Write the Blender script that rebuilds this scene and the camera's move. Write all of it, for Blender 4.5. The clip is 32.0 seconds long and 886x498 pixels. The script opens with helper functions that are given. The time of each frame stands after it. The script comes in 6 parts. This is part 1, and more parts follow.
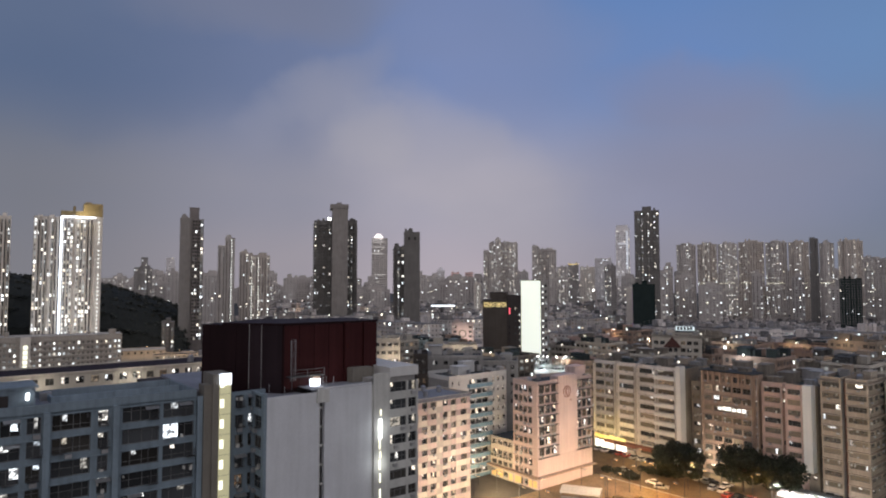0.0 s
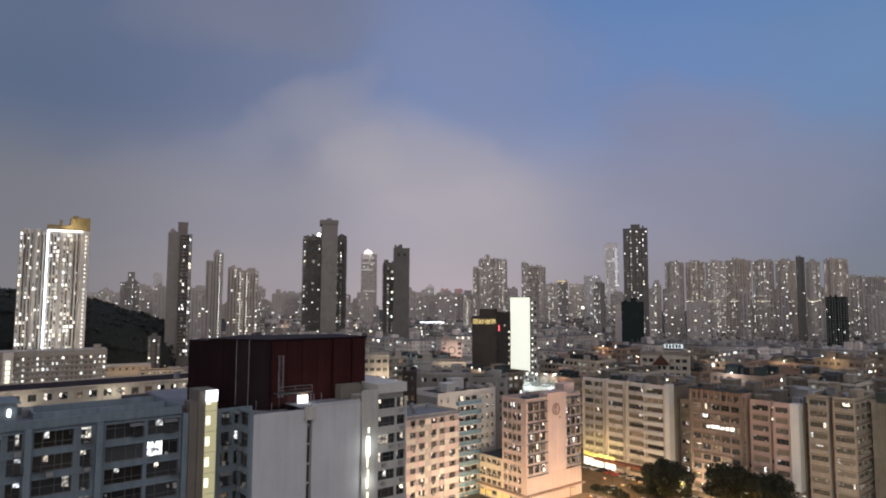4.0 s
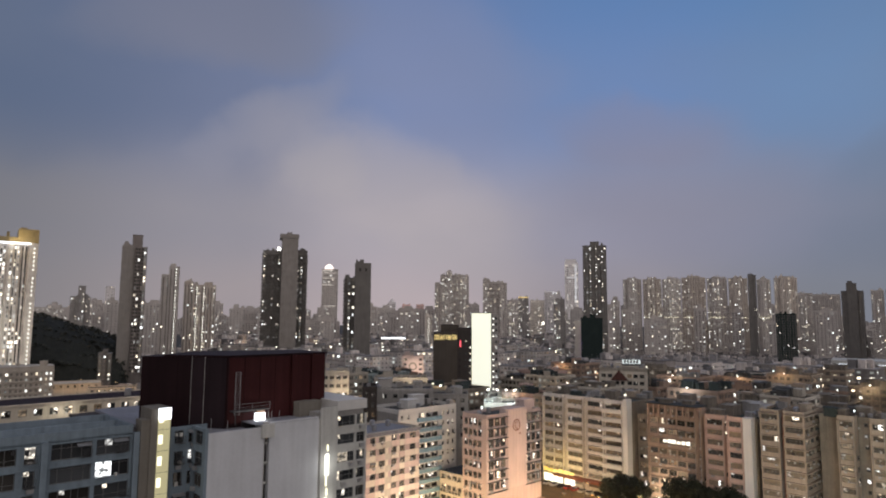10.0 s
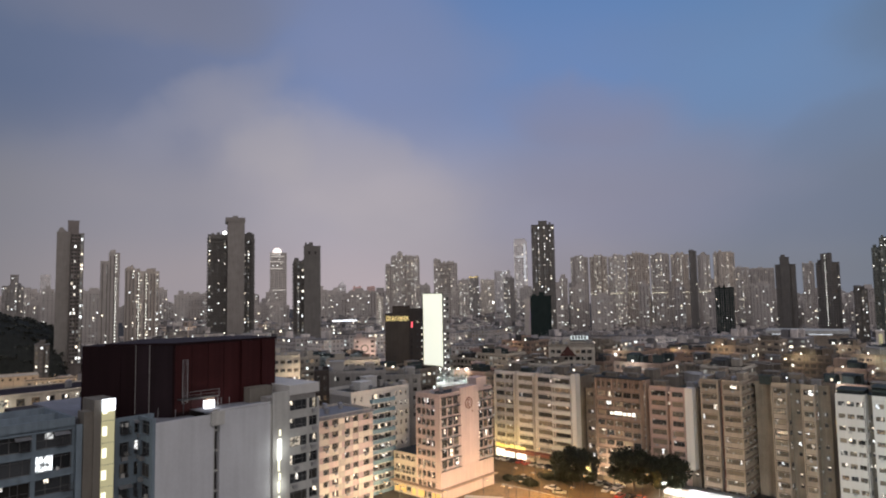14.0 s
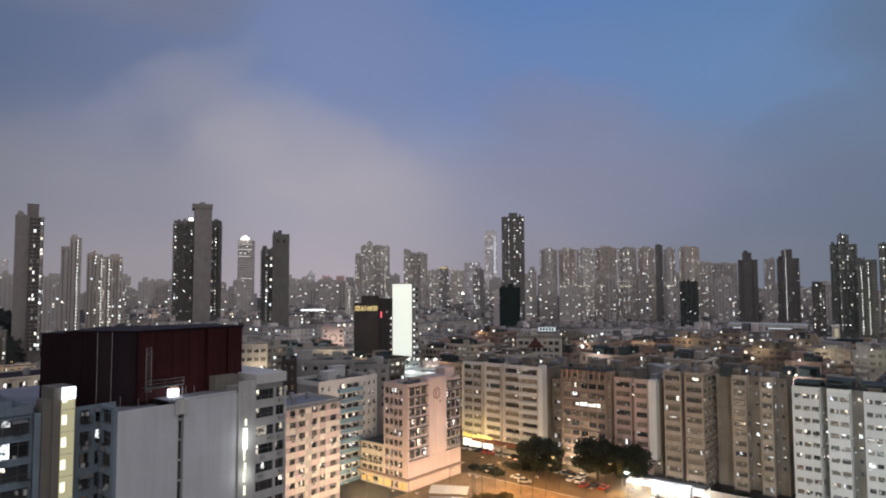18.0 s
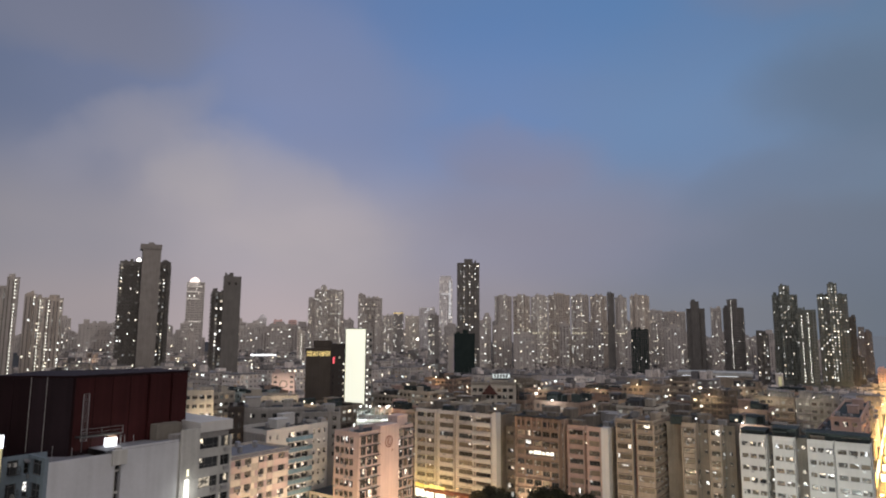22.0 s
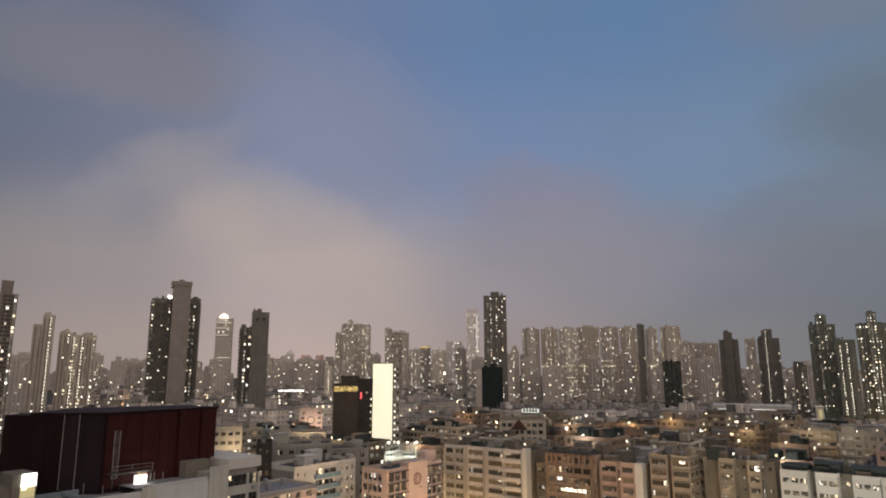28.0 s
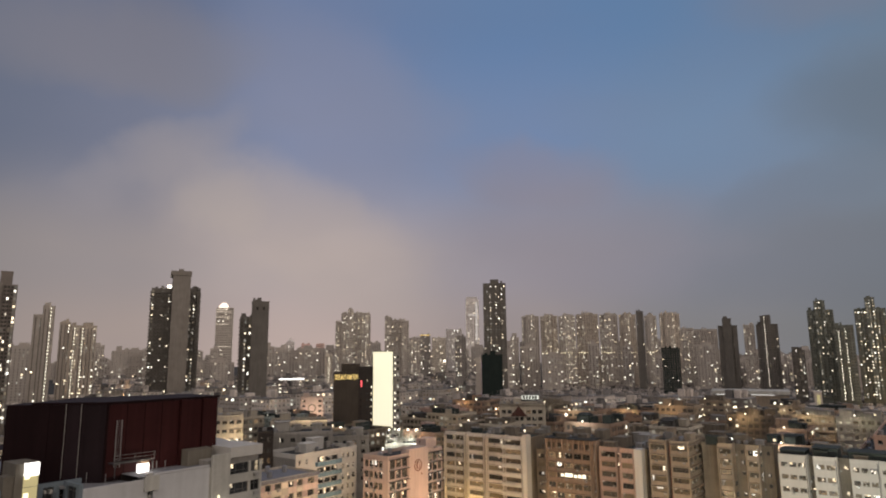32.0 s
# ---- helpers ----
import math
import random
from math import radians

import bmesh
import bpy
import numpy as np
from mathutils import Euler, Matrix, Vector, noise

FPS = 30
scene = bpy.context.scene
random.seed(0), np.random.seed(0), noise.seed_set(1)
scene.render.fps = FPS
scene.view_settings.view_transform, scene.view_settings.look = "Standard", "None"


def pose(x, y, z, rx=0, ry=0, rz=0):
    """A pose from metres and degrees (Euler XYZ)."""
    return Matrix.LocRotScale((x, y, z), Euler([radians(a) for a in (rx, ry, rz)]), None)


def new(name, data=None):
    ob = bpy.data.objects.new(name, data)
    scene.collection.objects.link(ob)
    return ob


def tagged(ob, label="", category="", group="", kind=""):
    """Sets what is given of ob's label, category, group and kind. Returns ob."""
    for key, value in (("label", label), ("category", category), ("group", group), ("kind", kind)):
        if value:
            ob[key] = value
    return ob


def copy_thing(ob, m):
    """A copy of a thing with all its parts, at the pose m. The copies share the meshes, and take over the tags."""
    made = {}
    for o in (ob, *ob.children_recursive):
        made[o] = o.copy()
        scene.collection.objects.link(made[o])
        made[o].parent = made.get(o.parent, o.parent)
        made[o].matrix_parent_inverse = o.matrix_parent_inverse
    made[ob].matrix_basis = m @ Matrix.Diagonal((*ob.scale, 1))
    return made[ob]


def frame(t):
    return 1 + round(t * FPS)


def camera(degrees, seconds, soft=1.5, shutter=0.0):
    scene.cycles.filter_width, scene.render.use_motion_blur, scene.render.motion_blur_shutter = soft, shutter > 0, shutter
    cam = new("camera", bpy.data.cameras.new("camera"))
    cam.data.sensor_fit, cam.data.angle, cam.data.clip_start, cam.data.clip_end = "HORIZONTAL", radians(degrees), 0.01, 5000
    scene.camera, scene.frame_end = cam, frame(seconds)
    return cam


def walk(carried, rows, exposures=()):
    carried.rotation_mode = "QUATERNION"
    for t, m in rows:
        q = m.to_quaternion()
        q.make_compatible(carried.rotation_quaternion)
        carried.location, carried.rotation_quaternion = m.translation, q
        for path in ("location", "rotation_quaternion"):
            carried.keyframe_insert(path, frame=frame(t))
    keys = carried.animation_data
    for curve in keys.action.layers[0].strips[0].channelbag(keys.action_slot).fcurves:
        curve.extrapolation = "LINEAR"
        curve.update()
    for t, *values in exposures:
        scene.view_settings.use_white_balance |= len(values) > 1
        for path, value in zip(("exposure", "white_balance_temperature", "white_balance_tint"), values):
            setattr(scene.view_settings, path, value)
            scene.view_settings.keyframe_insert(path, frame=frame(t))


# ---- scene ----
cam = camera(69.65, 32.0, soft=2.0)
# seconds, yaw, pitch, roll of the camera, which only turns where it stands
TURNS = [
    (0.0, 0.00, 3.24, 0.05),
    (0.5, 0.01, 3.30, -0.00),
    (1.0, -0.15, 3.53, 0.01),
    (1.5, -0.22, 3.71, 0.10),
    (2.0, -0.30, 3.69, -0.04),
    (2.5, -0.48, 3.84, -0.30),
    (3.0, -0.73, 4.22, -0.35),
    (3.5, -0.76, 4.51, -0.49),
    (4.0, -0.95, 4.72, -0.24),
    (4.5, -1.53, 4.92, -0.10),
    (6.5, -2.24, 5.54, -0.38),
    (7.0, -2.42, 5.85, -0.62),
    (7.5, -2.70, 6.51, -1.14),
    (8.0, -2.61, 6.29, -0.96),
    (8.5, -2.72, 6.24, -0.53),
    (9.0, -3.43, 6.44, -0.59),
    (9.5, -4.03, 5.93, -0.64),
    (10.0, -4.40, 6.13, -0.38),
    (10.5, -5.03, 6.32, -0.17),
    (11.0, -5.62, 6.31, 0.02),
    (11.5, -6.58, 5.64, 0.34),
    (12.0, -6.67, 5.78, 0.66),
    (12.5, -6.87, 5.61, 0.88),
    (13.0, -7.57, 4.61, 1.19),
    (13.5, -8.38, 4.75, 1.07),
    (14.0, -8.77, 4.40, 0.98),
    (14.5, -9.25, 4.39, 1.20),
    (16.5, -10.37, 3.65, 0.29),
    (17.0, -10.85, 3.41, 0.16),
    (17.5, -11.17, 3.44, 0.15),
    (18.0, -11.49, 3.53, 0.24),
    (18.5, -11.64, 4.51, 0.15),
    (19.0, -12.09, 5.05, 0.00),
    (19.5, -12.74, 5.15, -0.12),
    (20.0, -13.16, 5.57, -0.21),
    (20.5, -13.82, 6.38, -0.11),
    (21.0, -14.13, 7.04, -0.46),
    (21.5, -14.86, 7.63, -0.57),
    (22.0, -15.55, 7.60, -0.29),
    (22.5, -16.62, 7.74, -0.12),
    (23.0, -17.45, 7.91, -0.28),
    (23.5, -18.13, 8.66, -0.04),
    (24.0, -18.20, 9.70, -0.21),
    (24.5, -18.14, 10.33, -0.16),
    (25.0, -17.76, 10.66, -0.03),
    (25.5, -16.36, 10.50, 0.19),
    (27.5, -13.50, 10.50, 0.16),
    (28.0, -13.12, 10.59, 0.19),
    (28.5, -12.91, 10.66, 0.18),
    (29.0, -12.35, 10.71, 0.23),
    (29.5, -12.30, 10.47, 0.41),
    (30.0, -12.21, 10.42, 0.53),
    (30.5, -12.73, 10.49, 0.64),
    (31.0, -12.59, 10.27, 0.66),
    (31.5, -12.87, 9.99, 0.67),
    (32.0, -13.13, 9.51, 0.55),
]
# seconds, stops, white balance and tint: the picture warms a little towards the end
LENS_TINT = ((0.0, 0.0, 5830, 10), (8.0, 0.02, 6250, 10), (13.0, 0.02, 6180, 10), (18.0, -0.06, 5850, 10), (20.5, 0.02, 6000, 10), (24.0, 0.0, 6800, 10), (30.0, 0.0, 7250, 10), (32.0, 0.0, 7250, 10))
walk(cam, [(t, pose(0, 0, 60, 90 + pitch, roll, yaw)) for t, yaw, pitch, roll in TURNS], LENS_TINT)

# ---- world and light ----
world = bpy.data.worlds.new("dusk")
scene.world = world
world.use_nodes = True


def build_sky(tree):
    """Dusk under broken cloud: blue above, a city-lit cloud bank ahead, the afterglow behind."""
    n, l = tree.nodes, tree.links
    n.clear()
    coord = n.new("ShaderNodeTexCoord")

    def lobe(bearing, height, inner, outer):
        d = Vector((math.sin(radians(bearing)) * math.cos(radians(height)), math.cos(radians(bearing)) * math.cos(radians(height)), math.sin(radians(height))))
        dot = n.new("ShaderNodeVectorMath")
        dot.operation = "DOT_PRODUCT"
        dot.inputs[1].default_value = d
        l.new(coord.outputs["Generated"], dot.inputs[0])
        ramp = n.new("ShaderNodeMapRange")
        ramp.interpolation_type = "SMOOTHERSTEP"
        ramp.inputs["From Min"].default_value = math.cos(radians(outer))
        ramp.inputs["From Max"].default_value = math.cos(radians(inner))
        l.new(dot.outputs["Value"], ramp.inputs["Value"])
        return ramp.outputs["Result"]

    def cloud(scale, detail, lo, hi, stretch, seed):
        m = n.new("ShaderNodeMapping")
        m.inputs["Scale"].default_value = (1, 1, stretch)
        m.inputs["Location"].default_value = (seed, seed * 0.7, 0)
        l.new(coord.outputs["Generated"], m.inputs["Vector"])
        t = n.new("ShaderNodeTexNoise")
        t.inputs["Scale"].default_value, t.inputs["Detail"].default_value = scale, detail
        t.inputs["Roughness"].default_value = 0.45
        l.new(m.outputs["Vector"], t.inputs["Vector"])
        r = n.new("ShaderNodeMapRange")
        r.interpolation_type = "SMOOTHSTEP"
        r.inputs["From Min"].default_value, r.inputs["From Max"].default_value = lo, hi
        l.new(t.outputs[0], r.inputs["Value"])
        return r.outputs["Result"]

    def times(a, b):
        m = n.new("ShaderNodeMath")
        m.operation = "MULTIPLY"
        l.new(a, m.inputs[0])
        if isinstance(b, float):
            m.inputs[1].default_value = b
        else:
            l.new(b, m.inputs[1])
        return m.outputs[0]

    def mixed(fac, a, b):
        m = n.new("ShaderNodeMix")
        m.data_type = "RGBA"
        l.new(fac, m.inputs["Factor"])
        for value, slot in ((a, 6), (b, 7)):
            if isinstance(value, tuple):
                m.inputs[slot].default_value = (*value, 1)
            else:
                l.new(value, m.inputs[slot])
        return m.outputs[2]

    split = n.new("ShaderNodeSeparateXYZ")
    l.new(coord.outputs["Generated"], split.inputs[0])

    def column(stops):
        r = n.new("ShaderNodeValToRGB")
        r.color_ramp.interpolation = "EASE"
        while len(r.color_ramp.elements) < len(stops):
            r.color_ramp.elements.new(1.0)
        for e, (height, *rgb) in zip(r.color_ramp.elements, stops):
            e.position, e.color = math.sin(radians(height)), (*rgb, 1)
        l.new(split.outputs[2], r.inputs[0])
        return r.outputs[0]

    turn = n.new("ShaderNodeMath")
    turn.operation = "ARCTAN2"
    l.new(split.outputs[0], turn.inputs[0])
    l.new(split.outputs[1], turn.inputs[1])
    sky, last = None, None
    for bearing, stops in SKY.items():
        if sky is None:
            sky, last = column(stops), bearing
            continue
        step = n.new("ShaderNodeMapRange")
        step.interpolation_type = "SMOOTHSTEP"
        step.inputs["From Min"].default_value, step.inputs["From Max"].default_value = radians(last), radians(bearing)
        l.new(turn.outputs[0], step.inputs["Value"])
        sky, last = mixed(step.outputs["Result"], sky, column(stops)), bearing
    # the cloud edges wander: the direction is shifted by noise before each bank is laid in
    wander = n.new("ShaderNodeTexNoise")
    wander.inputs["Scale"].default_value, wander.inputs["Detail"].default_value, wander.inputs["Roughness"].default_value = 7.0, 6, 0.5
    l.new(coord.outputs["Generated"], wander.inputs["Vector"])
    shift = n.new("ShaderNodeVectorMath")
    shift.operation = "MULTIPLY_ADD"
    shift.inputs[1].default_value, shift.inputs[2].default_value = (0.13, 0.13, 0.10), (-0.065, -0.065, -0.05)
    l.new(wander.outputs["Color"], shift.inputs[0])
    moved = n.new("ShaderNodeVectorMath")
    l.new(coord.outputs["Generated"], moved.inputs[0])
    l.new(shift.outputs[0], moved.inputs[1])

    def bank(bearing, height, wide, high, tilt):
        """A soft elliptical cloud bank, its sizes in degrees; tilt raises its right end."""
        u, v, a = radians(bearing), radians(height), radians(tilt)
        east = Vector((math.cos(u), -math.sin(u), 0))
        up = Vector((-math.sin(u) * math.sin(v), -math.cos(u) * math.sin(v), math.cos(v)))
        squares = []
        for axis, size in ((east * math.cos(a) + up * math.sin(a), wide), (up * math.cos(a) - east * math.sin(a), high)):
            dot = n.new("ShaderNodeVectorMath")
            dot.operation = "DOT_PRODUCT"
            middle = Vector((math.sin(u) * math.cos(v), math.cos(u) * math.cos(v), math.sin(v)))
            away = n.new("ShaderNodeVectorMath")
            away.operation = "SUBTRACT"
            away.inputs[1].default_value = middle
            l.new(moved.outputs[0], away.inputs[0])
            dot.inputs[1].default_value = axis / radians(size)
            l.new(away.outputs[0], dot.inputs[0])
            squares.append(times(dot.outputs["Value"], dot.outputs["Value"]))
        both = n.new("ShaderNodeMath")
        l.new(squares[0], both.inputs[0])
        l.new(squares[1], both.inputs[1])
        ramp = n.new("ShaderNodeMapRange")
        ramp.interpolation_type = "SMOOTHSTEP"
        ramp.inputs["From Min"].default_value, ramp.inputs["From Max"].default_value = 2.6, 0.0
        l.new(both.outputs[0], ramp.inputs["Value"])
        return ramp.outputs["Result"]

    thin = cloud(5.0, 6, 0.34, 0.66, 1.8, 3.1)
    for bearing, height, wide, high, tilt, share, colour in BANKS:
        sky = mixed(times(bank(bearing, height, wide, high, tilt), share), sky, colour)
    sky = mixed(times(thin, 0.10), sky, SKY_GREY)
    sky = mixed(lobe(165, 30, 10, 100), sky, SKY_AFTER)
    shine = n.new("ShaderNodeBackground")
    l.new(sky, shine.inputs["Color"])
    shine.inputs["Strength"].default_value = 1.0
    out = n.new("ShaderNodeOutputWorld")
    l.new(shine.outputs[0], out.inputs["Surface"])


SKY = {  # bearing: colours by height in degrees
    -34: [(1, 0.225, 0.206, 0.205), (8, 0.200, 0.194, 0.208), (17, 0.116, 0.148, 0.222), (30, 0.114, 0.144, 0.224)],
    -14: [(1, 0.362, 0.308, 0.308), (8, 0.304, 0.282, 0.310), (18, 0.170, 0.198, 0.300), (30, 0.118, 0.154, 0.264)],
    0: [(1, 0.490, 0.404, 0.404), (8, 0.425, 0.380, 0.412), (19, 0.200, 0.250, 0.412), (30, 0.138, 0.202, 0.375)],
    20: [(1, 0.310, 0.274, 0.288), (8, 0.290, 0.280, 0.345), (19, 0.160, 0.244, 0.442), (30, 0.108, 0.208, 0.415)],
    36: [(1, 0.205, 0.210, 0.236), (8, 0.206, 0.230, 0.305), (17, 0.160, 0.250, 0.415), (30, 0.106, 0.208, 0.400)],
    54: [(1, 0.140, 0.164, 0.196), (8, 0.160, 0.196, 0.256), (16, 0.160, 0.226, 0.322), (30, 0.114, 0.192, 0.315)],
}
# cloud banks: bearing, height, half width, half height, tilt, cover, colour
BANKS = (
    (-27, 17.5, 9, 4.0, 10, 0.35, (0.104, 0.135, 0.215)),
    (-15, 24.8, 8.5, 3.0, 6, 0.50, (0.218, 0.212, 0.250)),
    (4, 22, 9, 5.0, -35, 0.45, (0.225, 0.250, 0.375)),
    (-12.0, 16.6, 6.0, 1.9, 34, 0.42, (0.318, 0.302, 0.345)),
    (0.5, 10.2, 10.5, 4.2, -24, 0.46, (0.452, 0.394, 0.386)),
    (-6.0, 13.4, 3.0, 2.6, -38, 0.40, (0.440, 0.392, 0.390)),
    (22.6, 16.0, 6.0, 2.3, -8, 0.50, (0.248, 0.236, 0.312)),
    (26, 10.4, 9.0, 4.0, -10, 0.42, (0.260, 0.243, 0.303)),
    (53, 18.4, 8.5, 3.6, -8, 0.60, (0.120, 0.160, 0.224)),
    (44, 12.4, 6.5, 2.0, 14, 0.42, (0.155, 0.188, 0.255)),
    (48, 6.6, 10, 3.0, 0, 0.42, (0.150, 0.168, 0.208)),
    (46, 27.8, 5.5, 2.2, 0, 0.45, (0.190, 0.208, 0.285)),
)
SKY_GREY = (0.1878, 0.2016, 0.2623)
SKY_AFTER = (0.69, 0.605, 0.555)
build_sky(world.node_tree)


ALONG = Vector((math.sin(radians(51)), math.cos(radians(51)), -0.2))  # up the main road and down to the street


def point_lamp(x, y, z, watts, colour, radius=0.4, aim=ALONG):
    """A lamp head that throws its light one way."""
    data = bpy.data.lights.new("lamp_light", "AREA")
    data.shape, data.size = "DISK", 2 * radius
    data.energy, data.color = 0.45 * watts, colour
    ob = new("lamp_light", data)
    ob.rotation_mode = "QUATERNION"
    ob.location, ob.rotation_quaternion = (x, y, z), aim.to_track_quat("-Z", "Y")
    return ob


# ---- materials ----
def surface(name, colour, rough=0.8, metal=0.0, grain=3.0, stain=0.3, bump=0.15, streak=True, vary=0.12, per_island=False, spec=0.4):
    """A painted or bare surface with fine grain, broad stains, rain streaks and a little difference between objects."""
    m = bpy.data.materials.new(name)
    m.use_nodes = True
    n, l = m.node_tree.nodes, m.node_tree.links
    b = n["Principled BSDF"]
    b.inputs["Roughness"].default_value, b.inputs["Metallic"].default_value = rough, metal
    b.inputs["Specular IOR Level"].default_value = spec
    coord = n.new("ShaderNodeTexCoord")
    fine = n.new("ShaderNodeTexNoise")
    fine.inputs["Scale"].default_value, fine.inputs["Detail"].default_value = grain, 6
    broad = n.new("ShaderNodeTexNoise")
    broad.inputs["Scale"].default_value, broad.inputs["Detail"].default_value = 0.18, 4
    drip = n.new("ShaderNodeTexNoise")
    drip.inputs["Scale"].default_value, drip.inputs["Detail"].default_value = 1.0, 3
    squash = n.new("ShaderNodeMapping")
    squash.inputs["Scale"].default_value = (1.4, 1.4, 0.07 if streak else 1.0)
    l.new(coord.outputs["Object"], squash.inputs["Vector"])
    l.new(squash.outputs["Vector"], drip.inputs["Vector"])
    l.new(coord.outputs["Object"], fine.inputs["Vector"])
    l.new(coord.outputs["Object"], broad.inputs["Vector"])
    total = n.new("ShaderNodeMath")
    total.operation = "ADD"
    l.new(broad.outputs[0], total.inputs[0])
    l.new(drip.outputs[0], total.inputs[1])
    more = n.new("ShaderNodeMath")
    more.operation = "MULTIPLY_ADD"
    l.new(fine.outputs[0], more.inputs[0])
    more.inputs[1].default_value = 0.5
    l.new(total.outputs[0], more.inputs[2])
    spread = n.new("ShaderNodeMapRange")
    spread.inputs["From Min"].default_value, spread.inputs["From Max"].default_value = 0.85, 1.65
    spread.inputs["To Min"].default_value, spread.inputs["To Max"].default_value = 1 - stain, 1 + stain * 0.35
    l.new(more.outputs[0], spread.inputs["Value"])
    if per_island:
        rnd = n.new("ShaderNodeNewGeometry").outputs["Random Per Island"]
    else:
        rnd = n.new("ShaderNodeObjectInfo").outputs["Random"]
    lift = n.new("ShaderNodeMapRange")
    lift.inputs["To Min"].default_value, lift.inputs["To Max"].default_value = 1 - vary, 1 + vary
    l.new(rnd, lift.inputs["Value"])
    both = n.new("ShaderNodeMath")
    both.operation = "MULTIPLY"
    l.new(spread.outputs["Result"], both.inputs[0])
    l.new(lift.outputs["Result"], both.inputs[1])
    tint = n.new("ShaderNodeVectorMath")
    tint.operation = "SCALE"
    tint.inputs[0].default_value = colour
    l.new(both.outputs[0], tint.inputs["Scale"])
    l.new(tint.outputs["Vector"], b.inputs["Base Color"])
    relief = n.new("ShaderNodeBump")
    relief.inputs["Strength"].default_value, relief.inputs["Distance"].default_value = bump, 0.05
    l.new(fine.outputs[0], relief.inputs["Height"])
    l.new(relief.outputs["Normal"], b.inputs["Normal"])
    return m


def glowing(name, warm, cool, low, high, per_island=False, mottled=True, bias=2.2):
    """Lit glass: each pane has its own warmth and strength, with curtains and furniture as mottling."""
    m = bpy.data.materials.new(name)
    m.use_nodes = True
    n, l = m.node_tree.nodes, m.node_tree.links
    b = n["Principled BSDF"]
    b.inputs["Base Color"].default_value = (0.05, 0.05, 0.05, 1)
    b.inputs["Roughness"].default_value = 0.2
    if per_island:
        rnd = n.new("ShaderNodeNewGeometry").outputs["Random Per Island"]
    else:
        rnd = n.new("ShaderNodeObjectInfo").outputs["Random"]
    mix = n.new("ShaderNodeMix")
    mix.data_type = "RGBA"
    mix.inputs[6].default_value, mix.inputs[7].default_value = (*warm, 1), (*cool, 1)
    scatter = n.new("ShaderNodeMath")
    scatter.operation = "MULTIPLY"
    scatter.inputs[1].default_value = 7.31
    l.new(rnd, scatter.inputs[0])
    part_of = n.new("ShaderNodeMath")
    part_of.operation = "FRACT"
    l.new(scatter.outputs[0], part_of.inputs[0])
    l.new(part_of.outputs[0], mix.inputs["Factor"])
    l.new(mix.outputs[2], b.inputs["Emission Color"])
    power = n.new("ShaderNodeMath")
    power.operation = "POWER"
    power.inputs[1].default_value = bias
    l.new(rnd, power.inputs[0])
    level = n.new("ShaderNodeMapRange")
    level.inputs["To Min"].default_value, level.inputs["To Max"].default_value = low, high
    l.new(power.outputs[0], level.inputs["Value"])
    out = level.outputs["Result"]
    if mottled:
        coord = n.new("ShaderNodeTexCoord")
        t = n.new("ShaderNodeTexNoise")
        t.inputs["Scale"].default_value, t.inputs["Detail"].default_value = 1.9, 3
        l.new(coord.outputs["Object"], t.inputs["Vector"])
        r = n.new("ShaderNodeMapRange")
        r.inputs["From Min"].default_value, r.inputs["From Max"].default_value = 0.42, 0.58
        r.inputs["To Min"].default_value, r.inputs["To Max"].default_value = 0.12, 1.25
        l.new(t.outputs[0], r.inputs["Value"])
        k = n.new("ShaderNodeMath")
        k.operation = "MULTIPLY"
        l.new(out, k.inputs[0])
        l.new(r.outputs["Result"], k.inputs[1])
        out = k.outputs[0]
    l.new(out, b.inputs["Emission Strength"])
    m.cycles.emission_sampling = "NONE"
    return m


def steady_glow(name, colour, strength, sampled=False):
    m = bpy.data.materials.new(name)
    m.use_nodes = True
    b = m.node_tree.nodes["Principled BSDF"]
    b.inputs["Base Color"].default_value = (*[0.4 * c for c in colour], 1)
    b.inputs["Emission Color"].default_value = (*colour, 1)
    b.inputs["Emission Strength"].default_value = strength
    if not sampled:
        m.cycles.emission_sampling = "NONE"
    return m


def dark_glass(name, colour, rough=0.12):
    m = bpy.data.materials.new(name)
    m.use_nodes = True
    n, l = m.node_tree.nodes, m.node_tree.links
    b = n["Principled BSDF"]
    info = n.new("ShaderNodeObjectInfo")
    lift = n.new("ShaderNodeMapRange")
    lift.inputs["To Min"].default_value, lift.inputs["To Max"].default_value = 0.5, 1.8
    l.new(info.outputs["Random"], lift.inputs["Value"])
    tint = n.new("ShaderNodeVectorMath")
    tint.operation = "SCALE"
    tint.inputs[0].default_value = colour
    l.new(lift.outputs["Result"], tint.inputs["Scale"])
    l.new(tint.outputs["Vector"], b.inputs["Base Color"])
    b.inputs["Roughness"].default_value = rough
    b.inputs["Specular IOR Level"].default_value = 0.2
    return m


WHITE = surface("white_paint", (0.57, 0.565, 0.555), stain=0.12)
GABLE = surface("pale_blue_white_paint", (0.53, 0.545, 0.575), stain=0.16)
OFFWHITE = surface("off_white_paint", (0.50, 0.50, 0.48), stain=0.3)
CREAM = surface("cream_paint", (0.50, 0.46, 0.40), stain=0.3)
PINK = surface("pink_paint", (0.52, 0.38, 0.33), stain=0.22)
ROSE = surface("rose_panel", (0.46, 0.36, 0.355), stain=0.25)
PALEPINK = surface("pale_pink_paint", (0.60, 0.48, 0.44), stain=0.2)
PALEPANEL = surface("pale_cream_panel", (0.66, 0.60, 0.52), stain=0.2)
TERRACOTTA = surface("orange_terracotta_render", (0.36, 0.25, 0.19), stain=0.3)
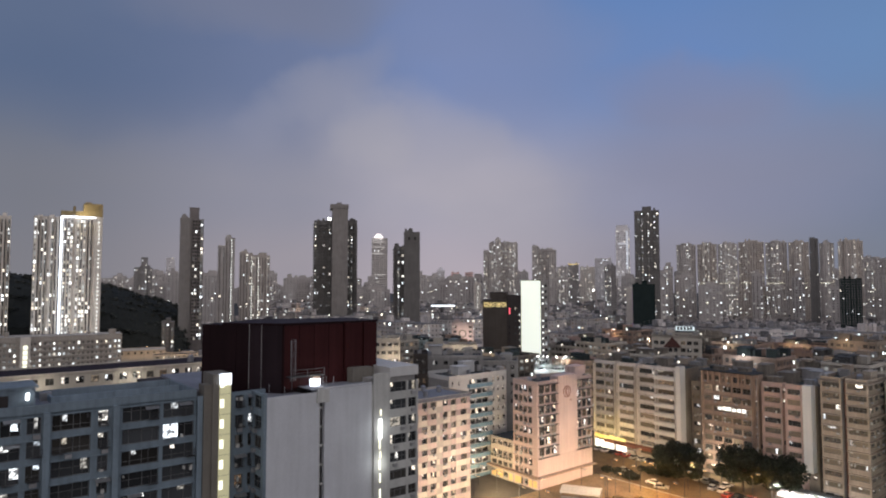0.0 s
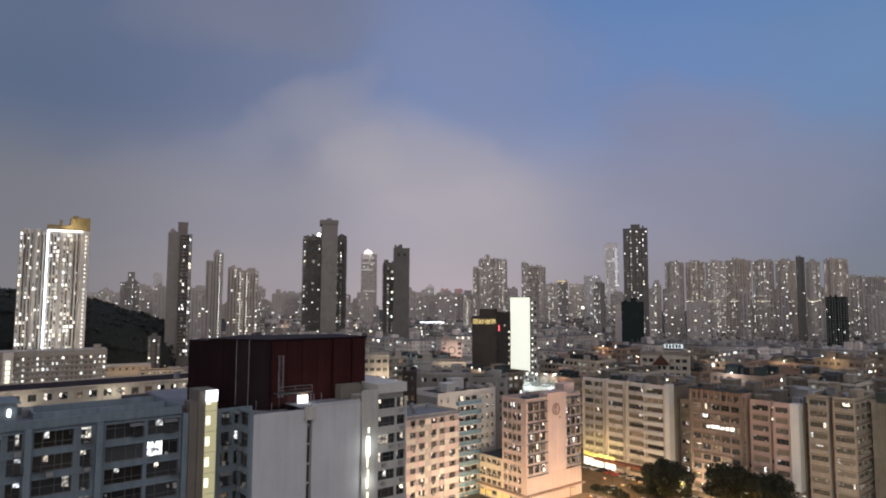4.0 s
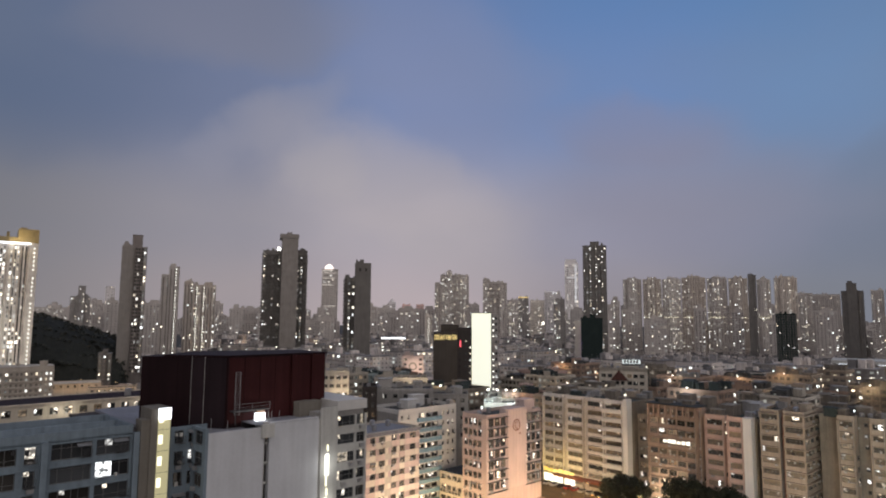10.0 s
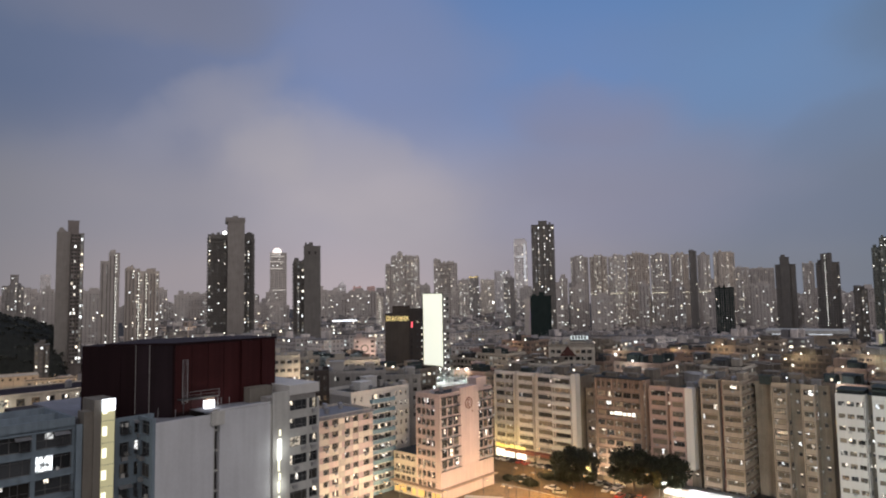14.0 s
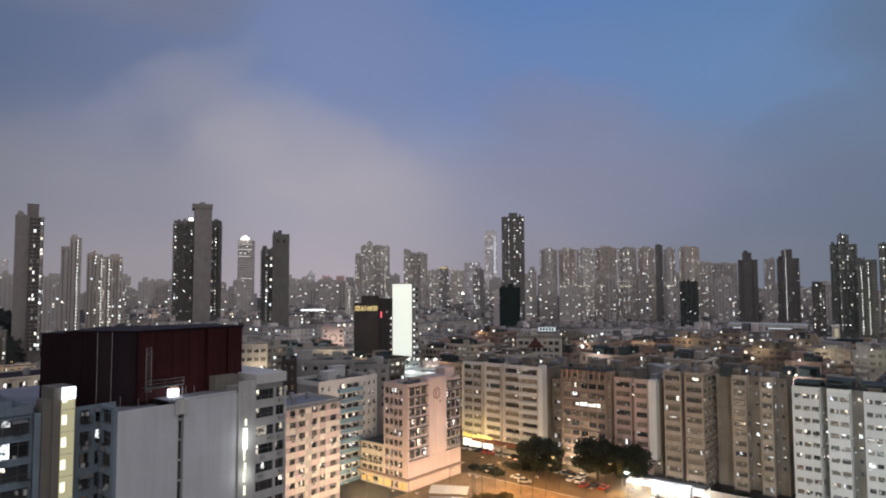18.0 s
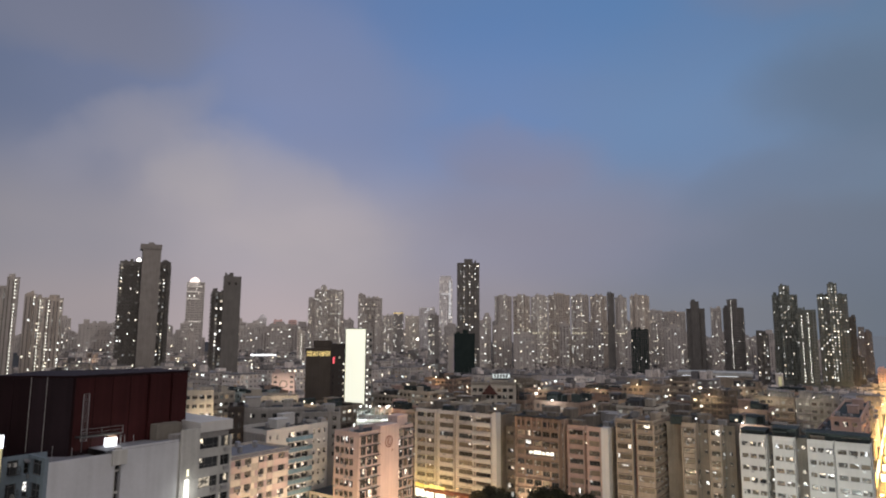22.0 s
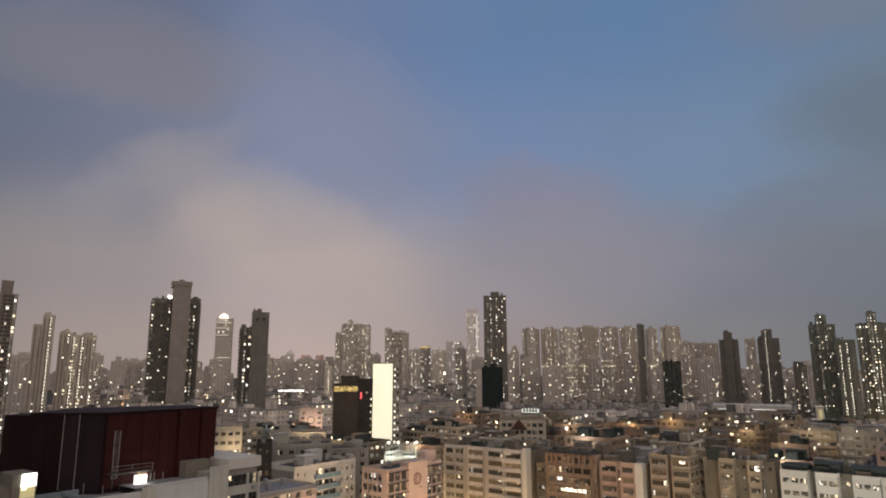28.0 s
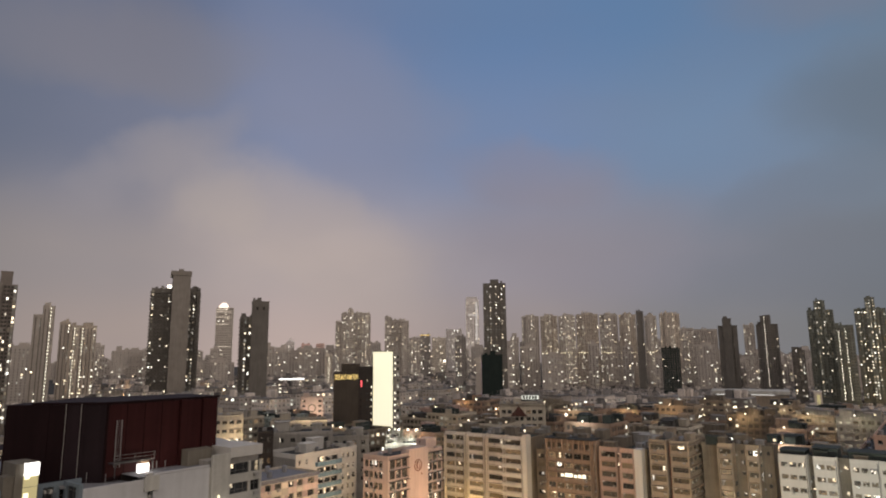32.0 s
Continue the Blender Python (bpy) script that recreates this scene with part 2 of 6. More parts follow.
# glow near the low sky's colour, painted on the sheet that replaces far haze
MIST = steady_glow("glowing_mist_sheet", (0.121, 0.136, 0.162), 1.0)
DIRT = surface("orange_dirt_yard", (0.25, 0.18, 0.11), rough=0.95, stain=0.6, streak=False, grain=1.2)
STAIRWALL = surface("grey_brown_render", (0.20, 0.185, 0.16), stain=0.3)
SLATEBLUE = surface("weathered_blue_grey_paint", (0.200, 0.255, 0.305), stain=0.35)
BLUE = surface("blue_balcony_paint", (0.21, 0.33, 0.42), stain=0.3)
BROWN = surface("brown_render", (0.37, 0.275, 0.22), stain=0.35)
PALESTONE = surface("pale_stone_paint", (0.60, 0.56, 0.52), stain=0.3)
# grimy render, also painted darker to deepen the shade in the light wells
GAPWALL = surface("grimy_well_shade_render", (0.24, 0.21, 0.175), stain=0.5)
ROOFDARK = surface("dark_green_roof_sheet", (0.042, 0.056, 0.056), stain=0.5, streak=False)
BEIGE = surface("beige_render", (0.385, 0.322, 0.258), stain=0.35)
GREYGREEN = surface("grey_green_paint", (0.33, 0.38, 0.37), stain=0.3)
CONCRETE = surface("bare_concrete", (0.34, 0.33, 0.32), stain=0.35)
OFFICEBROWN = surface("dark_brown_cladding", (0.075, 0.064, 0.057), rough=0.6, stain=0.3, spec=0.2)
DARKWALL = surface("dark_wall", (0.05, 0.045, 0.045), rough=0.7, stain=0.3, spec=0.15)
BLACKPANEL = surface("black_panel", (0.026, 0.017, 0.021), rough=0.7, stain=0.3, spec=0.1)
# shaded copy of the maroon, mainly for the enclosure's left side
DARKMAROON = surface("darkened_maroon_cladding", (0.018, 0.008, 0.010), rough=0.6, stain=0.35, vary=0.06, spec=0.1)
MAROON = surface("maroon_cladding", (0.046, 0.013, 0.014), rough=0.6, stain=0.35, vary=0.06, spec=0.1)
ROOFFELT = surface("roof_felt", (0.055, 0.058, 0.062), stain=0.4, streak=False)
ROOFGREY = surface("weathered_roof_concrete", (0.085, 0.085, 0.085), stain=0.4, streak=False)
ROOFBLUE = surface("pale_roof_sheet", (0.22, 0.23, 0.27), stain=0.3, streak=False)
GABLERED = surface("dark_red_tile", (0.10, 0.042, 0.036), stain=0.3)
BRICKRED = surface("red_brown_paint", (0.20, 0.075, 0.05), stain=0.3)
METAL = surface("galvanised_metal", (0.40, 0.40, 0.41), rough=0.4, metal=0.7, stain=0.3)
DARKMETAL = surface("dark_metal", (0.07, 0.07, 0.075), rough=0.5, metal=0.4)
ASPHALT = surface("asphalt", (0.055, 0.053, 0.05), rough=0.85, stain=0.4, streak=False)
# raised, mottled base colour carries part of the road's lamplit brightness
ROADWAY = surface("bright_mottled_road", (0.24, 0.19, 0.135), rough=0.85, stain=0.75, streak=False, grain=0.6)
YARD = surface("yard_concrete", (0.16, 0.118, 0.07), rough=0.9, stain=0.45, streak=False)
FOREST = surface("hill_forest", (0.038, 0.041, 0.038), rough=0.9, stain=0.4, streak=False, vary=0.12, per_island=True, spec=0.1)
FORESTLEAF = surface("hill_tree_crowns", (0.075, 0.080, 0.072), rough=0.9, stain=0.3, streak=False, vary=0.15, per_island=True, spec=0.1)
# olive foliage with the orange lamplight on it put into a brighter colour
SCRUB = surface("lamplit_olive_scrub", (0.17, 0.135, 0.055), rough=0.8, stain=0.5, streak=False, vary=0.35, per_island=True)
TARP = surface("white_tarpaulin", (0.52, 0.50, 0.46), rough=0.6, stain=0.25, streak=False)
FRAME = surface("window_aluminium", (0.17, 0.17, 0.17), rough=0.45, metal=0.3, stain=0.3)
CURTAIN = surface("pale_curtain_behind_glass", (0.17, 0.15, 0.125), rough=0.4, stain=0.3, vary=0.5)
LEAF = surface("foliage", (0.016, 0.021, 0.010), rough=0.7, stain=0.5, streak=False, vary=0.2, per_island=True)
BARK = surface("bark", (0.08, 0.06, 0.045), rough=0.9)
# grey, brown, mist and haze are lightened: distance haze put into the colour
TOWER = {
    "grey": surface("tower_grey", (0.56, 0.52, 0.49), stain=0.25),
    "dark": surface("tower_dark", (0.168, 0.160, 0.152), stain=0.25),
    "pale": surface("tower_pale", (0.72, 0.665, 0.60), stain=0.25),
    "brown": surface("tower_brown", (0.58, 0.52, 0.465), stain=0.25),
    # strong pink: also carries the twin office towers' pink lighting
    "pink": surface("tower_pink", (0.86, 0.60, 0.56), stain=0.2),
    "green": surface("tower_green_net", (0.205, 0.225, 0.20), stain=0.3),
    "net": surface("tower_dark_net", (0.030, 0.044, 0.043), stain=0.3, spec=0.1),
    "umber": surface("tower_umber", (0.24, 0.215, 0.205), stain=0.25),
    "mist": surface("tower_slate_haze_painted", (0.33, 0.312, 0.305), stain=0.25),
    "core": surface("tower_core_concrete", (0.29, 0.27, 0.255), stain=0.25),
    "tan": surface("tower_tan", (0.46, 0.42, 0.37), stain=0.3),
    "haze": surface("tower_haze_painted", (0.82, 0.79, 0.80), stain=0.15),
}
GOLD = surface("gold_crown", (0.30, 0.23, 0.11), rough=0.5, stain=0.2)
GLASS = dark_glass("dark_window_glass", (0.042, 0.045, 0.049))
GLASSGREY = dark_glass("grey_window_glass", (0.045, 0.043, 0.04))
TOWERGLASS = dark_glass("tower_window_glass", (0.075, 0.07, 0.066), 0.3)
# far glass is paler than real glass, to carry the haze
FARGLASS = dark_glass("haze_painted_window_glass", (0.15, 0.14, 0.132), 0.4)
DUSTY = dark_glass("dusty_brown_glass", (0.150, 0.125, 0.095), 0.5)
LIT = glowing("lit_window", (1.0, 0.80, 0.54), (0.95, 0.99, 1.0), 0.5, 3.2, bias=1.6)
LITSOFT = glowing("dim_lit_window", (1.0, 0.58, 0.28), (1.0, 0.80, 0.56), 0.02, 0.30)
LITFAR = glowing("far_lit_windows", (1.0, 0.82, 0.58), (0.98, 1.0, 0.97), 0.10, 3.0, per_island=True, mottled=False, bias=3.6)
LITDULL = glowing("dull_lit_windows", (1.0, 0.62, 0.32), (0.80, 0.86, 0.80), 0.03, 0.36, per_island=True, mottled=False, bias=1.6)
LITMID = glowing("street_lit_windows", (1.0, 0.78, 0.50), (0.93, 1.0, 0.97), 0.18, 4.2, per_island=True, mottled=False, bias=3.0)
LITBRIGHT = glowing("tower_bright_windows", (1.0, 0.86, 0.62), (0.98, 1.0, 0.98), 0.9, 3.2, per_island=True, mottled=False, bias=1.4)
BULB = steady_glow("bright_bulb", (1.0, 0.95, 0.84), 6.0)
WARMBULB = steady_glow("sodium_bulb", (1.0, 0.62, 0.22), 3.0)
STAIRLIGHT = steady_glow("stair_window_light", (1.0, 0.93, 0.66), 1.6)
SIGNWHITE = steady_glow("white_light_sign", (0.98, 0.97, 0.78), 0.90, True)
DOTLIGHT = steady_glow("stair_dot_light", (1.0, 0.97, 0.85), 2.2)
CROWNWHITE = steady_glow("white_strip_light", (0.95, 0.97, 1.0), 2.6)
SIGNRED = steady_glow("red_light_sign", (1.0, 0.12, 0.15), 1.6)
PODIUMLIGHT = steady_glow("podium_strip_light", (0.95, 0.97, 1.0), 1.1)
SIGNGOLD = steady_glow("gold_light", (1.0, 0.72, 0.28), 0.9)


# ---- building kit ----
class Shape:
    """Collects boxes, quads and prisms into one mesh."""

    def __init__(self):
        self.v, self.f = [], []

    def quad(self, a, b, c, d):
        i = len(self.v)
        self.v += [a, b, c, d]
        self.f.append((i, i + 1, i + 2, i + 3))
        return self

    def box(self, x0, x1, y0, y1, z0, z1):
        i = len(self.v)
        self.v += [(x, y, z) for z in (z0, z1) for x, y in ((x0, y0), (x1, y0), (x1, y1), (x0, y1))]
        self.f += [(i + 3, i + 2, i + 1, i), (i + 4, i + 5, i + 6, i + 7)]
        self.f += [(i + a, i + (a + 1) % 4, i + 4 + (a + 1) % 4, i + 4 + a) for a in range(4)]
        return self

    def prism(self, x, y, z0, z1, r0, r1, sides=10, lean=(0, 0)):
        i = len(self.v)
        for z, r, dx, dy in ((z0, r0, 0, 0), (z1, r1, *lean)):
            self.v += [(x + dx + r * math.cos(2 * math.pi * a / sides), y + dy + r * math.sin(2 * math.pi * a / sides), z) for a in range(sides)]
        self.f += [(i + a, i + (a + 1) % sides, i + sides + (a + 1) % sides, i + sides + a) for a in range(sides)]
        self.f += [tuple(range(i + sides - 1, i - 1, -1)), tuple(range(i + sides, i + 2 * sides))]
        return self

    def plan(self, points, z0, z1):
        """An upright prism over a plan, its points counter-clockwise from above."""
        i, n = len(self.v), len(points)
        self.v += [(x, y, z0) for x, y in points] + [(x, y, z1) for x, y in points]
        self.f += [(i + a, i + (a + 1) % n, i + n + (a + 1) % n, i + n + a) for a in range(n)]
        self.f += [tuple(range(i + n - 1, i - 1, -1)), tuple(range(i + n, i + 2 * n))]
        return self

    def mesh(self, name, material):
        me = bpy.data.meshes.new(name)
        me.from_pydata(self.v, [], self.f)
        me.materials.append(material)
        return me


def thing(name, m, label, category, group="", kind=""):
    ob = new(name)
    ob.matrix_world = m
    return tagged(ob, label, category, group, kind)


def part(name, shape, material, parent, label="", m=None, kind=""):
    data = shape.mesh(name, material) if isinstance(shape, Shape) else shape
    ob = new(name, data)
    ob.parent = parent
    if m is not None:
        ob.matrix_local = m
    return tagged(ob, label, kind=kind)


# The street grid stands turned: k runs along the cross street, c along the main road, away from the camera.
GRID = -51.0


def grid(k, c, z=0, turn=0):
    return pose(0, 0, 0, 0, 0, GRID) @ pose(k, c, z, 0, 0, turn)


def polar(bearing, distance, z=0, turn=None):
    b = radians(bearing)
    return pose(distance * math.sin(b), distance * math.cos(b), z, 0, 0, -bearing if turn is None else turn)


class Corner:
    """A narrow return wall that looks towards the camera's side of a block: s runs from back to front."""

    def __init__(self, x, y_back):
        self.x, self.y = x, y_back

    def point(self, s, d, z):
        return (self.x + d, self.y - s, z)

    def matrix(self, s, d, z):
        return pose(*self.point(s, d, z), 0, 0, -90)

    def box(self, shape, s0, s1, d0, d1, z0, z1):
        shape.box(self.x + d0, self.x + d1, self.y - s1, self.y - s0, z0, z1)


class Face:
    """One side of a building: s runs to the right as seen from outside, d goes into the building."""

    def __init__(self, side, w, deep):
        self.side, self.w, self.deep = side, w, deep

    def point(self, s, d, z):
        if self.side == "front":
            return (s, d, z)
        if self.side == "right":
            return (self.w - d, s, z)
        return (d, self.deep - s, z)

    def matrix(self, s, d, z):
        return pose(*self.point(s, d, z), 0, 0, {"front": 0, "right": 90, "left": -90}[self.side])

    def box(self, shape, s0, s1, d0, d1, z0, z1):
        a, b = self.point(s0, d0, z0), self.point(s1, d1, z1)
        shape.box(min(a[0], b[0]), max(a[0], b[0]), min(a[1], b[1]), max(a[1], b[1]), z0, z1)


MESHES = {}


def lattice(xs, zs, depth):
    """A flat frame in one piece: every other strip of xs and zs is solid, the cells between are open."""
    f = Shape()
    nx, nz = len(xs), len(zs)
    f.v = [(x, y, z) for y in (0, depth) for z in zs for x in xs]

    def at(i, j, back):
        return back * nx * nz + j * nx + i

    def solid(i, j):
        return 0 <= i < nx - 1 and 0 <= j < nz - 1 and (i % 2 == 0 or j % 2 == 0)

    for j in range(nz - 1):
        for i in range(nx - 1):
            if not solid(i, j):
                continue
            f.f.append((at(i, j, 0), at(i + 1, j, 0), at(i + 1, j + 1, 0), at(i, j + 1, 0)))
            for di, dj, a, b in ((-1, 0, (i, j + 1), (i, j)), (1, 0, (i + 1, j), (i + 1, j + 1)), (0, -1, (i, j), (i + 1, j)), (0, 1, (i + 1, j + 1), (i, j + 1))):
                if not solid(i + di, j + dj):
                    f.f.append((at(*a, 0), at(*a, 1), at(*b, 1), at(*b, 0)))
    return f


def window_meshes(w, h, glass, turn=0):
    """A window: a frame with a mullion and a transom, and its pane, both shared by all alike windows."""
    key = (round(w, 2), round(h, 2), turn)
    if key not in MESHES:
        t = 0.07
        odd = random.Random(turn * 31 + 5)
        bars = max(1, round(w / 1.15) - 1)
        xs, zs = [0, t], [0, t]
        for i in range(bars):
            x = w * (i + 1 + (odd.uniform(-0.3, 0.3) if turn else 0)) / (bars + 1)
            xs += [x - 0.03, x + 0.03]
        if h > 1.1:
            bar = h * (0.68, 0.5, 0.8, 0.3)[turn]
            zs += [bar, bar + 0.05]
        f = lattice(xs + [w - t, w], zs + [h - t, h], 0.1)
        MESHES[key] = f.mesh("window_frame", FRAME)
    pane_key = (*key[:2], glass.name)
    if pane_key not in MESHES:
        MESHES[pane_key] = Shape().quad((0.05, 0.06, 0.05), (w - 0.05, 0.06, 0.05), (w - 0.05, 0.06, h - 0.05), (0.05, 0.06, h - 0.05)).mesh("pane", glass)
    return MESHES[key], MESHES[pane_key]


AC = {}


def ac_mesh():
    if 0 not in AC:
        AC[0] = Shape().box(0, 0.75, -0.45, 0, 0, 0.5).box(0.08, 0.67, -0.47, -0.45, 0.06, 0.44).mesh("air_conditioner", METAL)
    return AC[0]


def canopy_mesh():
    if 1 not in AC:
        s = Shape()
        s.quad((0, -0.75, -0.22), (1.7, -0.75, -0.22), (1.7, 0, 0.1), (0, 0, 0.1)).quad((0, 0, 0.06), (1.7, 0, 0.06), (1.7, -0.75, -0.26), (0, -0.75, -0.26))
        s.box(0.1, 0.14, -0.7, 0, -0.3, -0.26).box(1.56, 1.6, -0.7, 0, -0.3, -0.26)
        AC[1] = s.mesh("window_canopy", METAL)
    return AC[1]


def cage_mesh():
    """A wire cage for flower pots and washing."""
    if 2 not in AC:
        s = lattice([v for i in range(7) for v in (0.195 * i, 0.195 * i + 0.03)], [0, 0.04, 0.45, 0.48, 0.9, 0.94], 0.03)
        s.v = [(x, y - 0.6, z) for x, y, z in s.v]
        s.box(0, 1.2, -0.57, 0, 0, 0.04).box(0, 0.03, -0.57, 0, 0.9, 0.94).box(1.17, 1.2, -0.57, 0, 0.9, 0.94)
        AC[2] = s.mesh("window_cage", DARKMETAL)
    return AC[2]


def glazed(owner, m, w, h, glass, bright, rng):
    """A window in its opening; where a room behind it is lit, one or two of its lights show it."""
    fm, pm = window_meshes(w, h, glass, rng.randrange(4))
    win = part("window", fm, METAL, owner, m=m)
    part("pane", pm, glass, win)
    if bright:
        n = max(1, round(w / 1.0))
        wide = round(w / n * rng.choice((0.6, 0.8, 1, 2 if n > 2 else 1)) - 0.1, 2)
        tall = round((h - 0.12) * rng.choice((0.3, 0.45, 0.7, 1.0)), 2)
        key = (wide, tall, "lit")
        if key not in MESHES:
            MESHES[key] = Shape().quad((0, 0, 0), (wide, 0, 0), (wide, 0, tall), (0, 0, tall)).mesh("lit_pane", LIT)
        x = 0.05 + w / n * rng.randrange(max(1, n - (1 if wide > w / n else 0)))
        part("lit_pane", MESHES[key], LIT, win, m=pose(x, 0.054, h - 0.06 - tall))
    elif rng.random() < 0.07:
        wide, tall = round(w * rng.choice((0.25, 0.4, 0.6)), 2), round((h - 0.12) * rng.choice((0.35, 0.7, 1.0)), 2)
        key = (wide, tall, "curtain")
        if key not in MESHES:
            MESHES[key] = Shape().quad((0, 0, 0), (wide, 0, 0), (wide, 0, tall), (0, 0, tall)).mesh("curtain", CURTAIN)
        part("curtain", MESHES[key], CURTAIN, win, m=pose(rng.uniform(0.05, w - wide - 0.05), 0.054, h - 0.06 - tall))


def facade(owner, face, wall, s0, s1, z0, floors, fh, openings, lit, rng, sill=0.9, head=2.3, thick=0.45, acs=0.25, wallname="wall", ledge=0.0, dim=0.25, cages=0.0, dusty=0.0):
    """A wall with true openings: bands between the storeys, piers between the windows, and a window in every opening."""
    w = Shape()
    top = z0 + floors * fh
    for i in range(floors + 1):
        lo = z0 + (i - 1) * fh + head if i else z0
        hi = z0 + i * fh + sill if i < floors else top
        face.box(w, s0, s1, 0, thick, lo, hi)
        if ledge and i:
            face.box(w, s0, s1, -ledge, 0, lo - 0.02, lo + 0.16)
    edges = [s0] + [e for o in openings for e in o] + [s1]
    for i in range(floors):
        for a, b in zip(edges[::2], edges[1::2]):
            if b - a > 0.02:
                face.box(w, a, b, 0.003, thick, z0 + i * fh + sill, z0 + i * fh + head)
    part(wallname, w, wall, owner)
    pale, dull = Shape(), Shape()
    for i in range(floors):
        for a, b in openings:
            for n in range(rng.choice((0, 0, 1, 2, 3))):
                wide, tall = rng.uniform(0.12, 0.5), rng.uniform(0.15, 0.75)
                s = rng.uniform(a, max(a + 0.01, b - wide))
                z = z0 + i * fh + sill + rng.choice((0.004, 0.004, head - sill - tall - 0.3))
                face.box(pale if rng.random() < 0.6 else dull, s, s + wide, -rng.uniform(0.03, 0.35), 0.28, z, z + tall)
    if pale.f:
        part("sill_clutter", pale, OFFWHITE, owner, "pale washing and boxes in the windows", kind="stuff")
    if dull.f:
        part("sill_clutter", dull, DARKMETAL, owner, "dark pots and boxes in the windows", kind="stuff")
    for i in range(floors):
        for a, b in openings:
            r = rng.random()
            glass = LITSOFT if lit < r < lit + dim else GLASS if rng.random() < 0.6 else GLASSGREY
            if glass != LITSOFT and rng.random() < dusty:
                glass = DUSTY
            glazed(owner, face.matrix(a, 0.3, z0 + i * fh + sill), b - a, head - sill, glass, r < lit, rng)
            if rng.random() < cages and b - a > 1.0:
                part("window_cage", cage_mesh(), DARKMETAL, owner, m=face.matrix(a + rng.uniform(0, b - a - 1.0), -0.004, z0 + i * fh + sill + 0.1))
            if rng.random() < acs * 0.2:
                part("window_canopy", canopy_mesh(), METAL, owner, m=face.matrix(a + rng.uniform(-0.2, max(0.0, b - a - 1.5)), 0, z0 + i * fh + head + rng.uniform(-0.25, 0.05)))
            if rng.random() < acs:
                part("air_conditioner", ac_mesh(), METAL, owner, m=face.matrix(a + rng.uniform(0, max(0.01, b - a - 0.75)), 0, z0 + i * fh + sill - 0.55))


def roofing(owner, w, deep, top, rng, wall, roof=None, parapet=1.0, huts=1, clutter=6, y0=0.0):
    """Roof slab, parapet, a stair hut and the usual clutter of tanks, pipes and poles."""
    part("roof", Shape().box(0.3, w - 0.3, y0 + 0.3, deep - 0.3, top - 0.3, top), roof or ROOFFELT, owner)
    p = Shape()
    p.box(0, w, y0, y0 + 0.25, top - 0.3, top + parapet).box(0, w, deep - 0.25, deep, top - 0.3, top + parapet)
    p.box(0, 0.25, y0 + 0.25, deep - 0.25, top - 0.3, top + parapet).box(w - 0.25, w, y0 + 0.25, deep - 0.25, top - 0.3, top + parapet)
    part("parapet", p, wall, owner)
    for i in range(huts):
        a, b = min(w * 0.4, rng.uniform(3, 5)), min((deep - y0) * 0.5, rng.uniform(3, 6))
        x, y = rng.uniform(0.5, max(0.6, w - a - 0.5)), rng.uniform(y0 + (deep - y0) * 0.3, max(y0 + 0.6, deep - b - 0.5))
        h = rng.uniform(2.3, 3.6)
        part("stair_hut", Shape().box(x, x + a, y, y + b, top, top + h).box(x - 0.2, x + a + 0.2, y - 0.2, y + b + 0.2, top + h, top + h + 0.18), wall, owner)
    for i in range(clutter):
        x, y = rng.uniform(1, max(1.1, w - 2)), rng.uniform(y0 + 0.8, max(y0 + 0.9, deep - 2))
        kind = rng.random()
        if kind < 0.35:
            part("water_tank", Shape().prism(x, y, top, top + 1.5, 0.7, 0.7, 12).prism(x, y, top + 1.5, top + 1.7, 0.7, 0.25, 12), METAL, owner)
        elif kind < 0.6:
            part("roof_unit", Shape().box(x, x + 1.3, y, y + 0.9, top, top + 1.1).box(x + 0.1, x + 1.2, y - 0.05, y, top + 0.15, top + 0.95), METAL, owner)
        elif kind < 0.8:
            part("aerial", Shape().prism(x, y, top, top + 3.5, 0.05, 0.03, 6).box(x - 0.7, x + 0.7, y - 0.03, y + 0.03, top + 3.1, top + 3.16).box(x - 0.5, x + 0.5, y - 0.03, y + 0.03, top + 2.7, top + 2.76), DARKMETAL, owner)
        else:
            part("roof_shed", Shape().box(x, x + 2.2, y, y + 1.8, top, top + 1.9).box(x - 0.2, x + 2.4, y - 0.2, y + 2.0, top + 1.9, top + 2.0), CONCRETE, owner)


def evenly(s0, s1, count, width):
    """Openings of one width, evenly spread."""
    step = (s1 - s0) / count
    return [(s0 + step * i + (step - width) / 2, s0 + step * i + (step + width) / 2) for i in range(count)]


INWARD = grid(-1, 0).translation + Vector((0, 0, -0.1))  # towards the fronts that look along the cross street

# ---- ground ----
ground = thing("ground", pose(0, 0, 0), "dark asphalt ground of a dense city, reaching the horizon", "ground", kind="structure")
part("ground_sheet", Shape().quad((-4500, -300, 0), (4500, -300, 0), (4500, 4600, 0), (-4500, 4600, 0)), ASPHALT, ground)
road = thing("road", grid(0, 0), "wide main road under bright yellow street light", "road", kind="structure")
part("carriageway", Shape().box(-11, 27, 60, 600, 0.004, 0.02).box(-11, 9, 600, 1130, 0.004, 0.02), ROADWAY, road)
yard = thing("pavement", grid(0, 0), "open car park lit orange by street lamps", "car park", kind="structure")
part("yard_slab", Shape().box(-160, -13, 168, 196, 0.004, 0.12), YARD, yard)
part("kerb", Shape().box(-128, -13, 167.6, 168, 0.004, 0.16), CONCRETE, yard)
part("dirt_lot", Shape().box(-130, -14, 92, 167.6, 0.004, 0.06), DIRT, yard)


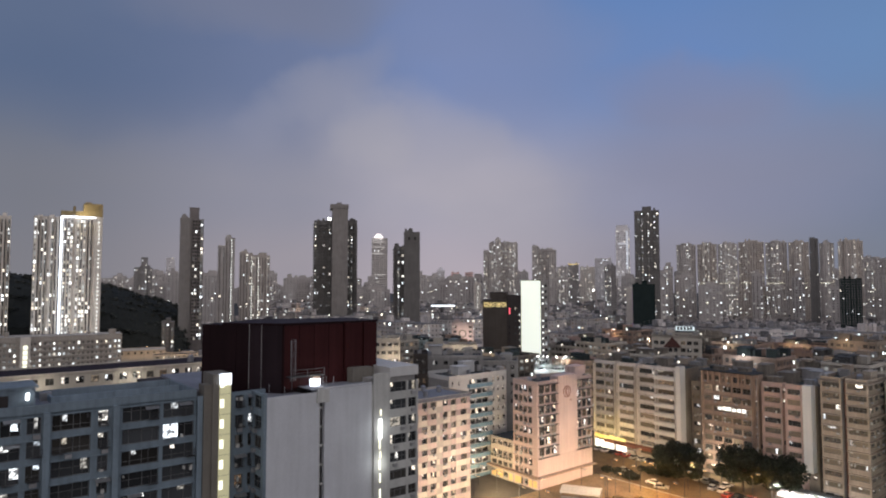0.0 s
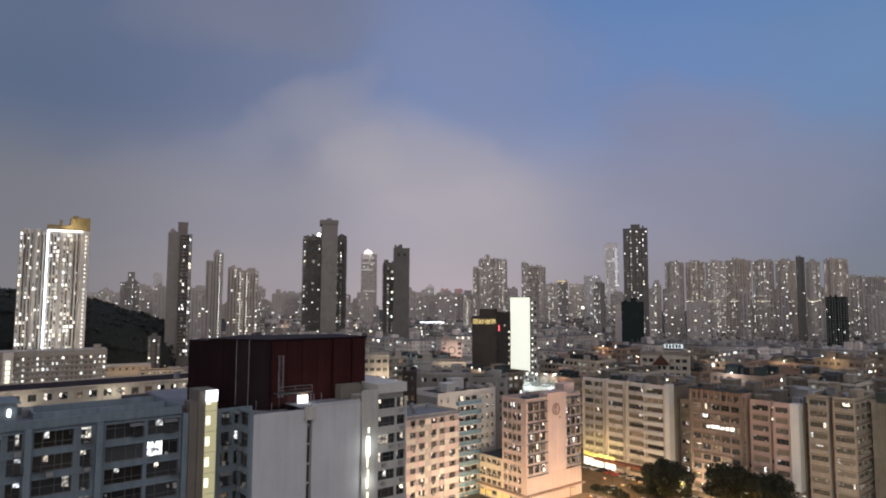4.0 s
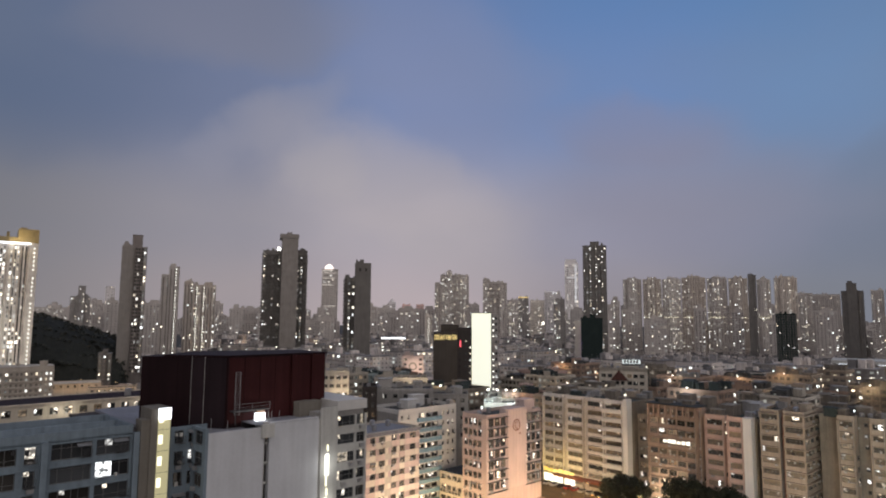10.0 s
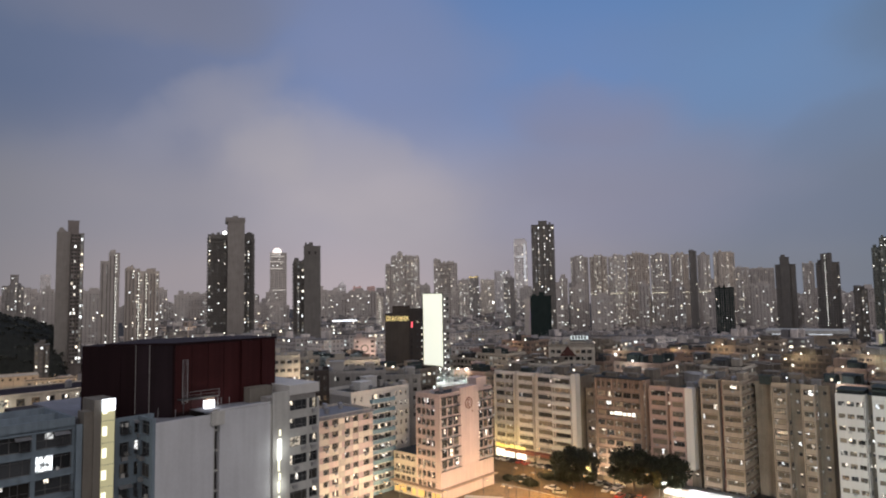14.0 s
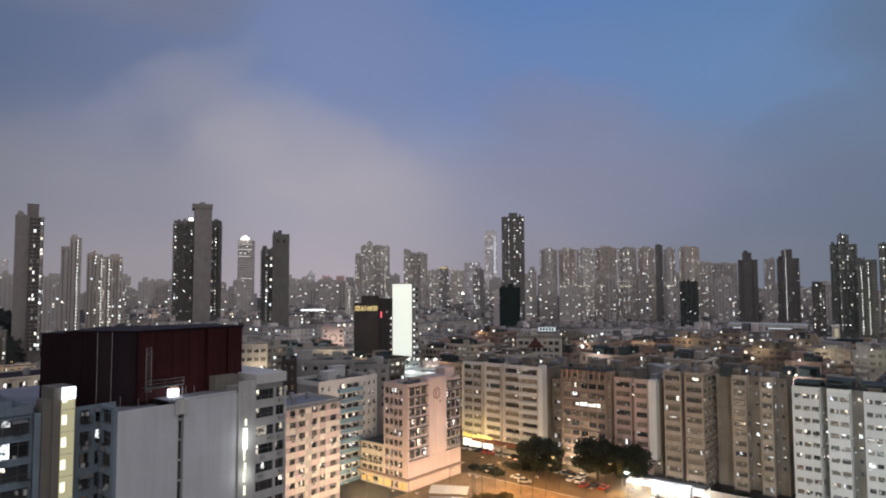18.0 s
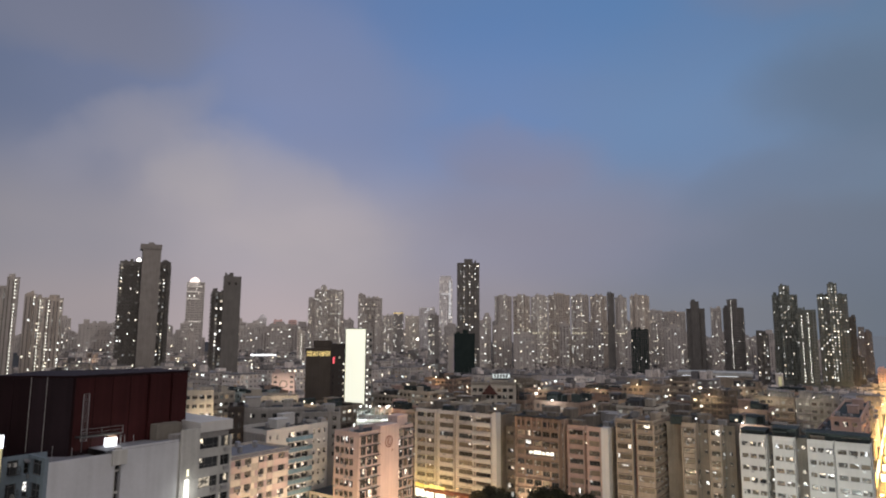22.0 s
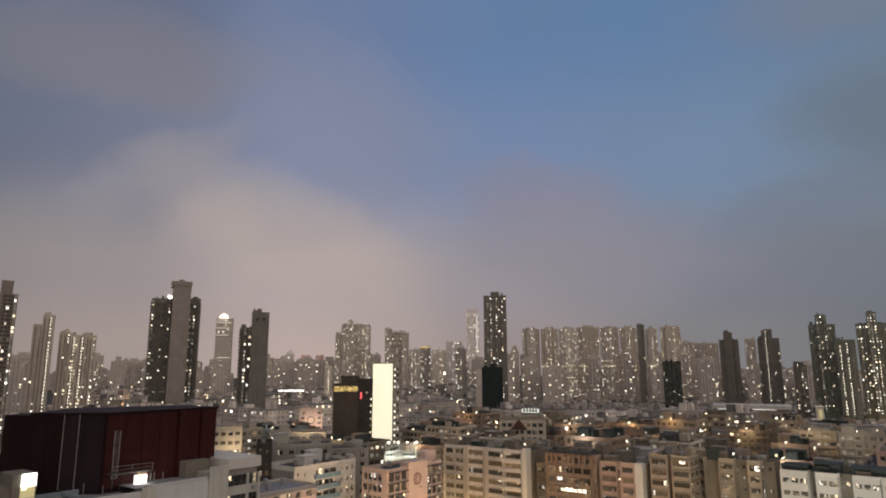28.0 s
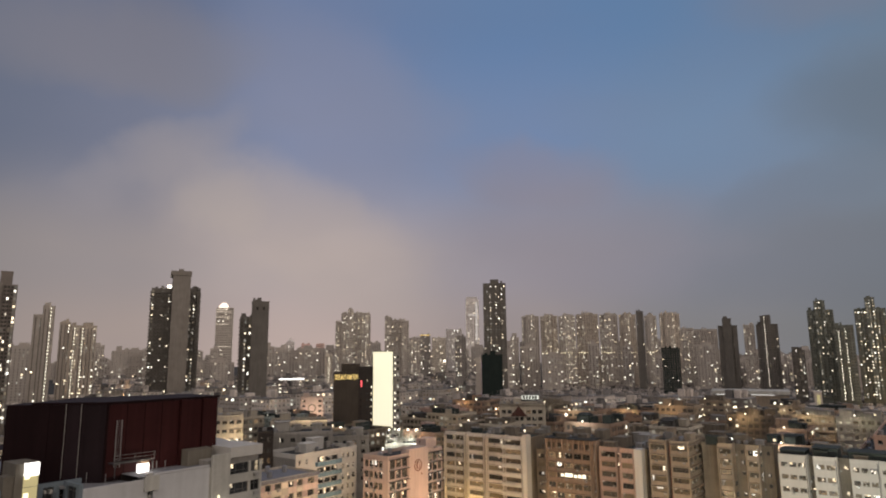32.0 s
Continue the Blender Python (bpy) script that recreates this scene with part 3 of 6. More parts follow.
def leaf_cloud(rng, crown, count, size):
    s = Shape()
    for i in range(count):
        cx, cy, cz, rx, rz = crown[rng.randrange(len(crown))]
        v = Vector((rng.gauss(0, 1), rng.gauss(0, 1), rng.gauss(0, 1))).normalized() * (rng.random() ** 0.4)
        p = Vector((cx + v.x * rx, cy + v.y * rx, cz + v.z * rz))
        a, b = Vector((rng.gauss(0, 1), rng.gauss(0, 1), rng.gauss(0, 1))).normalized(), Vector((rng.gauss(0, 1), rng.gauss(0, 1), rng.gauss(0, 1)))
        b = (b - a * a.dot(b)).normalized()
        h = size * rng.uniform(0.6, 1.4)
        s.quad(tuple(p - a * h), tuple(p + b * h * 0.6), tuple(p + a * h), tuple(p - b * h * 0.6))
    return s


# ---- hill ----
def hill():
    bm = bmesh.new()
    nx, ny = 120, 24
    grid_v = []
    for j in range(ny):
        line = []
        for i in range(nx):
            b, d = -46 + 25 * i / (nx - 1), 575 + 300 * j / (ny - 1)
            ridge = float(np.interp(b, (-46, -34, -27.6, -25.8, -23.2, -22.0, -21.5), (74, 70, 60, 52, 42, 36, 0)))
            ridge *= math.sin(math.pi * min(1, (j + 0.3) / (ny - 1)) ** 0.7) if j else 0
            ridge += 2.0 * noise.noise(Vector((b * 0.8, d * 0.05, 0))) + 1.0 * noise.noise(Vector((b * 3.1, d * 0.11, 4))) if ridge > 8 else 0
            p = polar(b, d).translation
            line.append(bm.verts.new((p.x, p.y, max(0.0, ridge))))
        grid_v.append(line)
    for j in range(ny - 1):
        for i in range(nx - 1):
            bm.faces.new((grid_v[j][i], grid_v[j][i + 1], grid_v[j + 1][i + 1], grid_v[j + 1][i]))
    me = bpy.data.meshes.new("hill")
    bm.to_mesh(me)
    bm.free()
    me.materials.append(FOREST)
    slope = tagged(new("hill", me), "dark wooded hill behind the housing towers", "hill", kind="structure")
    rng, woods = random.Random(5), Shape()
    spots = [v.co for v in me.vertices if v.co.z > 5]
    for i in range(2600):
        base = spots[rng.randrange(len(spots))]
        r = rng.uniform(1.2, 2.4)
        crown = [(base.x + rng.uniform(-3, 3), base.y + rng.uniform(-3, 3), base.z + rng.uniform(-0.5, 0.6), r, r * 0.7)]
        src = leaf_cloud(rng, crown, 14, r * 0.6)
        n = len(woods.v)
        woods.v += src.v
        woods.f += [tuple(n + a for a in f) for f in src.f]
    part("woods", woods, FORESTLEAF, slope, kind="stuff")
    return slope


hill()


# ---- trees ----
def tree(m, height, spread, label, seed, leaves=5000, leaf=None):
    rng = random.Random(seed)
    t = thing("tree", m, label, "tree", "trees by the car park")
    trunk = Shape().prism(0, 0, 0, height * 0.4, 0.38, 0.26, 10)
    crown = []
    for i in range(8):
        a, r = 2 * math.pi * i / 8 + rng.uniform(-0.3, 0.3), spread * rng.uniform(0.28, 0.62)
        z = height * rng.uniform(0.55, 0.78)
        trunk.prism(0, 0, height * 0.36, z, 0.2, 0.06, 6, (r * math.cos(a), r * math.sin(a)))
        crown.append((r * math.cos(a), r * math.sin(a), z, spread * rng.uniform(0.25, 0.42), height * rng.uniform(0.14, 0.24)))
    for i in range(5):
        a, r = 2 * math.pi * i / 5 + rng.uniform(-0.3, 0.3), spread * rng.uniform(0.45, 0.7)
        crown.append((r * math.cos(a), r * math.sin(a), height * rng.uniform(0.32, 0.45), spread * rng.uniform(0.22, 0.34), height * 0.14))
    crown.append((0, 0, height * 0.78, spread * 0.5, height * 0.2))
    part("trunk", trunk, BARK, t)
    part("crown", leaf_cloud(rng, crown, int(leaves * 1.7), 0.33), leaf or LEAF, t)
    return t


# ---- the housing block under the camera ----
def housing_block():
    rng = random.Random(11)
    b = thing("housing_block", grid(-90.5, -14, 0, 90), "weathered pale blue-grey public housing slab with lit stairwell", "apartment building")
    front = Face("front", 110, 40)
    z0, fh, floors = 27.9, 2.8, 6
    top = z0 + floors * fh
    part("body", Shape().box(0, 44, 0.45, 12, 0, top - 0.35).box(44, 58.9, 0.45, 34, 0, 43.2).box(58.9, 78.3, 0.45, 34, 0, top - 0.45), DARKWALL, b)
    part("lower_wall", Shape().box(0, 43.5, 0, 0.45, 0, z0), SLATEBLUE, b)
    wing = [(2, 5.4), (6, 7.4), (8.4, 12.6), (13.4, 14.6), (16.2, 20.2), (21.2, 23.2), (23.8, 25.3), (26.4, 30.6), (31.4, 32.6), (34.2, 38.7), (39.2, 43.2)]
    facade(b, front, SLATEBLUE, 0, 43.5, z0, floors, fh, wing, 0.62, rng, 0.35, 2.35, 0.45, 0.5, dim=0.03, ledge=0.12, cages=0.6)
    piers = Shape()
    for s in (13.0, 15.4, 25.8, 33.4, 43.9):
        piers.box(s - 0.35, s + 0.35, -0.5, -0.004, 0, top)
    part("pier", piers, SLATEBLUE, b)
    roofing(b, 43.5, 12, top, rng, SLATEBLUE, ROOFBLUE, 1.0, 0, 5)
    part("roof", Shape().box(58.9, 72, -4.4, 34, 44.4, 44.45), ROOFBLUE, b)
    part("lower_roof", Shape().box(48, 58.896, 0.46, 34, 43.2, 43.6).box(51.8, 58.896, -4.09, 0.456, 43.2, 43.6), ROOFBLUE, b)
    # the stair tower; a glowing strip stands in for its yellow-lit wall
    stair = part("stair_tower", Shape().box(45.4, 48.0, -1.0, 3.2, 0, 47.6).box(44.3, 45.4, -0.7, 1.6, 0, 46.2), STAIRWALL, b, "stair tower with a lamp-lit strip of windows")
    strip = Shape()
    for i in range(9):
        z = 22.4 + fh * i
        part("landing_window", Shape().box(46.4, 46.95, -1.12, -1.064, z + 0.9, z + 2.1), STAIRLIGHT, stair)
        strip.box(46.3, 47.9, -1.06, -1.004, z, z + fh - 0.06)
    part("stair_glazing", strip, STAIRGLOW, stair, "glowing strip standing in for the yellow-lit stair wall")
    part("roof_lamp_box", Shape().box(46.3, 47.85, -1.4, -1.0, 46.1, 47.6), CROWNWHITE, stair, "bright white lamp box")
    # the recess with dark balconies
    rec = [(49.0, 50.2), (50.9, 52.6)]
    part("recess_wall", Shape().box(48, 53.5, 0.0, 0.45, 0, z0), OFFWHITE, b)
    facade(b, front, SLATEBLUE, 48.0, 53.5, z0, floors, fh, rec, 0.08, rng, 0.5, 2.3, 0.45, 0.6, dim=0.05, cages=0.4)
    ret = Corner(51.35, 0)
    facade(b, ret, SLATEBLUE, 0, 4.5, z0, floors, fh, [(0.8, 3.6)], 0.05, rng, 0.5, 2.4, 0.44, 0.9, wallname="return_wall", dim=0.05, cages=0.6)
    part("return_base", Shape().box(51.35, 51.79, -4.5, 0, 0, z0), SLATEBLUE, b)
    # the blank gables, either side of a drain recess
    g = Shape().box(51.8, 60.0, -4.5, 0, 0, 42.3).box(51.8, 60.0, -4.5, -4.1, 42.3, 44.1)
    part("gable_wall", g, GABLE, b, "blank white-painted gable wall")
    part("gable_wall", Shape().box(60.9, 69.2, -4.5, 0, 0, 44.396).box(60.9, 69.2, -4.5, -4.2, 44.454, 44.7), GABLE, b, "blank white-painted gable wall")
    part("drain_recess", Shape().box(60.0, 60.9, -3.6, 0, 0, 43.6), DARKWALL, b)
    pipe = Shape().prism(60.3, -4.0, 20, 43.4, 0.09, 0.09, 8)
    for i in range(9):
        pipe.box(60.1, 60.8, -4.2, -3.9, 22 + fh * i, 22.3 + fh * i)
    part("drain_pipe", pipe, OFFWHITE, b)
    part("hopper", Shape().box(59.5, 61.4, -5.0, -4.5, 42.6, 44.5), OFFWHITE, b)
    # the end flats
    part("end_core", Shape().box(69.2, 77.9, -4.05, 14, 0, 45.2), CONCRETE, b)
    end = [(72.7, 75.9), (76.3, 77.9)]
    shift = Shape()
    for i in range(8):
        z = 22.6 + fh * i
        shift.box(69.2, 78.3, -4.5, -4.05, z - 0.7, z + 0.55)
        for a, c in ((69.2, 72.7), (75.9, 76.3), (77.9, 78.3)):
            shift.box(a, c, -4.497, -4.05, z + 0.55, z + fh - 0.7)
    part("end_wall", shift, OFFWHITE, b)
    for i in range(8):
        for a, c in end:
            r = rng.random()
            glazed(b, pose(a, -4.3, 22.6 + fh * i + 0.55), c - a, fh - 1.25, GLASS if r < 0.8 else GLASSGREY, r < 0.5, rng)
            if rng.random() < 0.7:
                part("air_conditioner", ac_mesh(), METAL, b, m=pose(a + rng.uniform(0, c - a - 0.7), -4.5, 22.6 + fh * i - 0.1))
    part("end_parapet", Shape().box(72.6, 78.3, -4.53, 13, 45.2, 46.7), WHITE, b)
    part("corner_pier", Shape().box(69.4, 72.4, -4.85, -4.503, 0, 46.0), OFFWHITE, b)
    part("corner_lamp", Shape().box(70.2, 70.75, -5.1, -4.86, 35.8, 38.9), DOTLIGHT, b, "bright vertical tube lamp")
    for z, h, x in ((39.4, 0.9, 70.5), (34.2, 1.5, 70.3), (32.8, 1.0, 70.45), (31.0, 1.5, 70.3), (29.0, 1.4, 70.4), (26.4, 1.6, 70.4)):
        part("wall_lamp", Shape().box(x, x + 0.22, -5.0, -4.86, z, z + h), STAIRLIGHT, b)
    # roof edge, rails and the lit doorway
    part("stair_hut", Shape().box(67.4, 71.4, -1.6, 0.2, 44.454, 46.7), STAIRWALL, b, "small brown plant room")
    part("lit_doorway", Shape().box(60.5, 62.0, -0.9, -0.4, 44.46, 45.6), CROWNWHITE, b, "brightly lit roof doorway")
    part("orange_board", Shape().box(60.6, 61.9, -1.0, -0.4, 45.62, 46.1), TERRACOTTA, b)
    for x, y, h in ((53.4, -1.5, 1.1), (55.4, -2.4, 0.7), (62.4, -1.2, 1.3), (62.9, -1.2, 1.3), (64.2, -1.2, 1.2)):
        part("roof_pole", Shape().prism(x, y, 43.6 if x < 59 else 44.45, 44.5 + h, 0.04, 0.04, 6), METAL, b)
    part("plant_room", Shape().box(14, 25, 3.5, 9.5, top, top + 2.6).box(13.7, 25.3, 3.2, 9.8, top + 2.6, top + 2.85), SLATEBLUE, b)
    part("plant_door", Shape().box(20.5, 22.2, 3.42, 3.496, top, top + 1.9), DARKWALL, b)
    part("roof_lamp", Shape().box(24.0, 24.3, 3.2, 3.49, top + 1.2, top + 2.0), BULB, b)
    part("roof_kerb", Shape().box(27, 43, 6.0, 6.3, top, top + 0.9).box(27, 27.3, 6.3, 11, top, top + 0.9), SLATEBLUE, b)
    point_lamp(*(grid(-90.5, -14, 0, 90) @ Vector((70.6, -7.2, 37.4))), 100, (1.0, 0.97, 0.86), 0.15, INWARD)
    point_lamp(*(grid(-90.5, -14, 0, 90) @ Vector((70.5, -6.4, 32.0))), 80, (1.0, 0.96, 0.82), 0.15, INWARD)
    point_lamp(*(grid(-90.5, -14, 0, 90) @ Vector((61.2, -2.4, 45.2))), 90, (1.0, 0.9, 0.75), 0.15, INWARD)
    return b


# glow painted on the lit stair wall, and used for one stair window
STAIRGLOW = steady_glow("stair_yellow_glow", (1.0, 0.9, 0.50), 0.34)


def maroon_box():
    """The big clad enclosure on the roof."""
    t = thing("roof_enclosure", grid(-91.2, 42.4, 45.34, 90) @ Matrix.Scale(0.94, 4), "dark maroon panelled enclosure on the housing roof", "roof enclosure")
    corner = [(-6.6, 8.2), (0.0, 0.0), (18.0, 0.0), (18.0, 9.0), (2.0, 15.5)]
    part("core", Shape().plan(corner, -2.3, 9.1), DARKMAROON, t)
    part("coping", Shape().plan([(-6.9, 8.2), (0.0, -0.25), (18.25, -0.25), (18.25, 9.2), (2.0, 15.8)], 9.104, 9.4), DARKMAROON, t)
    for x0, x1 in ((0.3, 2.9), (3.0, 5.6), (5.7, 8.3), (8.4, 11.2)):
        part("panel", Shape().box(x0, x1, -0.12, -0.004, -1.2, 9.0), MAROON, t)
    part("pilaster", Shape().box(11.3, 12.3, -0.6, -0.004, -1.2, 9.1), MAROON, t)
    part("panel", Shape().box(12.4, 15.0, -0.25, -0.004, -1.2, 9.0), MAROON, t)
    part("pilaster", Shape().box(15.1, 15.7, -0.6, -0.004, -1.2, 9.1), MAROON, t)
    part("panel", Shape().box(15.8, 17.9, -0.3, -0.004, -1.2, 9.0), MAROON, t)
    # splayed left face: two bands in darkened maroon, recess shade painted as black panels
    run = math.hypot(6.6, 8.2)
    splay = pose(-6.6, 8.2, 0, 0, 0, -math.degrees(math.atan2(8.2, 6.6)))
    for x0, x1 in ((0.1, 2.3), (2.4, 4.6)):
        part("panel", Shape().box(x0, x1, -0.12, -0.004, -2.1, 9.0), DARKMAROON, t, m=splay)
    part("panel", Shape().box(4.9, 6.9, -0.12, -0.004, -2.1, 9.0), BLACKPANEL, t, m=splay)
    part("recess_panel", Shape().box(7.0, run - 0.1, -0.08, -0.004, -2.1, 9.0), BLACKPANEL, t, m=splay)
    for x in (4.75, 6.95):
        part("pipe", Shape().prism(x, -0.2, -1.2, 9.2, 0.045, 0.045, 8), CONCRETE, t, "thin grey pipe", m=splay)
    part("rear_volume", Shape().plan([(-8.0, 14.5), (-4.4, 10.0), (-1.0, 13.5), (-4.5, 18.0)], -2.2, 8.9), DARKMAROON, t)
    ladder = lattice([1.3, 1.37, 2.1, 2.17], [v for i in range(23) for v in (0.1 + 0.3 * i, 0.14 + 0.3 * i)], 0.05)
    part("ladder", ladder, METAL, t, m=pose(0, -0.5, 0))
    part("platform", Shape().box(0.6, 6.6, -2.0, -0.2, 0.7, 0.85), DARKMETAL, t)
    part("rail", lattice([0.6, 0.66, 3.5, 3.56, 6.54, 6.6], [0.85, 0.9, 1.4, 1.44, 1.9, 1.95], 0.05), METAL, t, m=pose(0, -2.0, 0))
    for x in (0.8, 6.3):
        part("leg", Shape().box(x, x + 0.1, -1.9, -1.8, -1.2, 0.7), DARKMETAL, t)
    return t


housing_block()
maroon_box()


def slab_block(m, w, deep, wall, floors, fh, faces, label, seed, lit=0.15, roof=None, parapet=1.0, clutter=6, huts=1, name="apartment_building", acs=0.25, sill=0.9, head=2.3, ledge=0.0, dim=0.12, group="", low=0, dusty=0.0):
    """A building with recessed windows on the faces that are seen. faces: side -> openings."""
    rng = random.Random(seed)
    b = thing(name, m, label, "apartment building", group)
    top = floors * fh
    lx, rx, fy = (0.45 if "left" in faces else 0), (0.45 if "right" in faces else 0), (0.45 if "front" in faces else 0)
    part("core", Shape().box(lx, w - rx, fy, deep, 0, top - 0.3), CONCRETE if faces else wall, b)
    for side, openings in faces.items():
        face = Face(side, w, deep)
        s0, s1 = (0, w) if side == "front" else ((fy, deep) if side == "right" else (0, deep - fy))
        facade(b, face, wall, s0, s1, low * fh, floors - low, fh, openings, lit, rng, sill, head, 0.45, acs, ledge=ledge, dim=dim, dusty=dusty)
        if low:
            plinth = Shape()
            face.box(plinth, s0, s1, 0, 0.45, 0, low * fh)
            part("lower_wall", plinth, wall, b)
    roofing(b, w, deep, top, rng, wall, roof, parapet, huts, clutter)
    return b


# the long low block behind it
corridor_block = slab_block(grid(-150, 5, 0, 90), 92, 14, CREAM, 14, 3.0, {"front": evenly(0, 92, 34, 1.5)}, "long cream corridor block with lit windows under a brown roof edge", 21, 0.7, BLACKPANEL, 0.35, 4, 0, acs=0.0, dim=0.2, low=10)

# added lamps on made-up arms, filling in for the lit windows' own light
for s in (12, 30, 48, 66, 84):
    part("lamp_arm", Shape().box(s - 0.05, s + 0.05, -4.0, 0, 40.9, 41.0).box(s - 0.25, s + 0.25, -4.3, -3.8, 40.75, 40.9), DARKMETAL, corridor_block)
    point_lamp(*(grid(-150, 5, 0, 90) @ Vector((s, -4.0, 40.6))), 380, (1.0, 0.88, 0.66), 0.2, INWARD)

# the pink and cream block, the blue balcony block
slab_block(grid(-133, 99.3, 0, 90), 18, 14, CREAM, 10, 3.0, {"front": [(1.4, 3.0), (4.2, 6.0), (8.3, 9.9), (11.1, 12.7), (14.6, 16.6)]}, "cream apartment block with rose panels and a pale roof", 22, 0.36, ROOFBLUE, 0.6, 3, 0, acs=0.5, dim=0.5)
rose = thing("facade_panels", grid(-133, 99.3, 0, 90), "rose and cream square panels on an apartment facade", "wall panels")
for i in range(10):
    for n, (a, e) in enumerate(((0.1, 1.3), (3.1, 4.1), (6.2, 7.2), (7.2, 8.2), (10.0, 11.0), (12.8, 14.5), (16.7, 17.9))):
        part("panel", Shape().box(a, e, -0.06, -0.004, i * 3 + 0.95, i * 3 + 2.25), PALEPANEL if n == 2 or (i + n) % 4 == 0 else ROSE, rose)
    for n, (a, e) in enumerate(((0.1, 3.1), (3.2, 6.1), (8.3, 10.9), (11.0, 12.8), (12.9, 17.9))):
        part("panel", Shape().box(a, e, -0.06, -0.004, i * 3 - 0.6, i * 3 + 0.85), PALEPINK if (i + n) % 2 else PALEPANEL, rose)
part("roof_edge", Shape().box(-0.2, 18.2, -0.3, 0, 29.6, 30.4), ROOFBLUE, rose)

blue = slab_block(grid(-152, 125.5, 0, 90), 24.5, 14, WHITE, 10, 3.1, {"front": [(1.0, 1.8), (3.6, 4.4), (8.2, 10.7), (11.0, 13.5), (13.8, 16.3), (18.2, 19.1), (20.4, 21.3), (22.6, 23.5)]}, "white apartment block with a bay of blue balconies", 23, 0.68, None, 1.0, 7, 2, acs=0.1)
for i in range(10):
    z = i * 3.1
    part("balcony", Shape().box(7.4, 17.2, -1.1, -0.004, z - 0.15, z).box(7.4, 17.2, -1.1, -0.98, z + 0.004, z + 1.0).box(7.4, 7.52, -0.98, -0.004, z + 0.004, z + 1.0).box(17.08, 17.2, -0.98, -0.004, z + 0.004, z + 1.0), BLUE, blue, "blue-painted balcony")


# ---- the pink corner building ----
def pink_building():
    rng = random.Random(31)
    b = thing("corner_building", grid(-140, 141), "pink-painted corner building with a blank logo wall in orange light", "apartment building")
    w, deep, fh, floors = 10, 25.3, 3.05, 10
    front, right = Face("front", w, deep), Face("right", w, deep)
    part("core", Shape().box(0, w - 0.45, 0.45, deep, 0, 30), CONCRETE, b)
    facade(b, front, PALEPINK, 0, w, 0, floors, fh, [(0.5, 2.1), (2.35, 3.95), (4.3, 5.9), (6.15, 7.75)], 0.5, rng, 0.55, 2.5, 0.45, 0.3, ledge=0.25, dim=0.4)
    low = 3
    part("base_wall", Shape().box(w - 0.45, w, 0.45, deep, 0, low * fh), PALEPINK, b)
    for s0, s1, op in ((0.45, 8.9, [(0.75, 3.2), (3.45, 5.8), (6.05, 8.5)]), (17.8, deep, [(18.1, 20.35), (20.55, 22.75), (22.95, 25.1)])):
        facade(b, right, PALEPINK, s0, s1, low * fh, floors - low, fh, op, 0.5, rng, 0.4, 2.6, 0.45, 0.5, dim=0.4)
        shade = Shape()
        for i in range(low, floors + 1):
            right.box(shade, s0 - 0.2, s1 + 0.1, -0.55, -0.004, i * fh - 0.32, i * fh - 0.1)
        part("ledge", shade, DARKMETAL, b, "dark metal ledges over the windows", kind="stuff")
    part("logo_wall", Shape().box(w - 0.45, w + 0.35, 8.9, 17.8, low * fh, 32.4).box(w - 3, w - 0.45, 8.9, 17.8, 30.0, 32.4), PALEPINK, b, "blank pink wall panel")
    ring = bmesh.new()
    n = 40
    for r0, r1, h in ((1.75, 1.45, 0), (1.15, 0.95, 1)):
        vs = []
        for i in range(n):
            a = 2 * math.pi * i / n
            vs.append([ring.verts.new((x, r * math.cos(a) * (0.7 if h else 1), r * math.sin(a))) for r, x in ((r0, 0), (r0, 0.08), (r1, 0.08), (r1, 0))])
        for i in range(n):
            p, q = vs[i], vs[(i + 1) % n]
            for j in range(4):
                ring.faces.new((p[j], q[j], q[(j + 1) % 4], p[(j + 1) % 4]))
    me = bpy.data.meshes.new("logo_ring")
    ring.to_mesh(me)
    ring.free()
    me.materials.append(BRICKRED)
    part("logo_ring", me, BRICKRED, b, "dark red ring emblem", pose(w + 0.354, 12.9, 27.4))
    part("logo_bar", Shape().box(w + 0.354, w + 0.43, 12.5, 12.7, 26.3, 28.5), BRICKRED, b)
    part("logo_bar", Shape().box(w + 0.354, w + 0.42, 14.2, 15.0, 24.6, 24.9), BRICKRED, b)
    roofing(b, w, deep, floors * fh, rng, PALEPINK, None, 0.9, 1, 7)
    part("canopy", Shape().box(-10.5, w + 0.2, -1.8, 0, 3.6, 3.9).box(w, w + 1.6, -1.8, deep, 3.6, 3.9), BROWN, b, "brown street canopy")
    # the lower wing
    part("wing_core", Shape().box(-10, -0.02, 0.45, 18, 0, 12.0), CONCRETE, b)
    facade(b, front, CREAM, -10, -0.004, 0, 4, 3.1, [(-9.4, -7.4), (-7.0, -5.0), (-4.6, -2.6), (-2.2, -0.6)], 0.3, rng, 0.9, 2.4, 0.45, 0.1, ledge=0.15)
    part("wing_roof", Shape().box(-10, -0.02, 0.45, 18, 12.1, 12.45), ROOFFELT, b)
    sign = Shape()
    for i in range(7):
        sign.box(-9.6 + 1.3 * i, -8.7 + 1.3 * i, -0.3, -0.18, 6.3, 7.1)
    part("sign_bar", sign, DARKMETAL, b, "row of dark sign bars")
    for a, e, h in ((-9.5, -7.3, 2.4), (-6.9, -4.6, 2.7), (-2.0, -0.5, 2.3), (0.6, 3.2, 2.6), (6.3, 7.6, 2.4), (8.0, 9.6, 2.7)):
        part("shopfront", Shape().box(a, e, -0.06, -0.004, 0.4, h), SHOPGLOW, b, "warm lit shopfront")


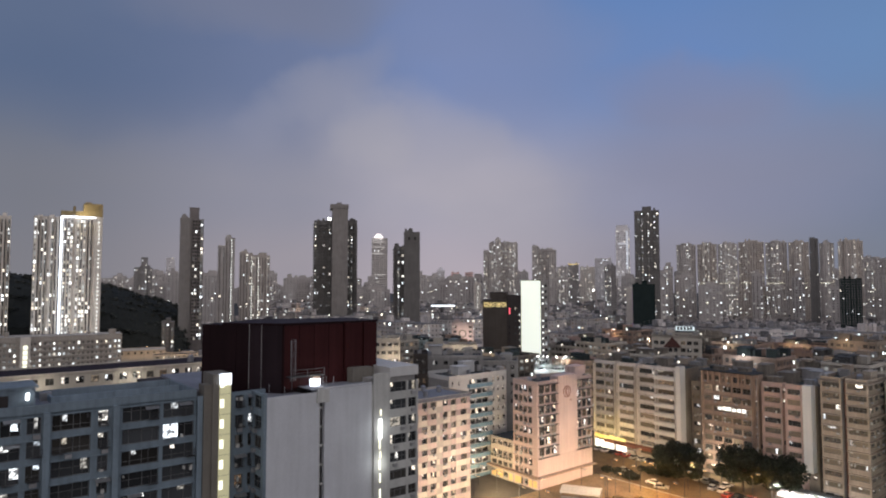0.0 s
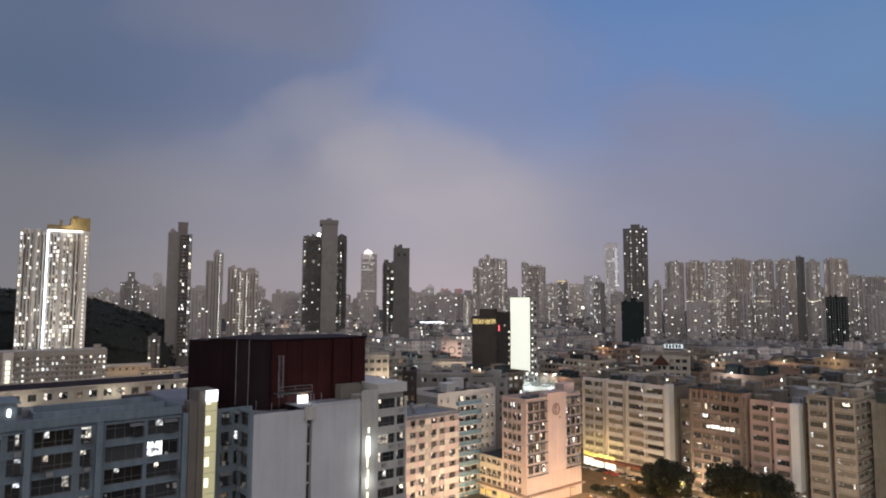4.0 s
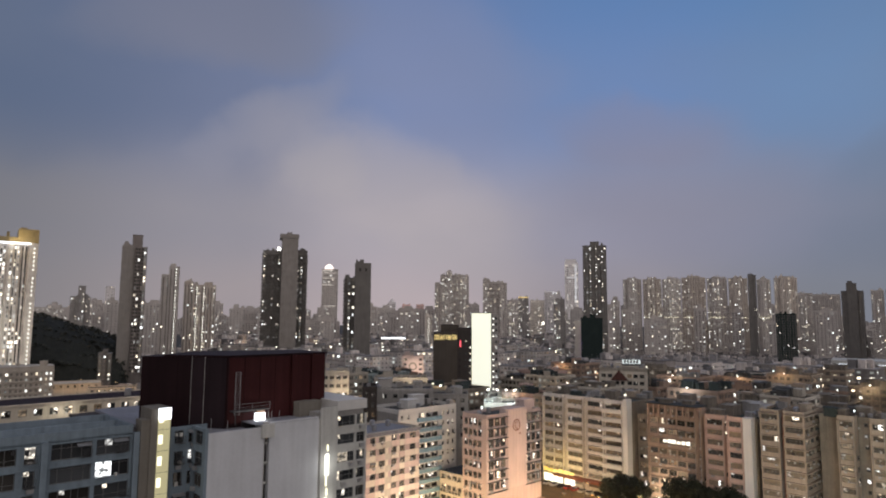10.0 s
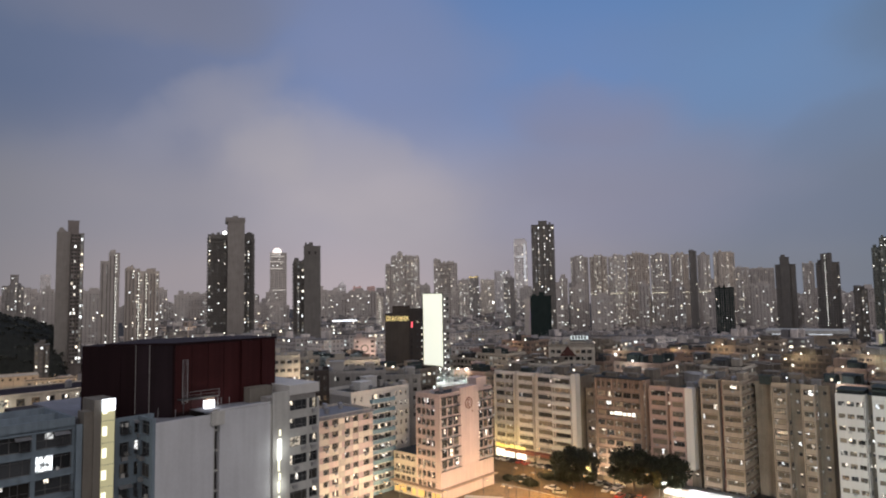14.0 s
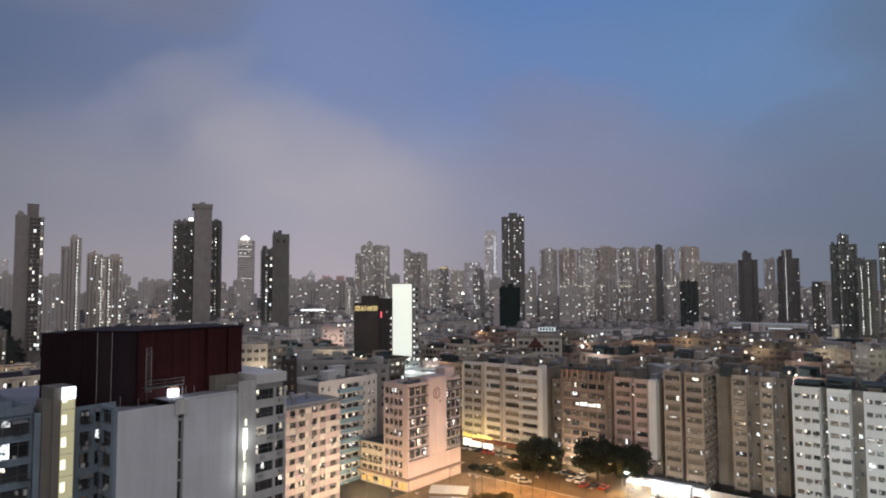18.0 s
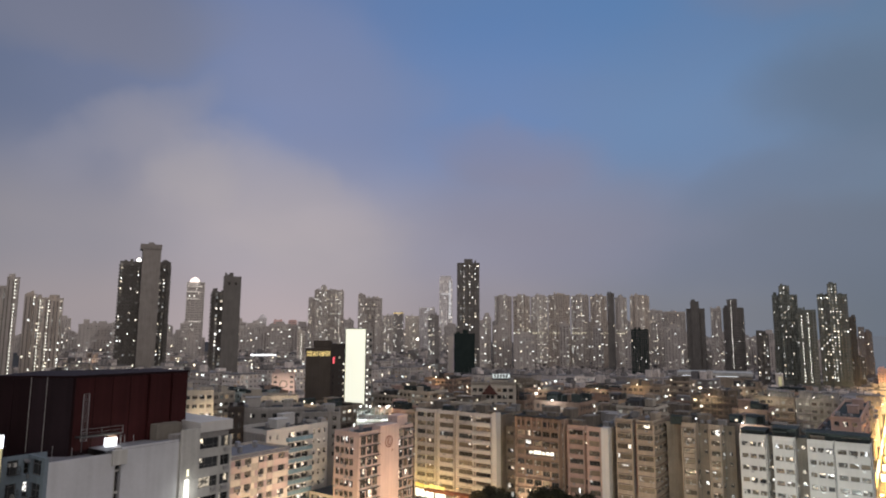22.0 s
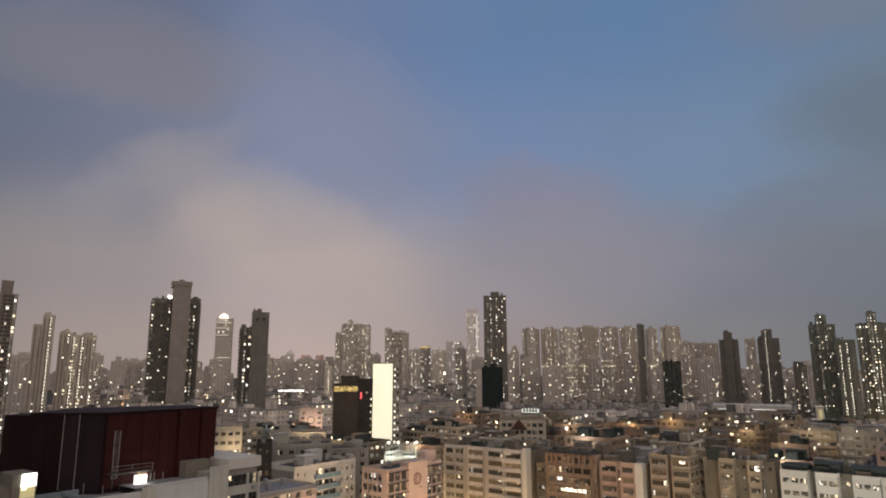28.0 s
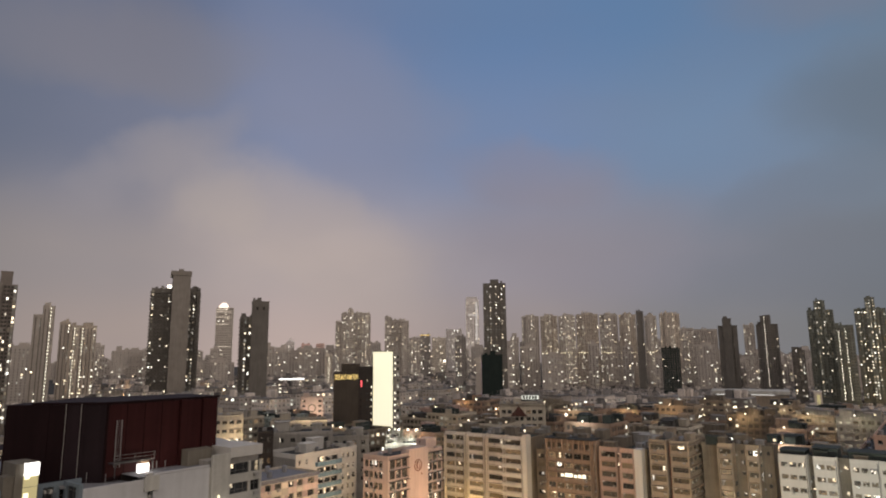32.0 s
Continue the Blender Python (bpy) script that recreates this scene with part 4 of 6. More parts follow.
TUBEGLOW = steady_glow("tube_lit_room", (1.0, 0.96, 0.84), 1.6)
SHOPGLOW = steady_glow("shopfront_glow", (1.0, 0.68, 0.26), 0.45)
pink_building()


# ---- the row along the cross street ----
def bay_row(k0, k1, c, wall, bays, floors, fh, label, seed, lit=0.15, sill=0.95, head=2.35, ledge=0.1, end_wall=None, gap_wall=None, deep=15, acs=0.3, dim=0.35, parapet=1.0, roof=None, well=3.2, dusty=0.6):
    """A block whose bays stand out between deep light wells. bays: (from, to, openings)."""
    rng = random.Random(seed)
    w, top = k1 - k0, floors * fh
    b = thing("apartment_building", grid(k0, c), label, "apartment building", "row of blocks behind the car park")
    # back of the wells; by default part of its shade is in the colour
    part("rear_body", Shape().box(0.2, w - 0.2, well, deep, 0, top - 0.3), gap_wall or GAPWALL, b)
    for a, z, count in bays:
        s0, s1 = a - k0, z - k0
        face = Face("front", w, deep)
        part("bay_core", Shape().box(s0 + 0.01, s1 - 0.01, 0.45, well - 0.004, 0, top - 0.05), wall, b)
        facade(b, face, wall, s0, s1, 0, floors, fh, evenly(s0 + 0.3, s1 - 0.3, count, (s1 - s0 - 0.6) / count - 0.45), lit, rng, sill, head, 0.45, acs, ledge=ledge, dim=dim, dusty=dusty)
        if ledge > 0.3:
            posts = Shape()
            for x in (s0, s1 - 0.24):
                posts.box(x, x + 0.24, -ledge + 0.06, -0.004, 0, top - 0.4)
            part("bay_post", posts, wall, b)
        pipe = Shape().prism(s1 - 0.25, -ledge - 0.12, 0, top + 0.4, 0.07, 0.07, 6)
        part("drain_pipe", pipe, DARKMETAL if len(bays) > 3 else METAL, b)
        part("bay_parapet", Shape().box(s0, s1, 0, 0.3, top + 0.004, top + parapet).box(s1 - 0.3, s1, 0.304, well, top + 0.004, top + parapet), wall, b)
        part("bay_roof", Shape().box(s0 + 0.1, s1 - 0.304, 0.31, well, top - 0.04, top + 0.1), ROOFDARK, b)
    gaps = [(x[1] - k0, y[0] - k0) for x, y in zip(bays, bays[1:]) if y[0] - x[1] > 0.5]
    for a, z in gaps + [(bays[-1][1] - k0, w)]:
        for i in range(1, floors):
            if rng.random() < 0.5:
                glazed(b, pose(a + 0.12, 0.5, i * fh + 1.0, 0, 0, 90), 2.2, 1.25, GLASS, rng.random() < 0.8, rng)
            if z - a > 1.2 and rng.random() < 0.75:
                glazed(b, pose(z - 1.0 if z - a < 2.5 else (a + z) / 2 - 0.3, well - 0.12, i * fh + 1.0), 0.9, 1.1, GLASS, rng.random() < 0.7, rng)
            if rng.random() < 0.4:
                part("air_conditioner", ac_mesh(), METAL, b, m=pose(a + 0.02, rng.uniform(0.6, 3.0), i * fh + 0.3, 0, 0, 90))
    if end_wall:
        part("end_wall", Shape().box(end_wall[0] - k0, end_wall[1] - k0, -0.25, 3, end_wall[2], end_wall[3]), end_wall[4], b, "tall pale blank end wall")
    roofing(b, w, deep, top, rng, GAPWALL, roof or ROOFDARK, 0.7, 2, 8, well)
    for i in range(max(2, int(w / 6))):
        x, y = rng.uniform(0.5, w - 4.5), rng.uniform(1.0, 3.0)
        a, h = rng.uniform(2.2, 4.0), rng.uniform(1.6, 2.6)
        if any(g0 - a < x < g1 for g0, g1 in gaps):
            continue
        part("roof_shed", Shape().box(x, x + a, y, y + 2.6, top + 0.1, top + h).box(x - 0.2, x + a + 0.2, y - 0.3, y + 2.8, top + h, top + h + 0.12), ROOFDARK if i % 2 else GAPWALL, b)
    return b


long_row = bay_row(-152.6, -117.2, 197, PALESTONE, [(-152.6, -143.2, 2), (-142.2, -134.6, 1), (-133.6, -126.4, 1), (-126.3, -118.9, 1)], 10, 3.1, "long pale grey apartment block with white balcony bands", 41, 0.30, 1.1, 2.95, 0.8, (-118.85, -117.2, 3, 32.6, WHITE))
for i in range(1, 10):
    z = 3.1 * i
    part("balcony", Shape().box(26.2, 33.9, -1.6, -0.81, z - 0.2, z).box(26.2, 33.9, -1.6, -1.48, z + 0.004, z + 1.05).box(26.2, 26.32, -1.48, -0.81, z + 0.004, z + 1.05).box(33.78, 33.9, -1.48, -0.81, z + 0.004, z + 1.05), WHITE, long_row, "white balcony front")
bay_row(-116.9, -109.7, 203, GAPWALL, [(-116.8, -110.4, 2)], 9, 2.95, "narrow grey block set back between two others", 42, 0.5)
brown_row = bay_row(-109.5, -91.2, 197, BROWN, [(-109.5, -93.2, 5), (-93.0, -91.4, 1)], 10, 3.15, "brown apartment block with a colonnaded top storey", 43, 0.25, 1.0, 2.85, 0.6, roof=ROOFFELT)
part("roof_slab", Shape().box(-0.4, 16.9, -1.1, 6.5, 32.4, 32.75), ROOFFELT, brown_row, "dark overhanging flat roof")
for i in range(9):
    part("column", Shape().box(0.1 + 1.98 * i, 0.55 + 1.98 * i, -0.75, -0.25, 28.6, 32.4), BROWN, brown_row, "square top-storey column")
for i in range(6):
    part("tube_light", Shape().box(5.2 + 1.55 * i, 6.3 + 1.55 * i, -0.1, -0.02, 20.5, 21.3 + 0.2 * (i % 3)), TUBEGLOW, brown_row, "white-lit room along a balcony")
bay_row(-90.4, -76.0, 197, PINK, [(-90.4, -84.6, 1), (-83.7, -79.1, 1)], 10, 3.0, "faded pink apartment block with a pale end wall", 44, 0.38, 1.0, 2.7, 0.5, (-79.0, -76.6, 6.5, 31.0, WHITE))
slab_block(grid(-74.2, 197), 5.2, 17, BEIGE, 11, 3.05, {"front": [(0.4, 4.8)]}, "narrow beige apartment block with deep ledges", 45, 0.55, ROOFDARK, 0.8, 4, 1, acs=0.3, sill=1.0, head=2.6, ledge=0.8, dim=0.3, group="row of blocks behind the car park", dusty=0.8)
corner_block = slab_block(grid(-67.8, 197), 5.4, 17, BEIGE, 11, 3.05, {"front": [(0.4, 5.0)], "right": evenly(0.7, 16.8, 4, 3.2)}, "beige corner apartment block with ledges on two sides", 48, 0.5, ROOFDARK, 0.8, 5, 1, acs=0.3, sill=1.0, head=2.6, ledge=0.8, dim=0.3, group="row of blocks behind the car park", dusty=0.8)
part("rear_body", Shape().box(-1.18, -0.004, 2.5, 17, 0, 33.2), BRICKRED, corner_block, "dark red recess wall")
for i in range(11):
    part("corner_ledge", Shape().box(5.404, 6.2, -0.8, 0.446, 3.05 * i + 2.58, 3.05 * i + 2.76), BEIGE, corner_block)
bay_row(-61.8, -41.6, 204, BEIGE, [(-56.2, -52.0, 1), (-48.4, -44.9, 1)], 11, 2.98, "brown-beige apartment block set back behind the corner block", 49, 0.6, 1.0, 2.5, 0.6, deep=10, dim=0.3, dusty=0.8)
white_row = bay_row(-38.9, -8.0, 197, WHITE, [(-38.7, -31.9, 3), (-30.4, -25.0, 2), (-22.2, -16.0, 3), (-15.9, -8.0, 3)], 10, 3.2, "white-painted apartment row with dark windows", 46, 0.46, 1.0, 2.2, 0.0, acs=0.15)
for a, e, y, h in ((16.4, 30.6, 1.6, 2.5), (8.3, 14.0, 2.2, 2.9), (0.6, 6.6, 1.2, 1.9)):
    part("roof_shed", Shape().box(a, e, y, y + 7, 32.1, 32 + h).box(a - 0.3, e + 0.2, y - 0.4, y + 7.2, 32 + h, 32.14 + h), ROOFDARK, white_row, "long dark green roof shed")
slab_block(grid(-20, 240), 8, 63, PINK, 11, 3.1, {"front": evenly(0.4, 7.6, 3, 1.3), "right": evenly(1, 62, 9, 1.6)}, "pink apartment block along the bright main road", 47, 0.16, ROOFDARK, 0.8, 5, 2, acs=0.05, low=5)

# ---- trees, yard, lamps ----
tree(grid(-107.6, 178), 13.0, 8.8, "broad dark tree standing in the lit car park", 51, 6500)
for n, (bearing, distance, height, spread) in enumerate(((16.9, 181, 3.6, 3.2), (15.4, 177, 4.6, 3.6), (14.3, 180, 3.0, 2.6))):
    tree(polar(bearing, distance), height, spread, "sparse olive scrub tree in the dirt lot under orange light", 56 + n, 700, SCRUB)
tree(polar(12.9, 170), 4.5, 6.0, "small sparse olive tree in the dirt lot under orange light", 55, 1600, SCRUB)
tree(grid(-91.5, 186), 14.0, 9.0, "broad dark tree beside the bright shelter", 52, 6500)
tree(grid(-83, 187), 12.5, 9.5, "broad dark tree beside the bright shelter", 53, 6500)


FLOOD = Vector((ALONG.x, ALONG.y, 0.22))  # raised towards the fronts of the row
ROADBULB = steady_glow("road_lamp_bulb", (1.0, 0.84, 0.5), 7.0)


def street_lamp(m, height, label, bulb, watts=0.0, colour=(1.0, 0.66, 0.33), aim=ALONG):
    t = thing("street_lamp", m, label, "street lamp", "street lamps")
    part("post", Shape().prism(0, 0, 0, height, 0.09, 0.06, 8), DARKMETAL, t)
    part("arm", Shape().box(-0.04, 1.6, -0.04, 0.04, height - 0.1, height), DARKMETAL, t)
    part("lamp_head", Shape().box(1.0, 2.1, -0.24, 0.24, height - 0.14, height + 0.08), METAL, t)
    part("lamp_glass", Shape().box(1.1, 2.0, -0.19, 0.19, height - (0.5 if bulb == ROADBULB else 0.2), height - 0.144), bulb, t)
    if watts:
        point_lamp(*(m @ Vector((1.5, 0, height - 0.6))), watts, colour, 0.3, aim)
    return t


for k, c, watts in ((-146, 173, 2600), (-136, 186, 1000), (-122, 178, 2800), (-121, 170, 2500), (-103, 176, 1500), (-97, 172, 1500), (-112, 160, 2500)):
    street_lamp(grid(k, c), 8, "grey street lamp post with an orange sodium head", WARMBULB, watts, aim=ALONG)
for k, c, watts in ((-103, 160, 8000), (-104, 139, 10500), (-105, 119, 11500), (-107, 103, 9500)):
    street_lamp(grid(k, c, 0, 180), 10, "tall grey lamp post with a warm head facing the corner building", WARMBULB, watts, (1.0, 0.71, 0.45), INWARD + Vector((0, 0, 0.42)))
for k, c, watts in ((-108, 148, 3600), (-94, 152, 4600), (-78, 152, 5000), (-111, 164, 4000), (-97, 164, 4500), (-84, 176, 4200), (-126, 184, 2800)):
    street_lamp(grid(k, c), 9, "sodium lamp post standing in the dirt lot", WARMBULB, watts, (1.0, 0.47, 0.10), Vector((0.1, 0.1, -1.0)))
for k, c, watts in ((-123, 126, 2600), (-121, 108, 1500), (-125, 136, 1100), (-123, 152, 1300), (-124, 168, 1700), (-120, 112, 1100), (-113, 150, 1800)):
    street_lamp(grid(k, c), 6, "short street lamp post with an orange sodium head", WARMBULB, watts, aim=INWARD + Vector((0, 0, -0.8)))
# unseen posts added as fill light for the row's fronts
for k, c, watts in ((-68, 154, 7500), (-56, 152, 4200), (-45, 150, 3000), (-30, 150, 11000), (-15, 150, 16000)):
    street_lamp(grid(k, c), 10, "unseen grey lamp post, a floodlight added to brighten the row", BULB, watts, (0.93, 1.0, 0.92) if k > -40 else (1.0, 0.70, 0.38), FLOOD)
for k, c, watts in ((-104, 190, 3600), (-99, 188, 4200), (-86, 190.5, 2200)):
    street_lamp(grid(k, c), 5, "short lamp post between the trees and the block fronts", BULB, watts, (1.0, 0.80, 0.54), Vector((ALONG.x, ALONG.y, 0.1)))
for k, c, watts, aim in ((-138, 123, 3500, ALONG), (-145, 131, 3200, ALONG), (-137, 131, 2500, Vector((0, 0, -1)))):
    street_lamp(grid(k, c), 6, "short street lamp in the lane beside the corner building", WARMBULB, watts, (1.0, 0.66, 0.30), aim)
DOWN = Vector((ALONG.x * 0.25, ALONG.y * 0.25, -1.0))
for i in range(32):
    c = 215 + 24 * i
    watts = 36000 if i < 14 else 24000
    street_lamp(grid(-9.5, c), 13, "tall road lamp with a yellow-white head", ROADBULB, watts, (1.0, 0.60, 0.20), DOWN)
    if i < 16:
        street_lamp(grid(26, c + 12, 0, 180), 13, "tall road lamp with a yellow-white head", ROADBULB, watts, (1.0, 0.60, 0.20), DOWN)


# ---- towers ----
PANES = {}
LITBAND = steady_glow("office_light_band", (1.0, 0.90, 0.80), 0.75)
# haze is put into this glass as a pale base colour
FARWIN = dark_glass("haze_painted_tower_glass", (0.20, 0.19, 0.18), 0.5)


def pane_mesh(w, h, material):
    key = (w, h, material.name)
    if key not in PANES:
        PANES[key] = Shape().box(0, w, -0.05, 0.05, 0, h).mesh("lit_window", material)
    return PANES[key]


def tower(segments, style, label, seed, lit=0.12, deep=18, fh=3.0, bay=2.7, columns=(), base=12.0, category="tower block", ledges=True, single=True, glass=None, blank=(), plain=(), bands=False, share=0.5, balconies=(), strips=False):
    """A tower of upright volumes. segments: bearing, distance, width, top; each has projecting bays of two windows with
    shaded slots between them. columns: (segment, share of the width) of stair lights; plain: (segment, share) where the blank wall begins."""
    rng = random.Random(seed)
    b0, d0 = segments[0][:2]
    t = thing("tower_block", polar(b0, d0), label, category)
    walls = TOWER[style]
    dark, lights, bright, stairs = Shape(), Shape(), Shape(), Shape()
    blank_from = dict(plain)
    for n, (b, d, w, top) in enumerate(segments):
        x0 = d * math.tan(radians(b - b0)) - w / 2
        y0 = d * math.cos(radians(b - b0)) - d0
        part("body", Shape().box(x0, x0 + w, y0, y0 + deep, 0, top), walls, t)
        part("roof_edge", Shape().box(x0 - 0.15, x0 + w + 0.15, y0 - 0.15, y0 + deep + 0.15, top, top + 0.7), walls, t)
        if w > 8:
            gear = Shape()
            for i in range(3):
                gx, gw = x0 + rng.uniform(0.5, w - 4), rng.uniform(1.5, 4)
                gear.box(gx, gx + gw, y0 + 2 + 3 * i, y0 + 4.5 + 3 * i, top + 0.7, top + rng.uniform(1.5, 4.2))
            part("roof_plant", gear, walls, t, kind="stuff")
        if n in blank:
            continue
        count = max(1, int(w / bay))
        step = w / count
        floors = int((top - base) / fh)
        front = y0 - 1.2 if ledges else y0
        last = int(count * blank_from.get(n, 1.0))
        if ledges:
            led = Shape()
            for j in range(0, count, 2):
                width = step * min(2, count - j) - 0.8
                led.box(x0 + j * step + 0.4, x0 + j * step + 0.4 + width, front, y0 - 0.004, base, top + rng.choice((-3.2, -0.4, 0.9)))
            if last < count:
                led.box(x0 + last * step + 0.6, x0 + w - 0.3, front - 0.1, front - 0.004, base, top)
            part("bay_front", led, walls, t, kind="stuff")
        if n in balconies:
            shelf = Shape()
            for i in range(floors):
                for j in range(count):
                    x, z = x0 - 0.5 + (j - 0.15) * step, base + i * fh
                    out = 1.0 + 0.9 * ((i + j) % 2)
                    shelf.box(x, x + step * rng.uniform(0.55, 0.8), front - out, front - 0.004, z - 0.1, z + 1.15)
                for side in (x0 - 0.5, x0 + w):
                    shelf.box(side, side + 0.5, y0 + 1, y0 + 4 + 2 * (i % 2), base + i * fh - 0.1, base + i * fh + 2.0)
            part("balcony_banding", shelf, walls, t, "staggered balcony fronts", kind="stuff")
        if bands:
            band = Shape()
            for i in range(floors + 1):
                band.box(x0 - 0.2, x0 + w + 0.2, front - 0.7, front - 0.12, base + i * fh - 0.15, base + i * fh + 0.85)
            part("balcony_banding", band, walls, t, kind="stuff")
        pw, ph = round(min(step * share, 2.3 * share * fh / 3), 2), round(fh * (0.46 if share < 0.6 else 0.62), 2)
        weight = [rng.choice((0.15, 0.35, 0.7, 1.3, 2.4)) for j in range(count)]
        for i in range(floors):
            for j in range(last):
                x, z = x0 + (j + 0.5) * step - pw / 2 + (0.25 if j % 2 == 0 else -0.3) * (step * 0.2), base + i * fh + 0.9
                r = rng.random()
                if r < lit * 2.5 * weight[j]:
                    if single and r < lit * 0.06:
                        bright.box(x, x + pw, front - 0.13, front - 0.03, z, z + ph)
                    else:
                        shrink = rng.uniform(0.45, 1.0) * pw
                        lights.box(x, x + shrink, front - 0.12, front - 0.02, z, z + ph)
                elif not strips:
                    dark.quad((x, front - 0.06, z), (x + pw, front - 0.06, z), (x + pw, front - 0.06, z + ph), (x, front - 0.06, z + ph))
        if strips:
            for j in range(last):
                x = x0 + (j + 0.5) * step - pw * 0.35
                if rng.random() < 0.8:
                    dark.quad((x, front - 0.04, base), (x + pw * 0.7, front - 0.04, base), (x + pw * 0.7, front - 0.04, top - 2), (x, front - 0.04, top - 2))
        for m, place in columns:
            if m == n:
                for i in range(floors):
                    if rng.random() < 0.93:
                        x = x0 + w * place
                        stairs.box(x, x + 0.7, front - 0.35, front - 0.25, base + i * fh + 1.2, base + i * fh + 2.1)
    if dark.f:
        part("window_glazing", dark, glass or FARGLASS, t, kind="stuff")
    for name, shape, material in (("lit_glazing", lights, LITFAR), ("bright_glazing", bright, LITBRIGHT), ("stair_lighting", stairs, DOTLIGHT)):
        if shape.f:
            part(name, shape, material, t, kind="stuff")
    return t, walls


# the lit housing towers beside the hill
tower([(-35.27, 560, 20, 110)], "pale", "pale housing tower with many lit windows", 101, 0.22, bay=2.2, glass=TOWERGLASS, share=0.6, strips=True)
t, _ = tower([(-31.91, 540, 17, 109), (-29.64, 538, 26.9, 110)], "pale", "pale housing tower with white stair lights and a gold crown", 102, 0.24, bay=2.0, columns=[(1, 0.9)], plain=[(1, 0.8)], glass=TOWERGLASS, share=0.6, strips=True)
off = 540 * math.tan(radians(-29.64 + 31.91))
part("gold_crown", Shape().box(off - 13.5, off + 1, -1, 14, 110.7, 114.6).box(off + 1, off + 13.4, -2, 16, 110.7, 120.5).box(off + 2, off + 6, -1, 6, 120.504, 121.6), GOLD, t, "gold-lit roof crown")
part("crown_panel", Shape().box(off - 6, off - 4.2, -1.6, -1.004, 114.604, 118).box(off + 9, off + 11, -2.3, -2.004, 115, 119), GOLD, t)
part("light_strip", Shape().box(off - 13.6, off - 12.4, -6.0, -5.3, 12, 110).box(off - 12.39, off + 8.5, -6.0, -5.3, 109.4, 110.4), CROWNWHITE, t, "white facade light strip")
point_lamp(*(polar(-30.0, 531, 113.5).translation), 5000, (1.0, 0.80, 0.42))
# added fill light for the pale tower front; the mast is made up
street_lamp(polar(-30.4, 490), 34, "made-up tall mast with a white fill light facing the housing tower", WARMBULB, 15000, (1.0, 0.93, 0.80), polar(-30.4, 1).translation + Vector((0, 0, 0.75)))
t, _ = tower([(-31.65, 420, 74, 31)], "tan", "long low housing block crowded with lit windows", 104, 0.5, bay=2.3, base=2, category="apartment building", bands=True, ledges=False)
part("stair_bay", Shape().box(-12.8, -8.0, -2.2, -1.0, 0, 31.6), TOWER["pale"], t)
for i in range(5):
    part("stair_window", Shape().box(-11.4, -9.4, -2.35, -2.204, 14.2 + 2.7 * i, 16.3 + 2.7 * i), STAIRLIGHT, t)
tower([(-23.25, 500, 8.5, 33)], "dark", "small lit block at the foot of the hill", 160, 0.5, base=6, bay=2.2)

slab_block(polar(-21.6, 420) @ pose(-20, 0, 0), 40, 12, CREAM, 6, 3.0, {"front": evenly(1, 43, 14, 1.6)}, "long low block under orange lamps at the hill foot", 162, 0.3, ROOFGREY, 0.5, 2, 1, acs=0.0, low=3)
slab_block(polar(-25.4, 455) @ pose(-16, 0, 0), 32, 20, CREAM, 6, 3.0, {"front": evenly(1, 31, 8, 1.2)}, "low yard building glowing orange at the foot of the hill", 166, 0.1, CREAM, 0.4, 1, 0, acs=0.0, low=5)
# the middle distance
tower([(-26.7, 1250, 70, 72), (-24.3, 1300, 36, 66)], "grey", "far estate slabs showing lights over the hill", 161, 0.35, single=False, ledges=False, base=40)
tower([(-25.20, 900, 21.6, 82), (-25.12, 898, 8, 95)], "mist", "dark stepped tower with bright top windows", 105, 0.16)
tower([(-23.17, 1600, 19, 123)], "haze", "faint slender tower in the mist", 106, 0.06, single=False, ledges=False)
tower([(-22.04, 600, 9.8, 118.5)], "core", "tall slender grey tower with a column of lit windows", 107, 0.0, blank=(0,))
tower([(-21.10, 598, 9.2, 117.3), (-21.4, 606, 8, 128.5)], "umber", "brown half of the slender tower with many lit windows", 108, 0.34, blank=(1,), bay=2.3, share=0.7, glass=TOWERGLASS)
tower([(-19.16, 650, 7.4, 97.7), (-18.51, 652, 9.0, 105.5)], "grey", "paired grey tower with stair lights", 109, 0.10, strips=True, columns=[(1, 0.62)])
tower([(-17.36, 700, 9.1, 94), (-16.19, 702, 24.1, 91), (-15.77, 704, 7, 94)], "brown", "broad brown-grey tower with two columns of stair lights", 110, 0.12, strips=True, columns=[(1, 0.22), (1, 0.5)])
t, _ = tower([(-10.59, 617, 19.1, 121), (-9.22, 608, 14.8, 133), (-8.16, 625, 9.8, 122.5)], "dark", "tall dark tower with a blank concrete core and capped top", 111, 0.11, blank=(1,), balconies=(0, 2), glass=TOWERGLASS)
x = 617 * math.tan(radians(10.59 - 9.22))
part("core_cap", Shape().box(x - 9.4, x + 7.8, -10, 12, 132.5, 136.5).box(x - 3, x + 1.5, -4, 2, 136.5, 138.8), TOWER["core"], t, "flared grey concrete cap")
part("core_face", Shape().box(x - 7.3, x + 7.3, -9.5, -9.0, 0, 132.4), TOWER["core"], t)
part("roof_floodlight", Shape().box(x - 11.5, x - 8.5, -1.2, -0.4, 121.8, 124.4), BULB, t)
t, _ = tower([(-5.69, 2300, 56.7, 228)], "grey", "distant round-topped glass tower with a glowing dome", 112, 0.05, single=False, ledges=False, fh=8, bay=7, glass=FARWIN)
for z in (222, 214, 196, 172, 96):
    part("light_band", Shape().box(-27, 10 + z % 17, -0.6, -0.2, z, z + 1.6), LITBAND, t)
